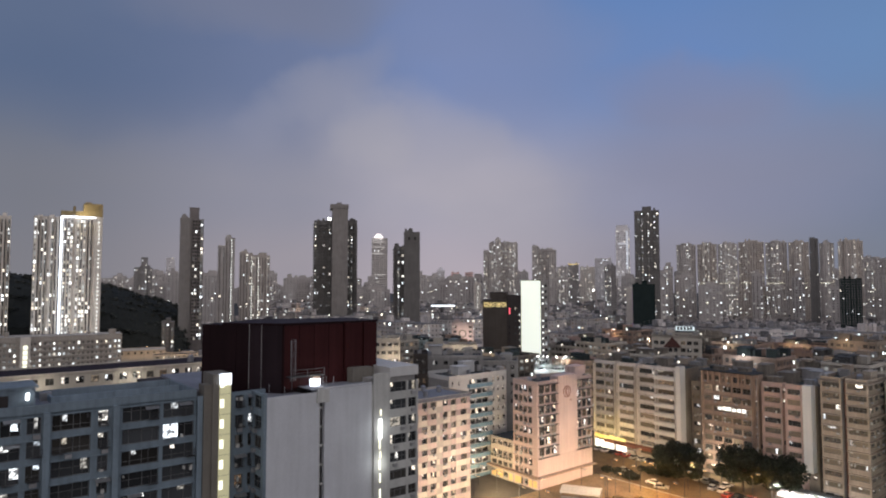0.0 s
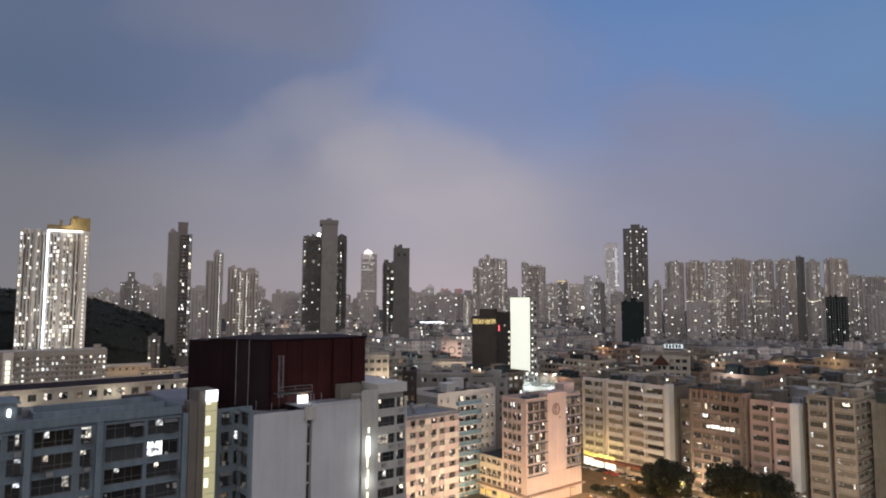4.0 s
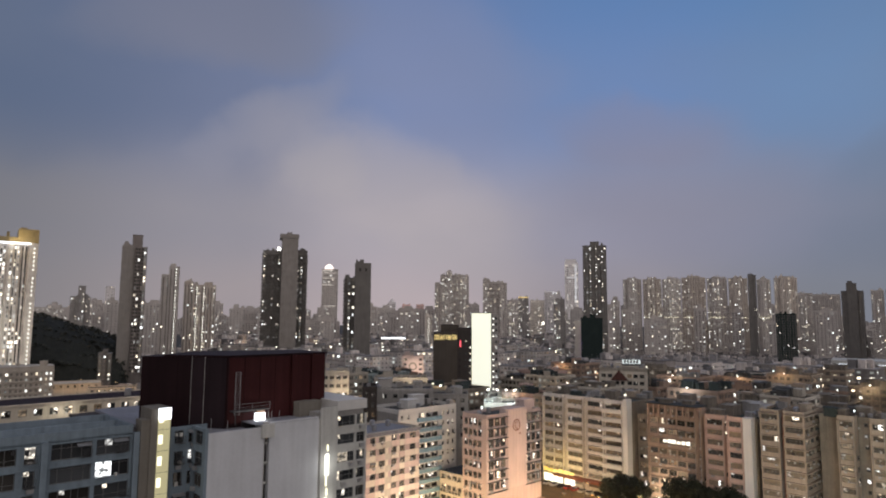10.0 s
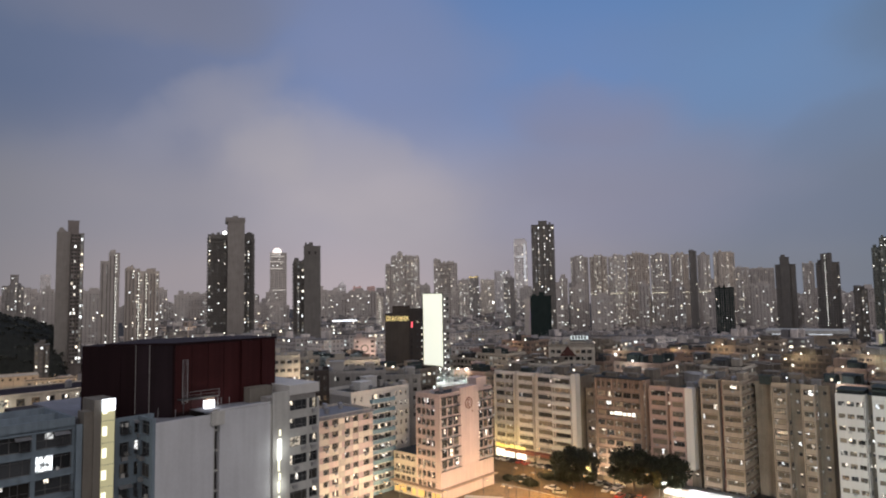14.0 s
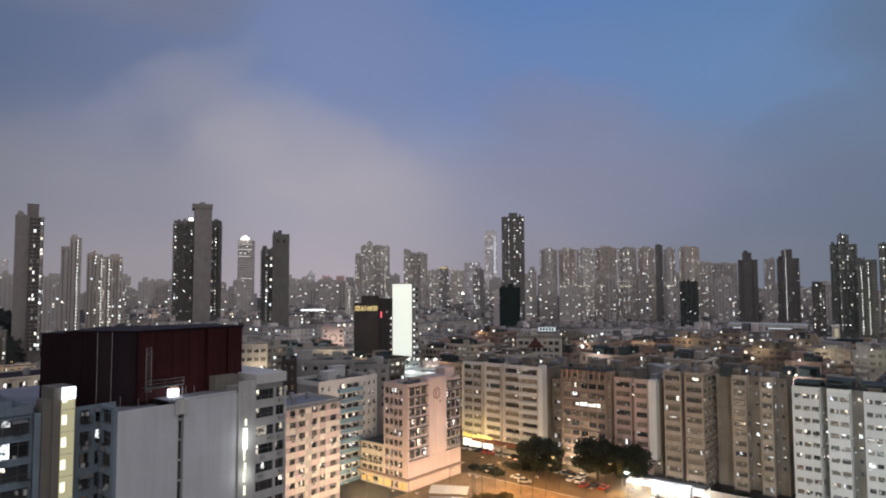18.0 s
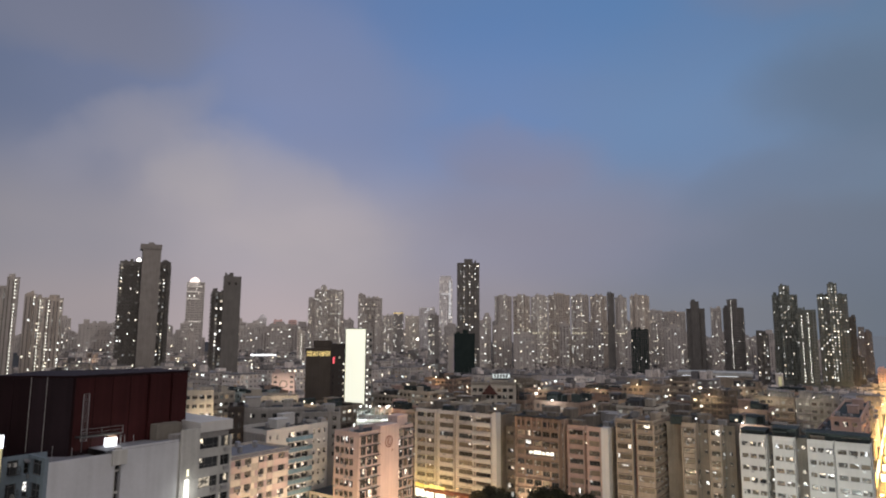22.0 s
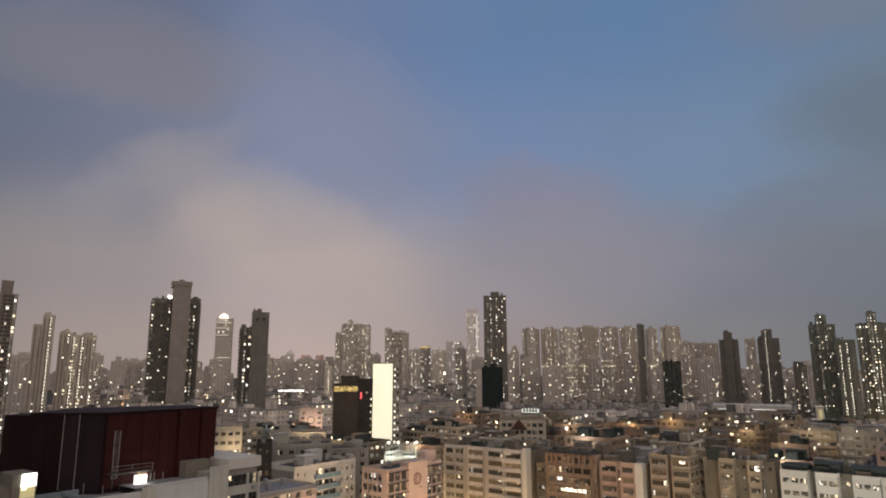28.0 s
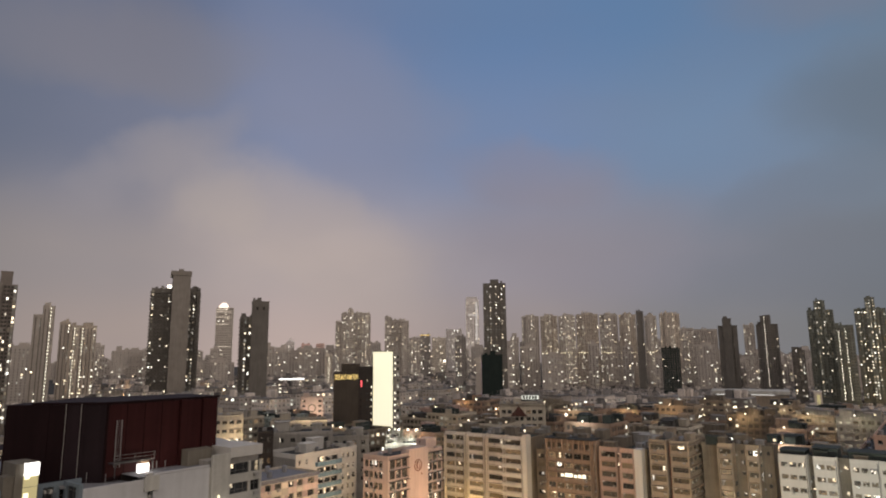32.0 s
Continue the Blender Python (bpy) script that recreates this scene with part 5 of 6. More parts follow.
part("dome", Shape().prism(-4, 12, 228.5, 238, 17, 14, 20).prism(-4, 12, 238, 246, 14, 5, 20), steady_glow("dome_glow", (1.0, 0.84, 0.74), 1.6), t, "glowing white dome")
t, _ = tower([(-3.79, 560, 12.4, 93.2), (-2.80, 552, 13.8, 105.5)], "dark", "dark narrow tower with a blank end and few lit windows", 113, 0.16, blank=(1,), balconies=(0,), glass=TOWERGLASS, share=0.7)
x = 560 * math.tan(radians(3.79 - 2.80))
part("end_face", Shape().box(x - 6.8, x + 6.8, -8.6, -8.1, 0, 106.2), TOWER["dark"], t)
part("vent", Shape().box(x - 3.4, x - 1.8, -8.75, -8.61, 99, 101.5).box(x + 1.8, x + 3.4, -8.75, -8.61, 99, 101.5), DARKWALL, t)
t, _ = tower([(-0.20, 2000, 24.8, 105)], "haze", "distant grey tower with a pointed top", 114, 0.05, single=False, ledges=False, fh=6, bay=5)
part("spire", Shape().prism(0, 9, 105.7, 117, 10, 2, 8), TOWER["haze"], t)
# the twin towers' pink light is put into their wall colour
tower([(1.1, 1800, 23, 95), (2.35, 1800, 23, 95)], "pink", "distant pink-lit twin office towers", 115, 0.14, single=False, ledges=False, fh=5, bay=4)
tower([(3.91, 950, 9.1, 109), (4.54, 950, 13.3, 122), (4.94, 940, 8.3, 127), (5.74, 950, 18.4, 123), (6.45, 950, 8.4, 121)], "grey", "stepped cluster of grey residential towers", 116, 0.16)
tower([(8.25, 900, 8.8, 114), (8.96, 905, 16.9, 109.6), (9.77, 900, 10.4, 108.5)], "grey", "grey twin residential tower", 117, 0.14)
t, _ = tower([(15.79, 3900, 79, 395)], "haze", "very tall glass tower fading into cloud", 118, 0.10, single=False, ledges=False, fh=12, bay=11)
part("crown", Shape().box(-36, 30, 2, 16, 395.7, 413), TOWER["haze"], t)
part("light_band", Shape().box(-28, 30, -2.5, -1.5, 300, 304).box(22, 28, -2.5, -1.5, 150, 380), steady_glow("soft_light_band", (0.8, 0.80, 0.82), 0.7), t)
t, _ = tower([(17.80, 720, 25.4, 139.7)], "dark", "tall dark tower with lit window columns and a roof hut", 119, 0.2, bay=2.9)
part("roof_hut", Shape().box(-4.6, 5.0, 3, 12, 140.4, 145), TOWER["dark"], t)
tower([(17.46, 600, 19.4, 60)], "net", "dark netted tower under construction", 120, 0.0, ledges=False, blank=(0,))
t, _ = tower([(11.57, 1000, 16, 91)], "mist", "dark tower with a gold-lit roof edge", 121, 0.18)
part("roof_light", Shape().box(-8, 8, -0.6, 0.2, 91.2, 92.4), SIGNGOLD, t)
tower([(10.63, 1100, 18.5, 90)], "grey", "plain grey residential tower with scattered lights", 122, 0.2)
t, _ = tower([(12.77, 1150, 25.5, 91)], "pale", "plain pale residential tower with scattered lights", 123, 0.14)
part("wall_sign", Shape().box(8.6, 11.4, -2.2, -1.5, 49, 52), BULB, t, "bright white wall sign")
t, _ = tower([(14.12, 1300, 32.2, 112)], "haze", "misty stepped tower with a roof sign", 124, 0.14, single=False)
part("roof_sign", Shape().box(-2, 10, -1, 0, 108, 111), CROWNWHITE, t)
tower([(14.70, 850, 14.3, 84.3)], "mist", "plain dark residential tower with many lights", 125, 0.22)
tower([(19.48, 1000, 13.1, 86), (19.48, 1001, 7, 92.4)], "grey", "slender stepped grey tower with few lights", 126, 0.12)
t, _ = tower([(0.0, 700, 27, 36)], "mist", "low grey block with a white-lit roof edge", 163, 0.3, base=12, category="apartment building")
part("roof_light", Shape().box(-13, 13, -1.9, -1.5, 36.8, 38.0), CROWNWHITE, t, "white strip light along the roof")
tower([(3.1, 820, 9, 62)], "pale", "slim pale tower with a column of stair lights", 164, 0.05, columns=[(0, 0.5)])
t, _ = tower([(16.3, 640, 6.6, 57)], "pale", "slim blank pale tower beside the netted one", 165, 0.0, blank=(0,))
violet = Shape()
for i in range(12):
    violet.box(2.6, 3.3, -0.3, -0.1, 22 + 2.8 * i, 23.2 + 2.8 * i)
part("violet_lighting", violet, steady_glow("violet_lamp", (0.62, 0.36, 1.0), 1.2), t, "column of violet lights", kind="stuff")
REFUGE = steady_glow("refuge_lamp", (1.0, 0.88, 0.6), 1.6)
for i, (b, w, top) in enumerate(((20.92, 26.6, 124), (22.54, 26.4, 124), (24.10, 26.1, 123.4), (25.84, 33, 125.7), (27.64, 27.1, 124), (29.22, 24.8, 123.4), (31.09, 17.3, 120.7), (32.64, 28.1, 122.7))):
    w *= 1.1
    t, _ = tower([(b, 1100, w, top), (b, 1096, w * 0.5, top + 2)], "brown" if i % 2 else "grey", "grey estate tower in a long row, with a lit refuge floor", 130 + i, 0.16, bay=3.2)
    tagged(t, group="row of estate towers")
    row = Shape()
    for j in range(int(w * 0.8 / 2.4)):
        row.box(-w * 0.4 + 2.4 * j, -w * 0.4 + 2.4 * j + 1.0, -7.4, -7.0, 62.2, 63.0)
    part("refuge_floor_light", row, REFUGE, t, kind="stuff")
tower([(30.26, 1000, 10.4, 122)], "dark", "narrow dark tower among the estate towers", 140, 0.08)
tower([(33.90, 1150, 22.7, 101)], "grey", "grey estate tower with bright roof lamps", 141, 0.12)
tower([(35.23, 1200, 44.6, 100.5)], "grey", "broad misty estate slab with scattered lights", 142, 0.10)
tower([(32.57, 900, 22.9, 66.6)], "net", "dark low tower in front of the estate", 143, 0.02)
tower([(37.07, 900, 22.7, 94), (37.03, 897, 10.4, 103)], "dark", "dark twin-winged tower with a central core", 144, 0.02, blank=(1,))
tower([(38.64, 1100, 15.5, 102)], "grey", "grey tower between two dark ones", 145, 0.2)
tower([(39.95, 900, 24.7, 94.5), (39.88, 897, 12, 105)], "dark", "dark twin-winged tower with a central core", 146, 0.02, columns=[(1, 0.35)], blank=())
tower([(41.97, 800, 12.6, 61.5), (41.75, 797, 6, 65)], "dark", "small dark tower with lit windows", 147, 0.24)
t, _ = tower([(43.0, 640, 6, 26)], "pale", "slim pale block with one tall glowing stair window", 167, 0.0, blank=(0,), category="apartment building")
part("stair_window", Shape().box(-0.9, 1.6, -0.3, -0.1, 11, 24), STAIRGLOW, t, "tall greenish-white stair window")
tower([(43.70, 800, 24.7, 104), (43.70, 797, 10.4, 114)], "green", "dark green-grey tower with a central core", 148, 0.12)
tower([(45.14, 760, 17, 86)], "green", "dark netted tower with two light columns", 149, 0.02, columns=[(0, 0.55), (0, 0.2)])
tower([(46.91, 800, 27.7, 103.5), (46.96, 797, 8.7, 115)], "green", "dark tower crowded with bright windows", 150, 0.34)
tower([(48.0, 830, 10, 80)], "dark", "brown low tower beside the road", 152, 0.06)
tower([(48.92, 1000, 13.0, 64.5), (48.62, 997, 7, 71)], "umber", "brown-grey tower beside the road", 151, 0.08)

tower([(48.3, 860, 13, 36)], "dark", "low brown block at the foot of the tower", 168, 0.06, base=12, category="apartment building")
tower([(49.75, 900, 10, 22)], "pink", "low pink block beside the main road", 169, 0.12, base=6, category="apartment building")
tower([(51.0, 1160, 60, 7)], "dark", "low dark block closing the far end of the main road", 153, 0.2, base=1, ledges=False, category="apartment building")
tower([(53.3, 760, 42, 17)], "umber", "low dark block beside the far end of the main road", 154, 0.1, base=3, category="apartment building")
# upright glowing sheets stand in for haze over the far ground
haze = thing("backdrop", pose(0, 0, 0), "glowing grey sheets standing in for mist over the far distance", "backdrop", kind="structure")
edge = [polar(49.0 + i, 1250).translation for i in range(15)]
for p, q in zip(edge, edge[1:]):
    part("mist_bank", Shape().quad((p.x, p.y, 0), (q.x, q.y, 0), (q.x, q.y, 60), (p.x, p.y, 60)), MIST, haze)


# ---- the light-box building ----
LITGOLD = glowing("gold_top_storey", (1.0, 0.72, 0.25), (1.0, 0.72, 0.25), 0.8, 0.8)

def lit_facade_building():
    t = thing("office_building", polar(7.82, 335), "slim office building with a tall glowing white light-box front", "office building")
    part("body", Shape().box(-5.0, 8.6, 0.4, 16, 0, 62), CONCRETE, t)
    part("light_box", Shape().box(-5.05, 5.05, -0.5, 0.39, 24, 62.3), SIGNWHITE, t, "glowing pale white light-box panel")
    part("light_box_rim", Shape().box(-5.3, -5.055, -0.6, 0.4, 23.6, 62.6).box(5.055, 5.3, -0.6, 0.4, 23.6, 62.6).box(-5.055, 5.055, -0.6, 0.4, 62.31, 62.6), DARKMETAL, t)
    rng = random.Random(7)
    for i in range(16):
        if rng.random() < 0.85:
            part("edge_lamp", pane_mesh(0.5, 0.8, DOTLIGHT), DOTLIGHT, t, m=pose(6.0, 0.32, 14 + i * 3.0))
        part("window", pane_mesh(0.9, 1.3, LIT if rng.random() < 0.25 else GLASS), LIT, t, m=pose(7.3, 0.32, 14 + i * 3.0))
    d = thing("office_building", polar(5.26, 320), "dark brown office building with gold-lit top storey", "office building")
    part("body", Shape().box(-9.5, 2.5, 0, 14, 0, 52.7), OFFICEBROWN, d)
    part("wing", Shape().box(2.5, 9.6, 0.8, 14, 0, 55), DARKWALL, d)
    part("roof_plant", Shape().box(-6, 3, 3, 11, 52.7, 56.5), OFFICEBROWN, d)
    part("gold_glazing", Shape().box(-9.0, 2.2, -0.12, -0.004, 49.0, 51.4), LITGOLD, d, "gold-lit top windows")
    part("mullion", Shape().box(-6.5, -6.2, -0.2, -0.124, 48.6, 51.6).box(-3.6, -3.3, -0.2, -0.124, 48.6, 51.6).box(-0.6, -0.3, -0.2, -0.124, 48.6, 51.6), DARKMETAL, d)
    part("red_sign", Shape().box(3.6, 4.2, 0.55, 0.79, 45.5, 48.5), SIGNRED, d, "small red light sign")
    for i in range(10):
        for x in (3.4, 6.4, 8.5):
            part("window", pane_mesh(0.6, 0.9, LIT if (x > 8 and i < 9) or rng.random() < 0.15 else GLASS), LIT, d, m=pose(x, 0.72, 20 + i * 3.1))


lit_facade_building()

# ---- low blocks ----
LOWWALLS = [BEIGE, CREAM, CONCRETE, BROWN, BEIGE, GREYGREEN, GAPWALL, CONCRETE, BROWN, GAPWALL, PINK]
KEEP = [(-165, -70, -30, 130), (-215, -120, 85, 172), (-160, 0, 150, 214), (-13, 30, 0, 2000), (-30, -12, 240, 304)]


# bearing, distance, clear radius of the buildings set one by one
SINGLE = [(20.0, 310, 17), (28.9, 330, 14), (20.7, 360, 12), (38.3, 560, 34), (9.6, 240, 21), (6.3, 262, 15), (6.7, 236, 18), (5.0, 244, 16), (0.7, 218, 19), (-5.3, 252, 14), (0.7, 292, 20), (-2.0, 205, 8), (1.75, 420, 18), (7.8, 340, 14), (5.3, 325, 16)]


def taken(k0, k1, c0, c1):
    mid = grid((k0 + k1) / 2, (c0 + c1) / 2).translation
    for bearing, distance, clear in SINGLE:
        if (polar(bearing, distance).translation - mid).length < clear:
            return True
    return any(k0 < b and k1 > a and c0 < d and c1 > c for a, b, c, d in KEEP)


def window_sheet(shape, lights, dull, face, s0, s1, z0, floors, fh, rng, lit):
    count = max(1, int((s1 - s0) / 2.6))
    step = (s1 - s0) / count
    weight = [rng.choice((0.3, 0.7, 1.0, 1.8)) for j in range(count)]
    for i in range(floors):
        for j in range(count):
            s, z = s0 + (j + 0.5) * step, z0 + i * fh + 0.9
            r = rng.random()
            hw = step * (rng.uniform(0.12, 0.26) if r < lit * weight[j] else rng.uniform(0.2, 0.42))
            target = lights if r < lit * weight[j] else dull if r > 0.72 else shape
            face.box(target, s - hw, s + hw, -0.07, 0.02, z, z + (rng.uniform(0.6, 1.2) if target is lights else rng.uniform(1.1, 1.6)))


def low_block(k, c, w, deep, top, rng):
    wall = LOWWALLS[rng.randrange(len(LOWWALLS))]
    fh = 3.0
    floors = int(top / fh)
    roof = floors * fh
    b = thing("low_rise_block", grid(k, c), LOWLABEL[wall.name], "apartment building", "low blocks of the old town")
    part("wall", Shape().box(0, w, 0, deep, 0, roof), wall, b)
    dark, lights, dull, led = Shape(), Shape(), Shape(), Shape()
    front, right = Face("front", w, deep), Face("right", w, deep)
    first = 3
    for face, length in ((front, w), (right, deep)):
        window_sheet(dark, lights, dull, face, 0.4, length - 0.4, first * fh, floors - first, fh, rng, 0.32)
        for i in range(first, floors + 1):
            face.box(led, 0, length, -rng.choice((0.3, 0.5, 0.9)), 0, i * fh - 0.1, i * fh + 0.12)
        for i in range(4):
            s = rng.uniform(0.5, length - 0.5)
            face.box(led, s, s + 0.18, -0.25, -0.004, first * fh, roof)
    part("window_glazing", dark, TOWERGLASS, b, kind="stuff")
    part("dull_glazing", dull, LITDULL, b, kind="stuff")
    part("ledge_banding", led, wall, b, kind="stuff")
    roofing(b, w, deep, roof, rng, wall, rng.choice((ROOFGREY, ROOFDARK, ROOFDARK, ROOFFELT)), 0.9, 1, 1)
    sheds = Shape()
    homes = random.Random(int(7 * k + c))
    for i in range(rng.randrange(3, 7)):
        a, d, h = rng.uniform(2.5, 5.5), rng.uniform(2.5, 5.0), rng.uniform(1.9, 3.4)
        x, y = rng.uniform(0.4, w - a - 0.4), rng.uniform(0.4, deep - d - 0.4)
        sheds.box(x, x + a, y, y + d, roof + 0.004, roof + h).box(x - 0.25, x + a + 0.25, y - 0.3, y + d + 0.2, roof + h + 0.003 * i, roof + h + 0.1 + 0.003 * i)
        for s in (0.2, 0.6):
            if homes.random() < 0.32:
                (lights if homes.random() < 0.75 else dull).box(x + s * a, x + s * a + homes.uniform(0.4, 0.8), y - 0.05, y - 0.004, roof + 0.9, roof + homes.uniform(1.4, 1.85))
    if lights.f:
        part("lit_glazing", lights, LITMID, b, kind="stuff")
    for i in range(4):
        x, y = rng.uniform(1, w - 1), rng.uniform(0.5, deep - 1)
        sheds.prism(x, y, roof, roof + rng.uniform(3, 6), 0.06, 0.04, 5)
    part("rooftop_patchwork", sheds, rng.choice((ROOFDARK, GAPWALL, ROOFGREY, CONCRETE)), b, "patchwork of low sheds and poles on the roof", kind="stuff")
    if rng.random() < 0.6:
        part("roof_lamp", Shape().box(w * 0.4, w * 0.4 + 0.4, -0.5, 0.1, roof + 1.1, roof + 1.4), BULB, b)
        # fill light added to brighten the front, hung on a made-up arm
        if len(ROOFFILLS) < 56:
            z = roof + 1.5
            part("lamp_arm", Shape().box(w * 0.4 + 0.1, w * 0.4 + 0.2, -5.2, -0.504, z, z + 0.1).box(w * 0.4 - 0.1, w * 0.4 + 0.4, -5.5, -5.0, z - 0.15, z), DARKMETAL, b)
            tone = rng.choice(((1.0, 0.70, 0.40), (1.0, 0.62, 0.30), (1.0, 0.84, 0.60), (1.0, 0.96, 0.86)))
            ROOFFILLS.append(point_lamp(*(grid(k, c) @ Vector((w * 0.4 + 0.15, -5.2, z - 0.4))), rng.choice((450, 800, 1500)), tone, 0.2, Vector((ALONG.x, ALONG.y, -0.75))))


ROOFFILLS = []
LOWLABEL = {
    "beige_render": "old beige low-rise apartment block with cluttered roof",
    "cream_paint": "old cream low-rise apartment block with cluttered roof",
    "bare_concrete": "old grey concrete low-rise block with cluttered roof",
    "brown_render": "old brown low-rise apartment block with cluttered roof",
    "off_white_paint": "old off-white low-rise apartment block with cluttered roof",
    "grey_green_paint": "old grey-green low-rise apartment block with cluttered roof",
    "grimy_well_shade_render": "old grimy brown low-rise block with cluttered roof",
    "pink_paint": "old faded pink low-rise apartment block with cluttered roof",
}


def far_block(w, deep, top, rng):
    """The meshes of a low block seen from afar: walls, roof, dark, dull and lit windows, about its own corner."""
    wall, roof, lights, dull, dark = Shape(), Shape(), Shape(), Shape(), Shape()
    wall.box(0, w, 0, deep, 0, top)
    roof.box(-0.2, w + 0.2, -0.3, deep + 0.2, top + 0.004, top + 0.5)
    for i in range(rng.randrange(2, 6)):
        x, y, a, d = rng.uniform(0, w - 5), rng.uniform(0, deep - 6), rng.uniform(2, 5), rng.uniform(2, 6)
        (wall if rng.random() < 0.55 else roof).box(x, x + a, y, y + d, top + 0.504, top + rng.choice((2.2, 2.6, 3.2, 5.0)))
    for i in range(3):
        roof.prism(rng.uniform(0.5, w - 0.5), rng.uniform(0.5, deep - 1), top + 0.5, top + rng.uniform(3, 6.5), 0.12, 0.08, 4)
    for face, length in ((Face("front", w, deep), w), (Face("right", w, deep), deep)):
        n = int(length / 3.0)
        weight = [rng.choice((0.25, 0.6, 1.0, 2.0)) for j in range(n)]
        for i in range(2, int(top / 3)):
            for j in range(n):
                s, z = (j + 0.5) * length / n, i * 3 + 0.9
                r = rng.random()
                target = lights if r < 0.20 * weight[j] else dull if r > 0.7 else dark
                half, h = rng.uniform(0.45, 1.05), rng.uniform(0.9, 1.5)
                a, b = face.point(s - half, -0.08, z), face.point(s + half, -0.08, z)
                target.quad((a[0], a[1], z), (b[0], b[1], z), (b[0], b[1], z + h), (a[0], a[1], z + h))
    return wall, roof, lights, dull, dark


def old_town():
    rng = random.Random(77)
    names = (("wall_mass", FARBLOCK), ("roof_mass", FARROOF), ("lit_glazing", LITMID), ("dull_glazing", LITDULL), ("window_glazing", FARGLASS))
    joined = [Shape() for n in names]
    c = 120.0
    row, single = 0, 0
    while c < 1150:
        deep = rng.uniform(14, 20)
        k = -1150.0
        while k < 160:
            w = rng.uniform(13, 24)
            d = math.hypot(k + w / 2, c)
            bearing = -GRID + math.degrees(math.atan2(k + w / 2, c))
            if 225 < d < 1150 and -39 < bearing < 56 and not (bearing < -21.5 and d > 455) and not taken(k, k + w, c, c + deep):
                top = rng.choice((18, 21, 24, 27, 27, 30, 33)) if d < 420 else rng.choice((12, 15, 18, 21, 24, 27, 33))
                if bearing < -17:
                    top = max(6, min(top, 60 - 0.108 * d))
                if bearing > 17 and d > 380:
                    top = max(6, min(top, 60 - (0.077 if bearing > 38 else 0.062) * d))
                if d < 400:
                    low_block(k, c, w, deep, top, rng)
                    k += w + (rng.choice((0.3, 0.3, 11)))
                    continue
                shapes = far_block(w, deep, top, rng)
                if d < 500 and single < 20:
                    single += 1
                    t = thing("low_rise_block", grid(k, c), "far low-rise block with lit windows and a dark cluttered roof", "apartment building", "low blocks of the old town")
                    for (name, material), src in zip(names, shapes):
                        if src.f and name != "dull_glazing":
                            part(name.replace("_mass", ""), src, material, t, kind="stuff" if "glazing" in name else "")
                else:
                    q = grid(k, c)
                    for src, dst in zip(shapes, joined):
                        i = len(dst.v)
                        dst.v += [tuple(q @ Vector(v)) for v in src.v]
                        dst.f += [tuple(i + a for a in f) for f in src.f]
            k += w + (rng.choice((0.3, 0.3, 11)))
        c += deep + (2 if row % 2 == 0 else 13)
        row += 1
    t = thing("distant_blocks", pose(0, 0, 0), "far low blocks of the old town, grey with scattered lights", "distant buildings", kind="stuff")
    for (name, material), src in zip(names, joined):
        part(name, src, material, t, kind="stuff")


# far walls and roofs lightened, their distance haze painted in
FARBLOCK = surface("haze_painted_block_wall", (0.56, 0.515, 0.49), stain=0.35, vary=0.55, per_island=True)
FARROOF = surface("haze_painted_block_roof", (0.26, 0.25, 0.25), stain=0.4, streak=False, vary=0.5, per_island=True)
old_town()


def far_towers():
    rng = random.Random(99)
    body, lights, dark = Shape(), Shape(), Shape()
    for n in range(420):
        b, d = rng.uniform(-39, 50), rng.uniform(950, 2300)
        if n >= 260:
            b, d = rng.uniform(36, 49), rng.uniform(1150, 2600)
        elif b > 38 and rng.random() < 0.8:
            continue
        w = rng.uniform(14, 34)
        if abs(d * math.sin(radians(b - 51)) - 8) < 24 and d < 1500:
            continue
        top = rng.uniform(22, 50) * (1.0 if d < 1700 else 1.22) if n >= 260 else 60 + rng.uniform(-14, 34) * d / 1600 if b < 36 else 60 + rng.uniform(-10, 8)
        p = polar(b, d)
        mass = Shape().box(-w / 2, w / 2, 0, 20, 0, top).box(-w / 5, w / 5, 4, 14, top, top + rng.uniform(2, 7))
        add, off = Shape(), Shape()
        cols, fh = int(w / 4), 3.4
        weight = [rng.choice((0.3, 0.6, 1.0, 1.8)) for j in range(cols)]
        for i in range(3, int(top / fh)):
            for j in range(cols):
                x, z = -w / 2 + (j + 0.5) * w / cols, i * fh
                (add if rng.random() < 0.26 * weight[j] else off).quad((x - 0.8, -0.2, z), (x + 0.8, -0.2, z), (x + 0.8, -0.2, z + 1.5), (x - 0.8, -0.2, z + 1.5))
        if n < 260 and d < 1350:
            far = thing("distant_tower", p, "misty grey residential tower with scattered lit windows", "tower block", "distant towers")
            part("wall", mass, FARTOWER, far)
            if off.f:
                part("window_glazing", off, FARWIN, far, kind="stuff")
            if add.f:
                part("lit_glazing", add, LITFAR, far, kind="stuff")
            continue
        for shape, src in ((body, mass), (lights, add), (dark, off)):
            i = len(shape.v)
            shape.v += [tuple(p @ Vector(v)) for v in src.v]
            shape.f += [tuple(i + a for a in f) for f in src.f]
    t = thing("distant_towers", pose(0, 0, 0), "misty distant towers along the skyline with scattered lights", "distant buildings", kind="stuff")
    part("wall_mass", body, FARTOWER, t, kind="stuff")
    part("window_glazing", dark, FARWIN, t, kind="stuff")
    part("lit_glazing", lights, LITFAR, t, kind="stuff")


# wall colour with the skyline haze painted in
FARTOWER = surface("haze_painted_tower_wall", (0.50, 0.465, 0.445), stain=0.2, vary=0.25, per_island=True)
far_towers()


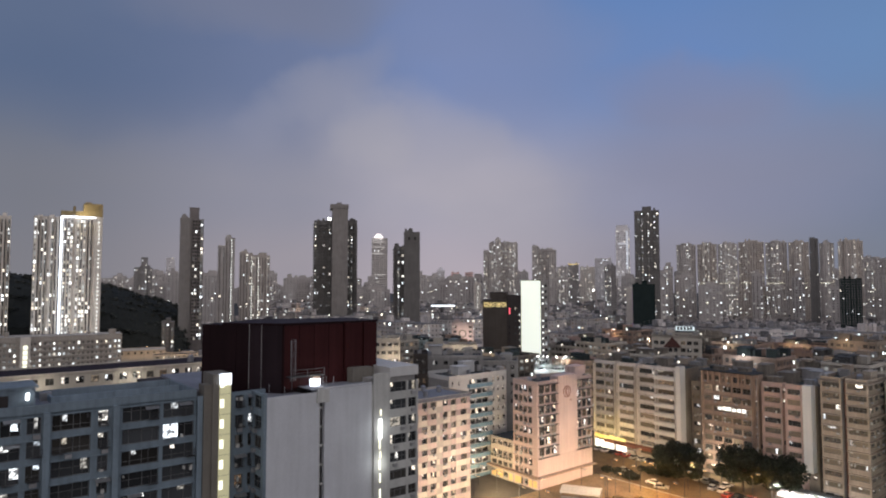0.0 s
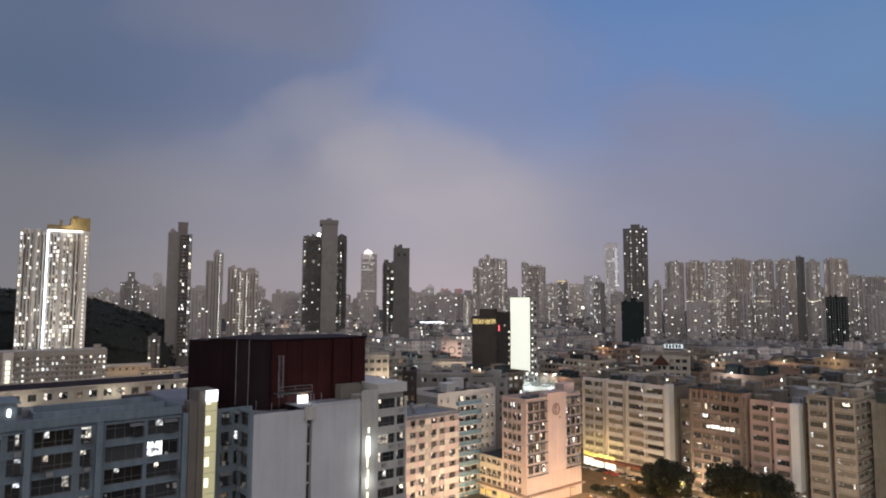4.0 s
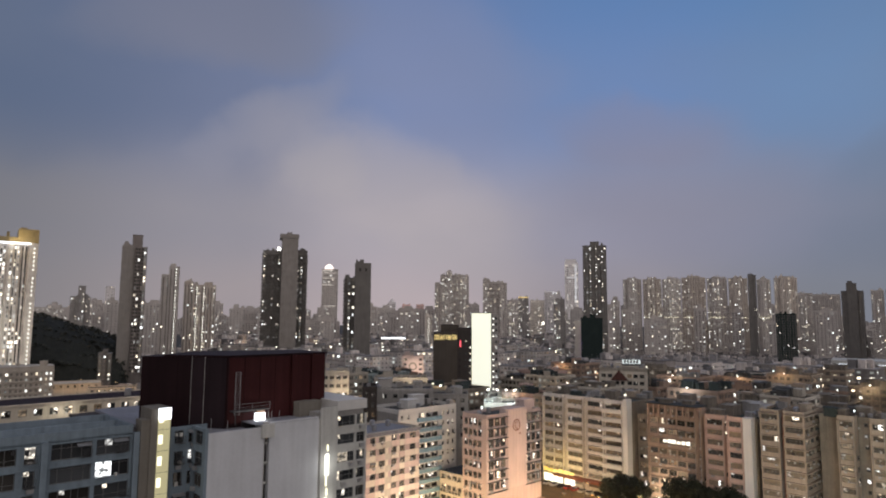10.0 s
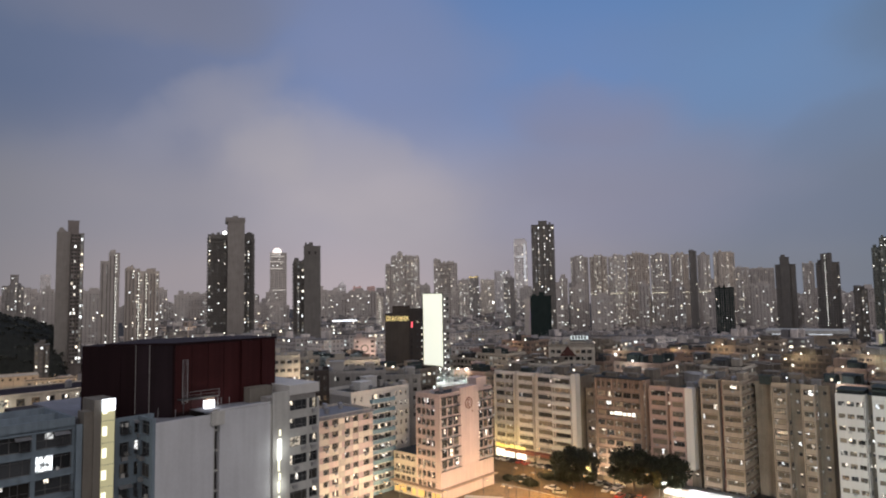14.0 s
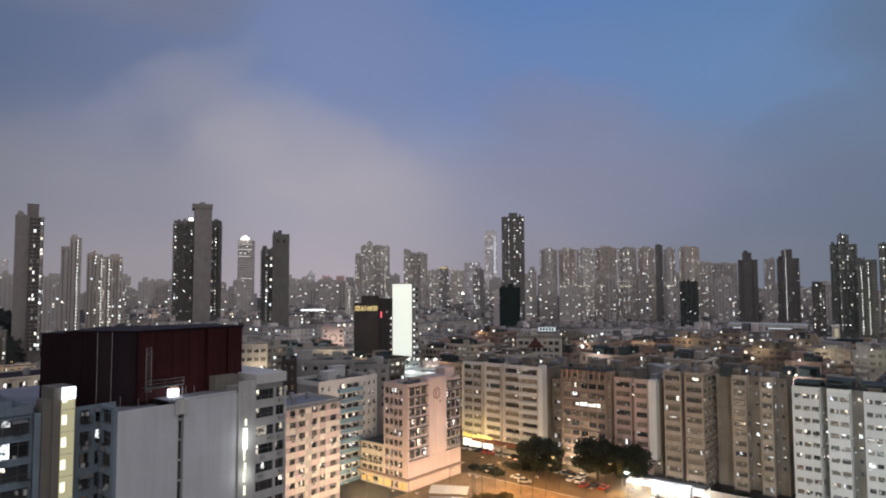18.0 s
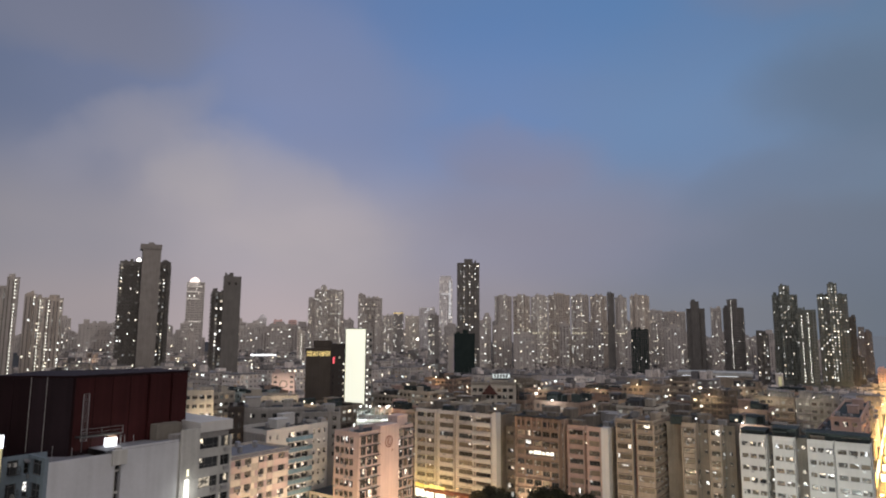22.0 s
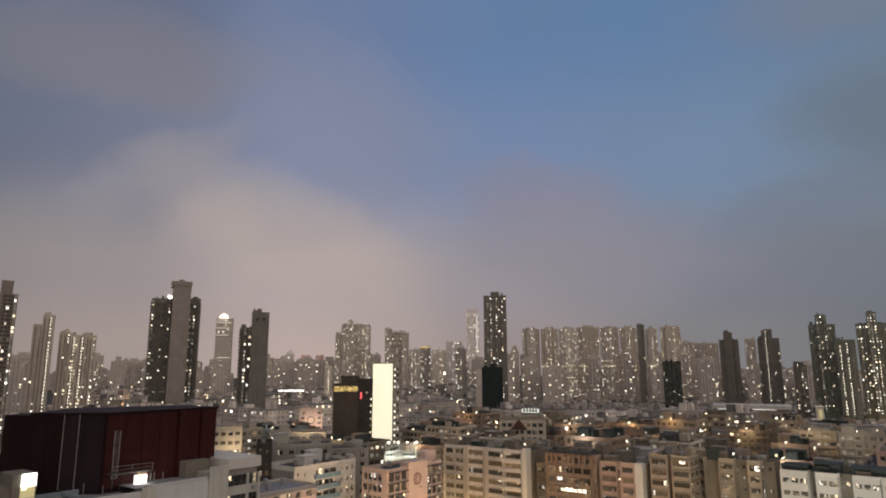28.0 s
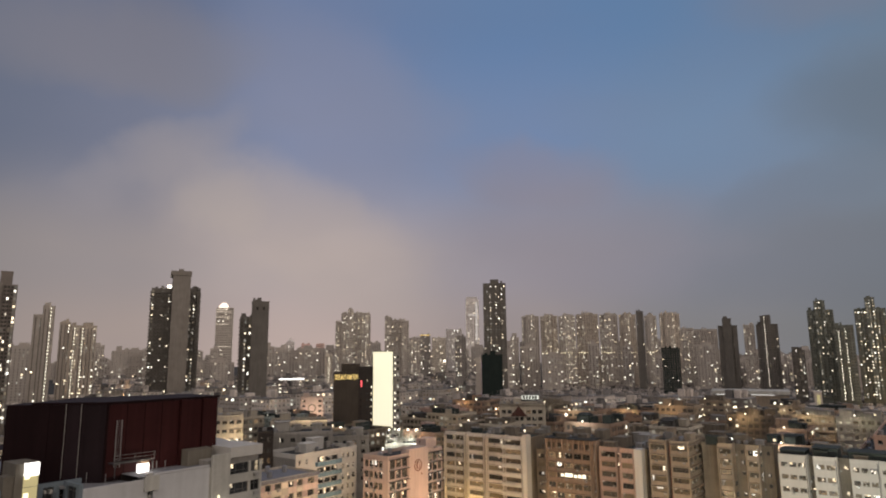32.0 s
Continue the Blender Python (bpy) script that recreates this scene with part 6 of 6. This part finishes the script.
# ---- buildings that stand out in the old town ----
def gable_building():
    rng = random.Random(61)
    w, top = 21.5, 36.5
    b = thing("apartment_building", polar(20.0, 310) @ pose(-w / 2, 0, 0), "cream building with a dark red triangular gable over tall windows", "apartment building")
    front = Face("front", w, 18)
    part("core", Shape().box(0, w, 0.45, 18, 0, top - 0.3), CONCRETE, b)
    facade(b, front, CREAM, 0, w, 0, 11, 3.2, [(1, 3), (3.8, 5.8), (7.4, 9.0), (9.6, 11.2), (12.6, 14.6), (15.2, 17.2), (18, 20)], 0.12, rng, 0.8, 2.5, 0.45, 0.1)
    part("parapet_wall", Shape().box(0, w, 0, 0.5, 35.2, top + 0.8), CREAM, b)
    tri = Shape()
    tri.v = [(x, y, z) for y in (-0.5, 0.3) for x, z in ((5.0, 31.6), (13.0, 31.6), (9.0, 36.4))]
    tri.f = [(0, 1, 2), (5, 4, 3), (0, 3, 4, 1), (1, 4, 5, 2), (2, 5, 3, 0)]
    part("gable", tri, GABLERED, b, "dark red triangular gable")
    roofing(b, w, 18, top - 0.3, rng, CREAM, None, 1.0, 1, 6)


gable_building()
slab_block(polar(28.9, 330) @ pose(-6, 0, 0), 12, 14, TERRACOTTA, 9, 3.2, {"front": evenly(0.5, 11.5, 4, 1.9)}, "orange terracotta block with bright balconies", 62, 0.4, acs=0.2, ledge=0.5, low=5)
slab_block(polar(0.7, 218) @ pose(-11, 0, 0), 22, 16, CONCRETE, 11, 3.2, {"front": evenly(0.5, 21.5, 6, 1.5)}, "bare grey concrete block with a cluttered roof", 63, 0.05, huts=2, acs=0.3, low=5)
slab_block(polar(-5.3, 252) @ pose(-6.5, 0, 0), 13, 14, CREAM, 12, 3.2, {"front": evenly(0.3, 12.7, 5, 1.7)}, "cream block glowing with warm balcony lights", 64, 0.55, acs=0.1, ledge=0.4, low=5)
slab_block(polar(0.7, 292) @ pose(-12, 0, 0), 24, 14, CREAM, 10, 3.2, {"front": evenly(0.3, 23.7, 9, 1.7)}, "cream block glowing with warm balcony lights", 65, 0.5, acs=0.1, ledge=0.4, low=5)
slab_block(polar(-2.0, 205) @ pose(-2.3, 0, 0), 4.6, 12, DARKWALL, 12, 3.1, {"front": [(1.0, 1.9), (2.9, 3.8)]}, "dark slim block with a few white windows", 66, 0.35, acs=0.0, clutter=1, huts=0, low=5)
slab_block(grid(-26, 245), 13.6, 55, PINK, 9, 3.0, {"front": evenly(0.5, 13, 4, 1.6), "right": evenly(1, 54, 16, 1.7)}, "long pink block along the bright main road", 67, 0.14, acs=0.1, low=3)
slab_block(grid(31, 330), 20, 30, CONCRETE, 6, 3.2, {"left": evenly(1, 29, 8, 1.6), "front": evenly(1, 19, 5, 1.6)}, "low grey block across the main road", 68, 0.2)

# fill lights added before four fronts, on made-up masts
for bearing, distance, z, watts in ((-5.3, 242, 30, 5000), (0.7, 282, 26, 6000), (28.9, 316, 24, 2500), (20.0, 290, 24, 2600)):
    street_lamp(polar(bearing, distance), z, "made-up lamp mast, a fill light for a block front", WARMBULB, watts, (1.0, 0.78, 0.5))


def emblem_building():
    b = slab_block(polar(1.75, 420) @ pose(-7, 0, 0), 14, 14, PALEPINK, 11, 3.1, {"front": [(1.0, 3.0), (11.0, 13.0)]}, "pale pink block with a round emblem under warm light", 72, 0.4, huts=1, clutter=3, acs=0.0, low=6)
    ring, n = Shape(), 28
    for i in range(n):
        a0, a1 = 2 * math.pi * i / n, 2 * math.pi * (i + 1) / n
        ring.quad(*[(7 + r * math.sin(a), -0.12, 28.2 + r * math.cos(a)) for r, a in ((2.6, a0), (2.6, a1), (1.8, a1), (1.8, a0))])
        ring.quad(*[(7 + 2.6 * math.sin(a), y, 28.2 + 2.6 * math.cos(a)) for a, y in ((a0, -0.12), (a0, 0), (a1, 0), (a1, -0.12))])
    part("round_emblem", ring, STAIRWALL, b, "dark round emblem")
    # another added fill light, for the emblem front
    street_lamp(polar(1.75, 408), 24, "made-up lamp mast, a fill light for a block front", WARMBULB, 4500, (1.0, 0.80, 0.62), polar(1.75, 1).translation + Vector((0, 0, 0.35)))


emblem_building()


def roof_sign():
    t = thing("roof_sign", polar(20.7, 358, 35.2), "white lit rooftop sign with dark unreadable marks", "sign")
    part("panel", Shape().box(-4.6, 4.6, 0, 0.3, 0.9, 3.0), steady_glow("sign_panel_glow", (0.92, 1.0, 0.96), 0.8), t)
    for i in range(5):
        part("mark", Shape().box(-3.9 + 1.6 * i, -2.8 + 1.6 * i, -0.06, -0.004, 1.2, 2.8), DARKMETAL, t)
    part("stand", Shape().box(-4.6, 4.6, 0.31, 0.5, 0, 3.2), DARKMETAL, t)


roof_sign()
slab_block(polar(20.7, 360) @ pose(-7, 0, 0), 14, 12, CONCRETE, 11, 3.2, {"front": evenly(0.5, 13.5, 4, 1.6)}, "grey block under a lit roof sign", 69, 0.1, low=5)


def court_roof():
    slab_block(polar(9.6, 240) @ pose(-6.5, 0, 0), 13, 13, CONCRETE, 9, 3.1, {"front": evenly(0.5, 12.5, 4, 1.5)}, "grey block with a floodlit fenced roof", 70, 0.1, clutter=2, huts=0)
    t = thing("roof_fence", polar(9.6, 240, 28.0), "tall floodlit wire fence on a roof", "fence")
    for i in range(11):
        part("post", Shape().prism(-6 + 1.2 * i, 0.4, 0, 5.4, 0.07, 0.07, 6), METAL, t)
    part("wire_net", lattice([v for i in range(17) for v in (-6.2 + 0.77 * i, -6.15 + 0.77 * i)], [v for i in range(8) for v in (0.4 + 0.7 * i, 0.45 + 0.7 * i)], 0.04), WHITE, t)
    for x in (-5, -1.6, 1.7, 5):
        part("floodlight", Shape().box(x - 0.3, x + 0.3, 0.1, 0.4, 5.4, 5.8), BULB, t)
    for x in (-4.5, 4.5):
        point_lamp(*(polar(9.6, 240) @ Vector((x, -2.5, 29.2))), 1300, (0.9, 1.0, 0.9), 0.2, Vector((-x * 0.1, 1.0, 0.7)))


court_roof()

slab_block(polar(5.0, 240) @ pose(-7, 0, 0), 14, 13, CONCRETE, 10, 3.1, {"front": evenly(0.5, 13.5, 4, 1.4)}, "plain grey concrete block behind the blue balconies", 71, 0.12, clutter=4, huts=2, low=5)


def podium_hall():
    b = thing("market_hall", polar(38.3, 560) @ pose(-27, 0, 0), "long pale podium hall with strip lights under its roof edge", "market hall")
    part("body", Shape().box(0, 54, 0, 30, 0, 27), BEIGE, b)
    part("roof", Shape().box(-1, 55, -1.2, 31, 28.2, 30.6), OFFWHITE, b)
    part("upper_wall", Shape().box(0.5, 53.5, 0.5, 29, 27, 28.2), CONCRETE, b)
    part("strip_light", Shape().box(3, 24, -0.6, -0.2, 27.6, 27.95).box(28, 44, -0.6, -0.2, 27.6, 27.95), PODIUMLIGHT, b)
    for i in range(16):
        part("pier", Shape().box(1.2 + 3.35 * i, 1.9 + 3.35 * i, -0.5, -0.004, 0, 26.9), BEIGE, b)


podium_hall()


# ---- the car park ----
def wedge(points, y0, y1):
    s = Shape()
    n = len(points)
    s.v = [(x, y0, z) for x, z in points] + [(x, y1, z) for x, z in points]
    s.f = [(a, (a + 1) % n, n + (a + 1) % n, n + a) for a in range(n)] + [tuple(range(n - 1, -1, -1)), tuple(range(n, 2 * n))]
    return s


PAINTS = [surface("car_paint_silver", (0.45, 0.46, 0.47), rough=0.3, metal=0.5, stain=0.08), surface("car_paint_white", (0.7, 0.7, 0.7), rough=0.3, stain=0.08), surface("car_paint_black", (0.03, 0.03, 0.035), rough=0.25, stain=0.08), surface("car_paint_red", (0.35, 0.04, 0.03), rough=0.3, stain=0.08)]
RUBBER = surface("tyre_rubber", (0.03, 0.03, 0.03), rough=0.9)
TAIL = steady_glow("tail_lamp", (1.0, 0.08, 0.04), 3.0)


def car(m, paint, label, lights=False, rims=True):
    t = thing("car", m, label, "car", "cars")
    part("body", wedge([(-2.1, 0.35), (2.1, 0.35), (2.15, 0.75), (1.2, 0.92), (-1.7, 0.95), (-2.15, 0.85)], -0.85, 0.85), paint, t)
    part("cabin", wedge([(-1.6, 0.954), (1.0, 0.924), (0.35, 1.42), (-1.05, 1.45)], -0.74, 0.74), GLASS, t)
    part("roof", wedge([(-1.05, 1.454), (0.35, 1.424), (0.3, 1.49), (-1.0, 1.5)], -0.72, 0.72), paint, t)
    for x in (-1.3, 1.3):
        for y in (-0.78, 0.78):
            wheel = part("wheel", Shape().prism(0, 0, -0.1, 0.1, 0.32, 0.32, 14), RUBBER, t, m=pose(x, y, 0.32, 90))
            if rims:
                part("rim", Shape().prism(0, 0, -0.105, 0.105, 0.18, 0.18, 10), METAL, wheel)
    for y in (-0.6, 0.6):
        part("headlight", Shape().box(2.1, 2.17, y - 0.22, y + 0.22, 0.55, 0.8), BULB if lights else METAL, t)
        part("tail_light", Shape().box(-2.17, -2.1, y - 0.14, y + 0.14, 0.65, 0.8), TAIL if lights else BRICKRED, t)
    return t


def cars():
    rng = random.Random(81)
    kinds = [car(grid(-147, 192, 0.12, 90), PAINTS[0], "parked silver car in the lit car park"), car(grid(-144, 192, 0.12, 90), PAINTS[1], "parked white car in the lit car park"), car(grid(-141, 192, 0.12, 90), PAINTS[2], "parked black car in the lit car park"), car(grid(-138, 192, 0.12, 90), PAINTS[3], "parked red car in the lit car park")]
    for i in range(9):
        copy_thing(kinds[rng.randrange(4)], grid(-135 + 2.9 * i + rng.uniform(-0.2, 0.2), 192 + rng.uniform(-0.4, 0.4), 0.12, 90 + rng.uniform(-4, 4)))
    for k, c, a in ((-118, 187, 20), (-113, 186, 12), (-101, 186, 8), (-98, 181, 95), (-95, 181, 92), (-92, 178, 88), (-125, 176, 5), (-112, 172, 184), (-105, 186, 80), (-102.2, 185.6, 84), (-96.5, 186, 78), (-89.4, 179, 86), (-86.4, 179.6, 92), (-108, 170, 30)):
        copy_thing(kinds[rng.randrange(4)], grid(k, c, 0.12, a))
    going = car(grid(-6, 230, 0.02, -90), PAINTS[1], "white car on the bright main road with lamps on", True, False)
    away = car(grid(12, 236, 0.02, 90), PAINTS[2], "dark car on the bright main road with lamps on", True, False)
    for i in range(18):
        lane = (-7, -3.5, 0)[i % 3]
        copy_thing(going, grid(lane, 246 + 30 * i + rng.uniform(-8, 8), 0.02, -90))
    for i in range(8):
        copy_thing(away, grid(rng.choice((10, 13.5, 17)), 250 + 44 * i + rng.uniform(-9, 9), 0.02, 90))


def buses():
    glow = steady_glow("bus_window_light", (1.0, 0.9, 0.7), 1.6)
    for k, c, turn, n in ((4, 262, 90, 0), (8, 330, 90, 1), (3, 372, 90, 2), (16, 300, -90, 0), (5, 440, 90, 1), (-67.5, 183.4, 0, 2)):
        t = thing("bus", grid(k, c, 0.02 if k > -20 else 0.12, turn), "lit double-deck bus on the bright main road" if k > -20 else "double-deck bus standing beside the bright shelter", "bus", "buses")
        part("body", Shape().box(-5.5, 5.5, -1.25, 1.25, 0.4, 4.4), PAINTS[(3, 1, 0)[n]], t)
        for z in (1.5, 3.1):
            part("window_band", Shape().box(-5.2, 5.2, -1.28, -1.254, z, z + 0.8).box(-5.2, 5.2, 1.254, 1.28, z, z + 0.8), glow, t)
        part("rear_window", Shape().box(-5.53, -5.504, -1.0, 1.0, 3.0, 3.9), glow, t)
        for x in (-3.4, 3.6):
            for y in (-1.1, 1.1):
                part("wheel", Shape().prism(0, 0, -0.15, 0.15, 0.5, 0.5, 14), RUBBER, t, m=pose(x, y, 0.5, 90))


cars()
buses()


def shelter():
    t = thing("bus_shelter", grid(-84, 186, 0.12), "long bright shelter with white tube lights under its roof", "shelter")
    part("roof", Shape().box(0, 25, 0, 4.5, 3.3, 3.55), ROOFGREY, t)
    part("fascia", Shape().box(0, 25, -0.12, -0.004, 3.2, 3.7), METAL, t)
    for i in range(8):
        part("post", Shape().prism(0.4 + 3.45 * i, 0.4, 0, 3.3, 0.08, 0.08, 8), METAL, t)
        part("tube_light", Shape().box(0.2 + 3.1 * i, 2.8 + 3.1 * i, 1.8, 2.1, 3.18, 3.28), CROWNWHITE, t)
    part("back_wall", Shape().box(0, 25, 4.3, 4.5, 0, 3.3), WHITE, t)
    part("poster", Shape().box(15, 21, -0.3, -0.14, 0.8, 2.6), DARKMETAL, t, "dark poster panel")
    for k in (-80, -71, -62):
        point_lamp(*(grid(k, 181, 6).translation), 9000, (1.0, 0.96, 0.88), 0.4, Vector((0, 0, -1)))
    for k in (-80, -72, -64):
        point_lamp(*(grid(k, 187.5, 2.9).translation), 2600, (1.0, 0.95, 0.85), 0.5, Vector((0, 0, -1)))
    w = thing("boundary_wall", grid(-58, 187, 0.1), "mottled green-beige boundary wall beside the road", "wall")
    part("wall_body", Shape().box(0, 20, 0, 0.3, 0, 3.2), BEIGE, w)
    part("coping", Shape().box(-0.1, 20.1, -0.08, 0.38, 3.204, 3.36), CONCRETE, w)
    for i in range(8):
        part("pier", Shape().box(2.6 * i, 2.6 * i + 0.4, -0.12, -0.004, 0, 3.2), CONCRETE, w)
    a = thing("shop_awning", grid(-146, 193.6, 0), "long dark red awning over lit shops", "awning")
    part("cover", wedge([(0, 3.6), (26, 3.6), (26, 3.9), (0, 3.9)], 0, 3.2), BRICKRED, a)
    part("valance", Shape().box(0, 26, -0.1, -0.004, 3.1, 3.9), BRICKRED, a)
    rng = random.Random(84)
    glow = [steady_glow("yellow_shop_glow", (1.0, 0.74, 0.22), 0.6), steady_glow("white_shop_glow", (1.0, 0.95, 0.78), 2.4), steady_glow("lime_shop_glow", (1.0, 0.86, 0.32), 0.7)]
    for i in range(6):
        s = thing("shopfront", grid(-152.3 + 2.3 * i, 196.3, 0), "bright yellow lit shopfront with a sign at street level", "shopfront", "shopfronts in the row")
        part("pier", Shape().box(0, 0.25, 0, 0.6, 0, 6.4), CONCRETE, s)
        part("glazing", Shape().box(0.35, 2.1, 0.1, 0.3, 0.3, rng.uniform(2.3, 3.1)), glow[1], s)
        h = rng.uniform(4.1, 5.2)
        part("sign", Shape().box(0.3, 2.2, -rng.uniform(0.2, 0.9), -0.05, 3.7, h), glow[rng.choice((0, 0, 2))], s)
        part("lintel", Shape().box(0.26, 2.2, 0.05, 0.5, 3.2, 3.6), DARKMETAL, s)
    for k in (-150, -145, -140):
        point_lamp(*(grid(k, 191, 5).translation), 1000, (1.0, 0.70, 0.20), 0.4, Vector((ALONG.x, ALONG.y, 0.45)))


shelter()


def bush(m, size, label, seed):
    rng = random.Random(seed)
    t = thing("bush", m, label, "bush", "bushes")
    crown = [(rng.uniform(-size, size), rng.uniform(-size * 0.5, size * 0.5), rng.uniform(0.8, 1.6), size * 0.6, 1.0) for i in range(5)]
    part("stems", Shape().prism(0, 0, 0, 1.2, 0.12, 0.06, 6), BARK, t)
    part("leaves", leaf_cloud(rng, crown, 900, 0.3), LEAF, t)


for n, (k, c, size) in enumerate(((-119, 180, 2.4), (-116, 181, 2.0), (-113, 182, 2.2), (-126, 172, 3.0), (-120, 171, 2.6), (-74, 193, 2.5), (-68, 193.5, 2.2), (-62, 193, 2.4), (-56, 193.5, 2.2), (-50, 193, 2.6), (-44, 193, 2.2))):
    bush(grid(k, c, 0.12), size, "low dark bush in the planting strip", 900 + n)
for n, (k, c) in enumerate(((10, 372), (11, 405), (10, 440), (22, 318), (22, 352), (12, 640), (12, 690))):
    tree(grid(k, c), 12, 7, "dark roadside tree along the main road", 950 + n, 2500)
tree(grid(9.5, 500), 18, 11.5, "large dark tree rising from the middle of the main road", 958, 5000)


def stall(m, w, d, label):
    """A low stall under a ridged tarpaulin."""
    t = thing("market_stall", m, label, "stall", "stalls by the corner building")
    cover = Shape()
    cover.quad((0, 0, 2.5), (w, 0, 2.5), (w, d / 2, 3.3), (0, d / 2, 3.3)).quad((0, d / 2, 3.3), (w, d / 2, 3.3), (w, d, 2.5), (0, d, 2.5))
    cover.box(0, w, -0.06, -0.004, 2.1, 2.5)
    part("cover", cover, TARP, t, "white tarpaulin cover")
    for x in (0.2, w - 0.3):
        for y in (0.2, d - 0.3):
            part("post", Shape().prism(x, y, 0, 2.5, 0.05, 0.05, 6), METAL, t)
    part("tube_light", Shape().box(w * 0.2, w * 0.8, d * 0.4, d * 0.5, 2.2, 2.3), CROWNWHITE, t)
    part("counter", Shape().box(0.3, w - 0.3, 0.4, 1.2, 0, 0.9), CONCRETE, t)


for k, c, turn, w, d in ((-120.5, 139.5, 30, 11, 6.5), (-110, 136, 24, 5.5, 4.5)):
    stall(grid(k, c, 0.07, turn), w, d, "market stall under a white tarpaulin in orange light")


# ---- signs along the main road ----
# made-up signs and shopfronts, their glow added to brighten the road
def road_signs():
    rng = random.Random(83)
    shades = [steady_glow("amber_sign", (1.0, 0.62, 0.16), 2.6), steady_glow("pale_sign", (1.0, 0.92, 0.7), 2.6), steady_glow("orange_sign", (1.0, 0.42, 0.08), 2.2)]
    for i in range(18):
        t = thing("street_sign", grid(-10.8, 305 + 22 * i), "made-up glowing shop sign hung out over the main road", "sign", "shop signs")
        part("post", Shape().prism(0, 0.12, 0, 7.8, 0.12, 0.1, 8), DARKMETAL, t)
        part("bracket", Shape().box(-0.1, 4.2, 0.05, 0.2, 7.6, 7.75), DARKMETAL, t)
        part("face", Shape().box(0.8, 4.0, 0, 0.25, 5.2, 7.4), shades[rng.randrange(3)], t)
    for i in range(12):
        t = thing("shopfront", grid(-12.3, 300 + 34 * i), "made-up row of bright shopfronts along the main road", "shopfront", "shopfronts")
        part("plinth", Shape().box(0, 0.3, 0, 26, 0, 0.4), CONCRETE, t)
        part("glazing", Shape().box(0, 0.3, 0, 26, 0.404, 4.2), shades[i % 2], t)


road_signs()


# ---- lamp by the hill ----
for bearing, distance, watts in ((-25.0, 430, 5000), (-22.6, 402, 4500)):
    street_lamp(polar(bearing, distance), 23, "tall orange lamp at the foot of the hill", WARMBULB, watts, (1.0, 0.58, 0.22), polar(bearing, 1).translation + Vector((0, 0, -0.35)))
for bearing, distance in ((-13.4, 720), (-12.2, 690)):
    street_lamp(polar(bearing, distance), 26, "tall sodium mast lamp among far blocks", WARMBULB, 32000, (1.0, 0.58, 0.26))
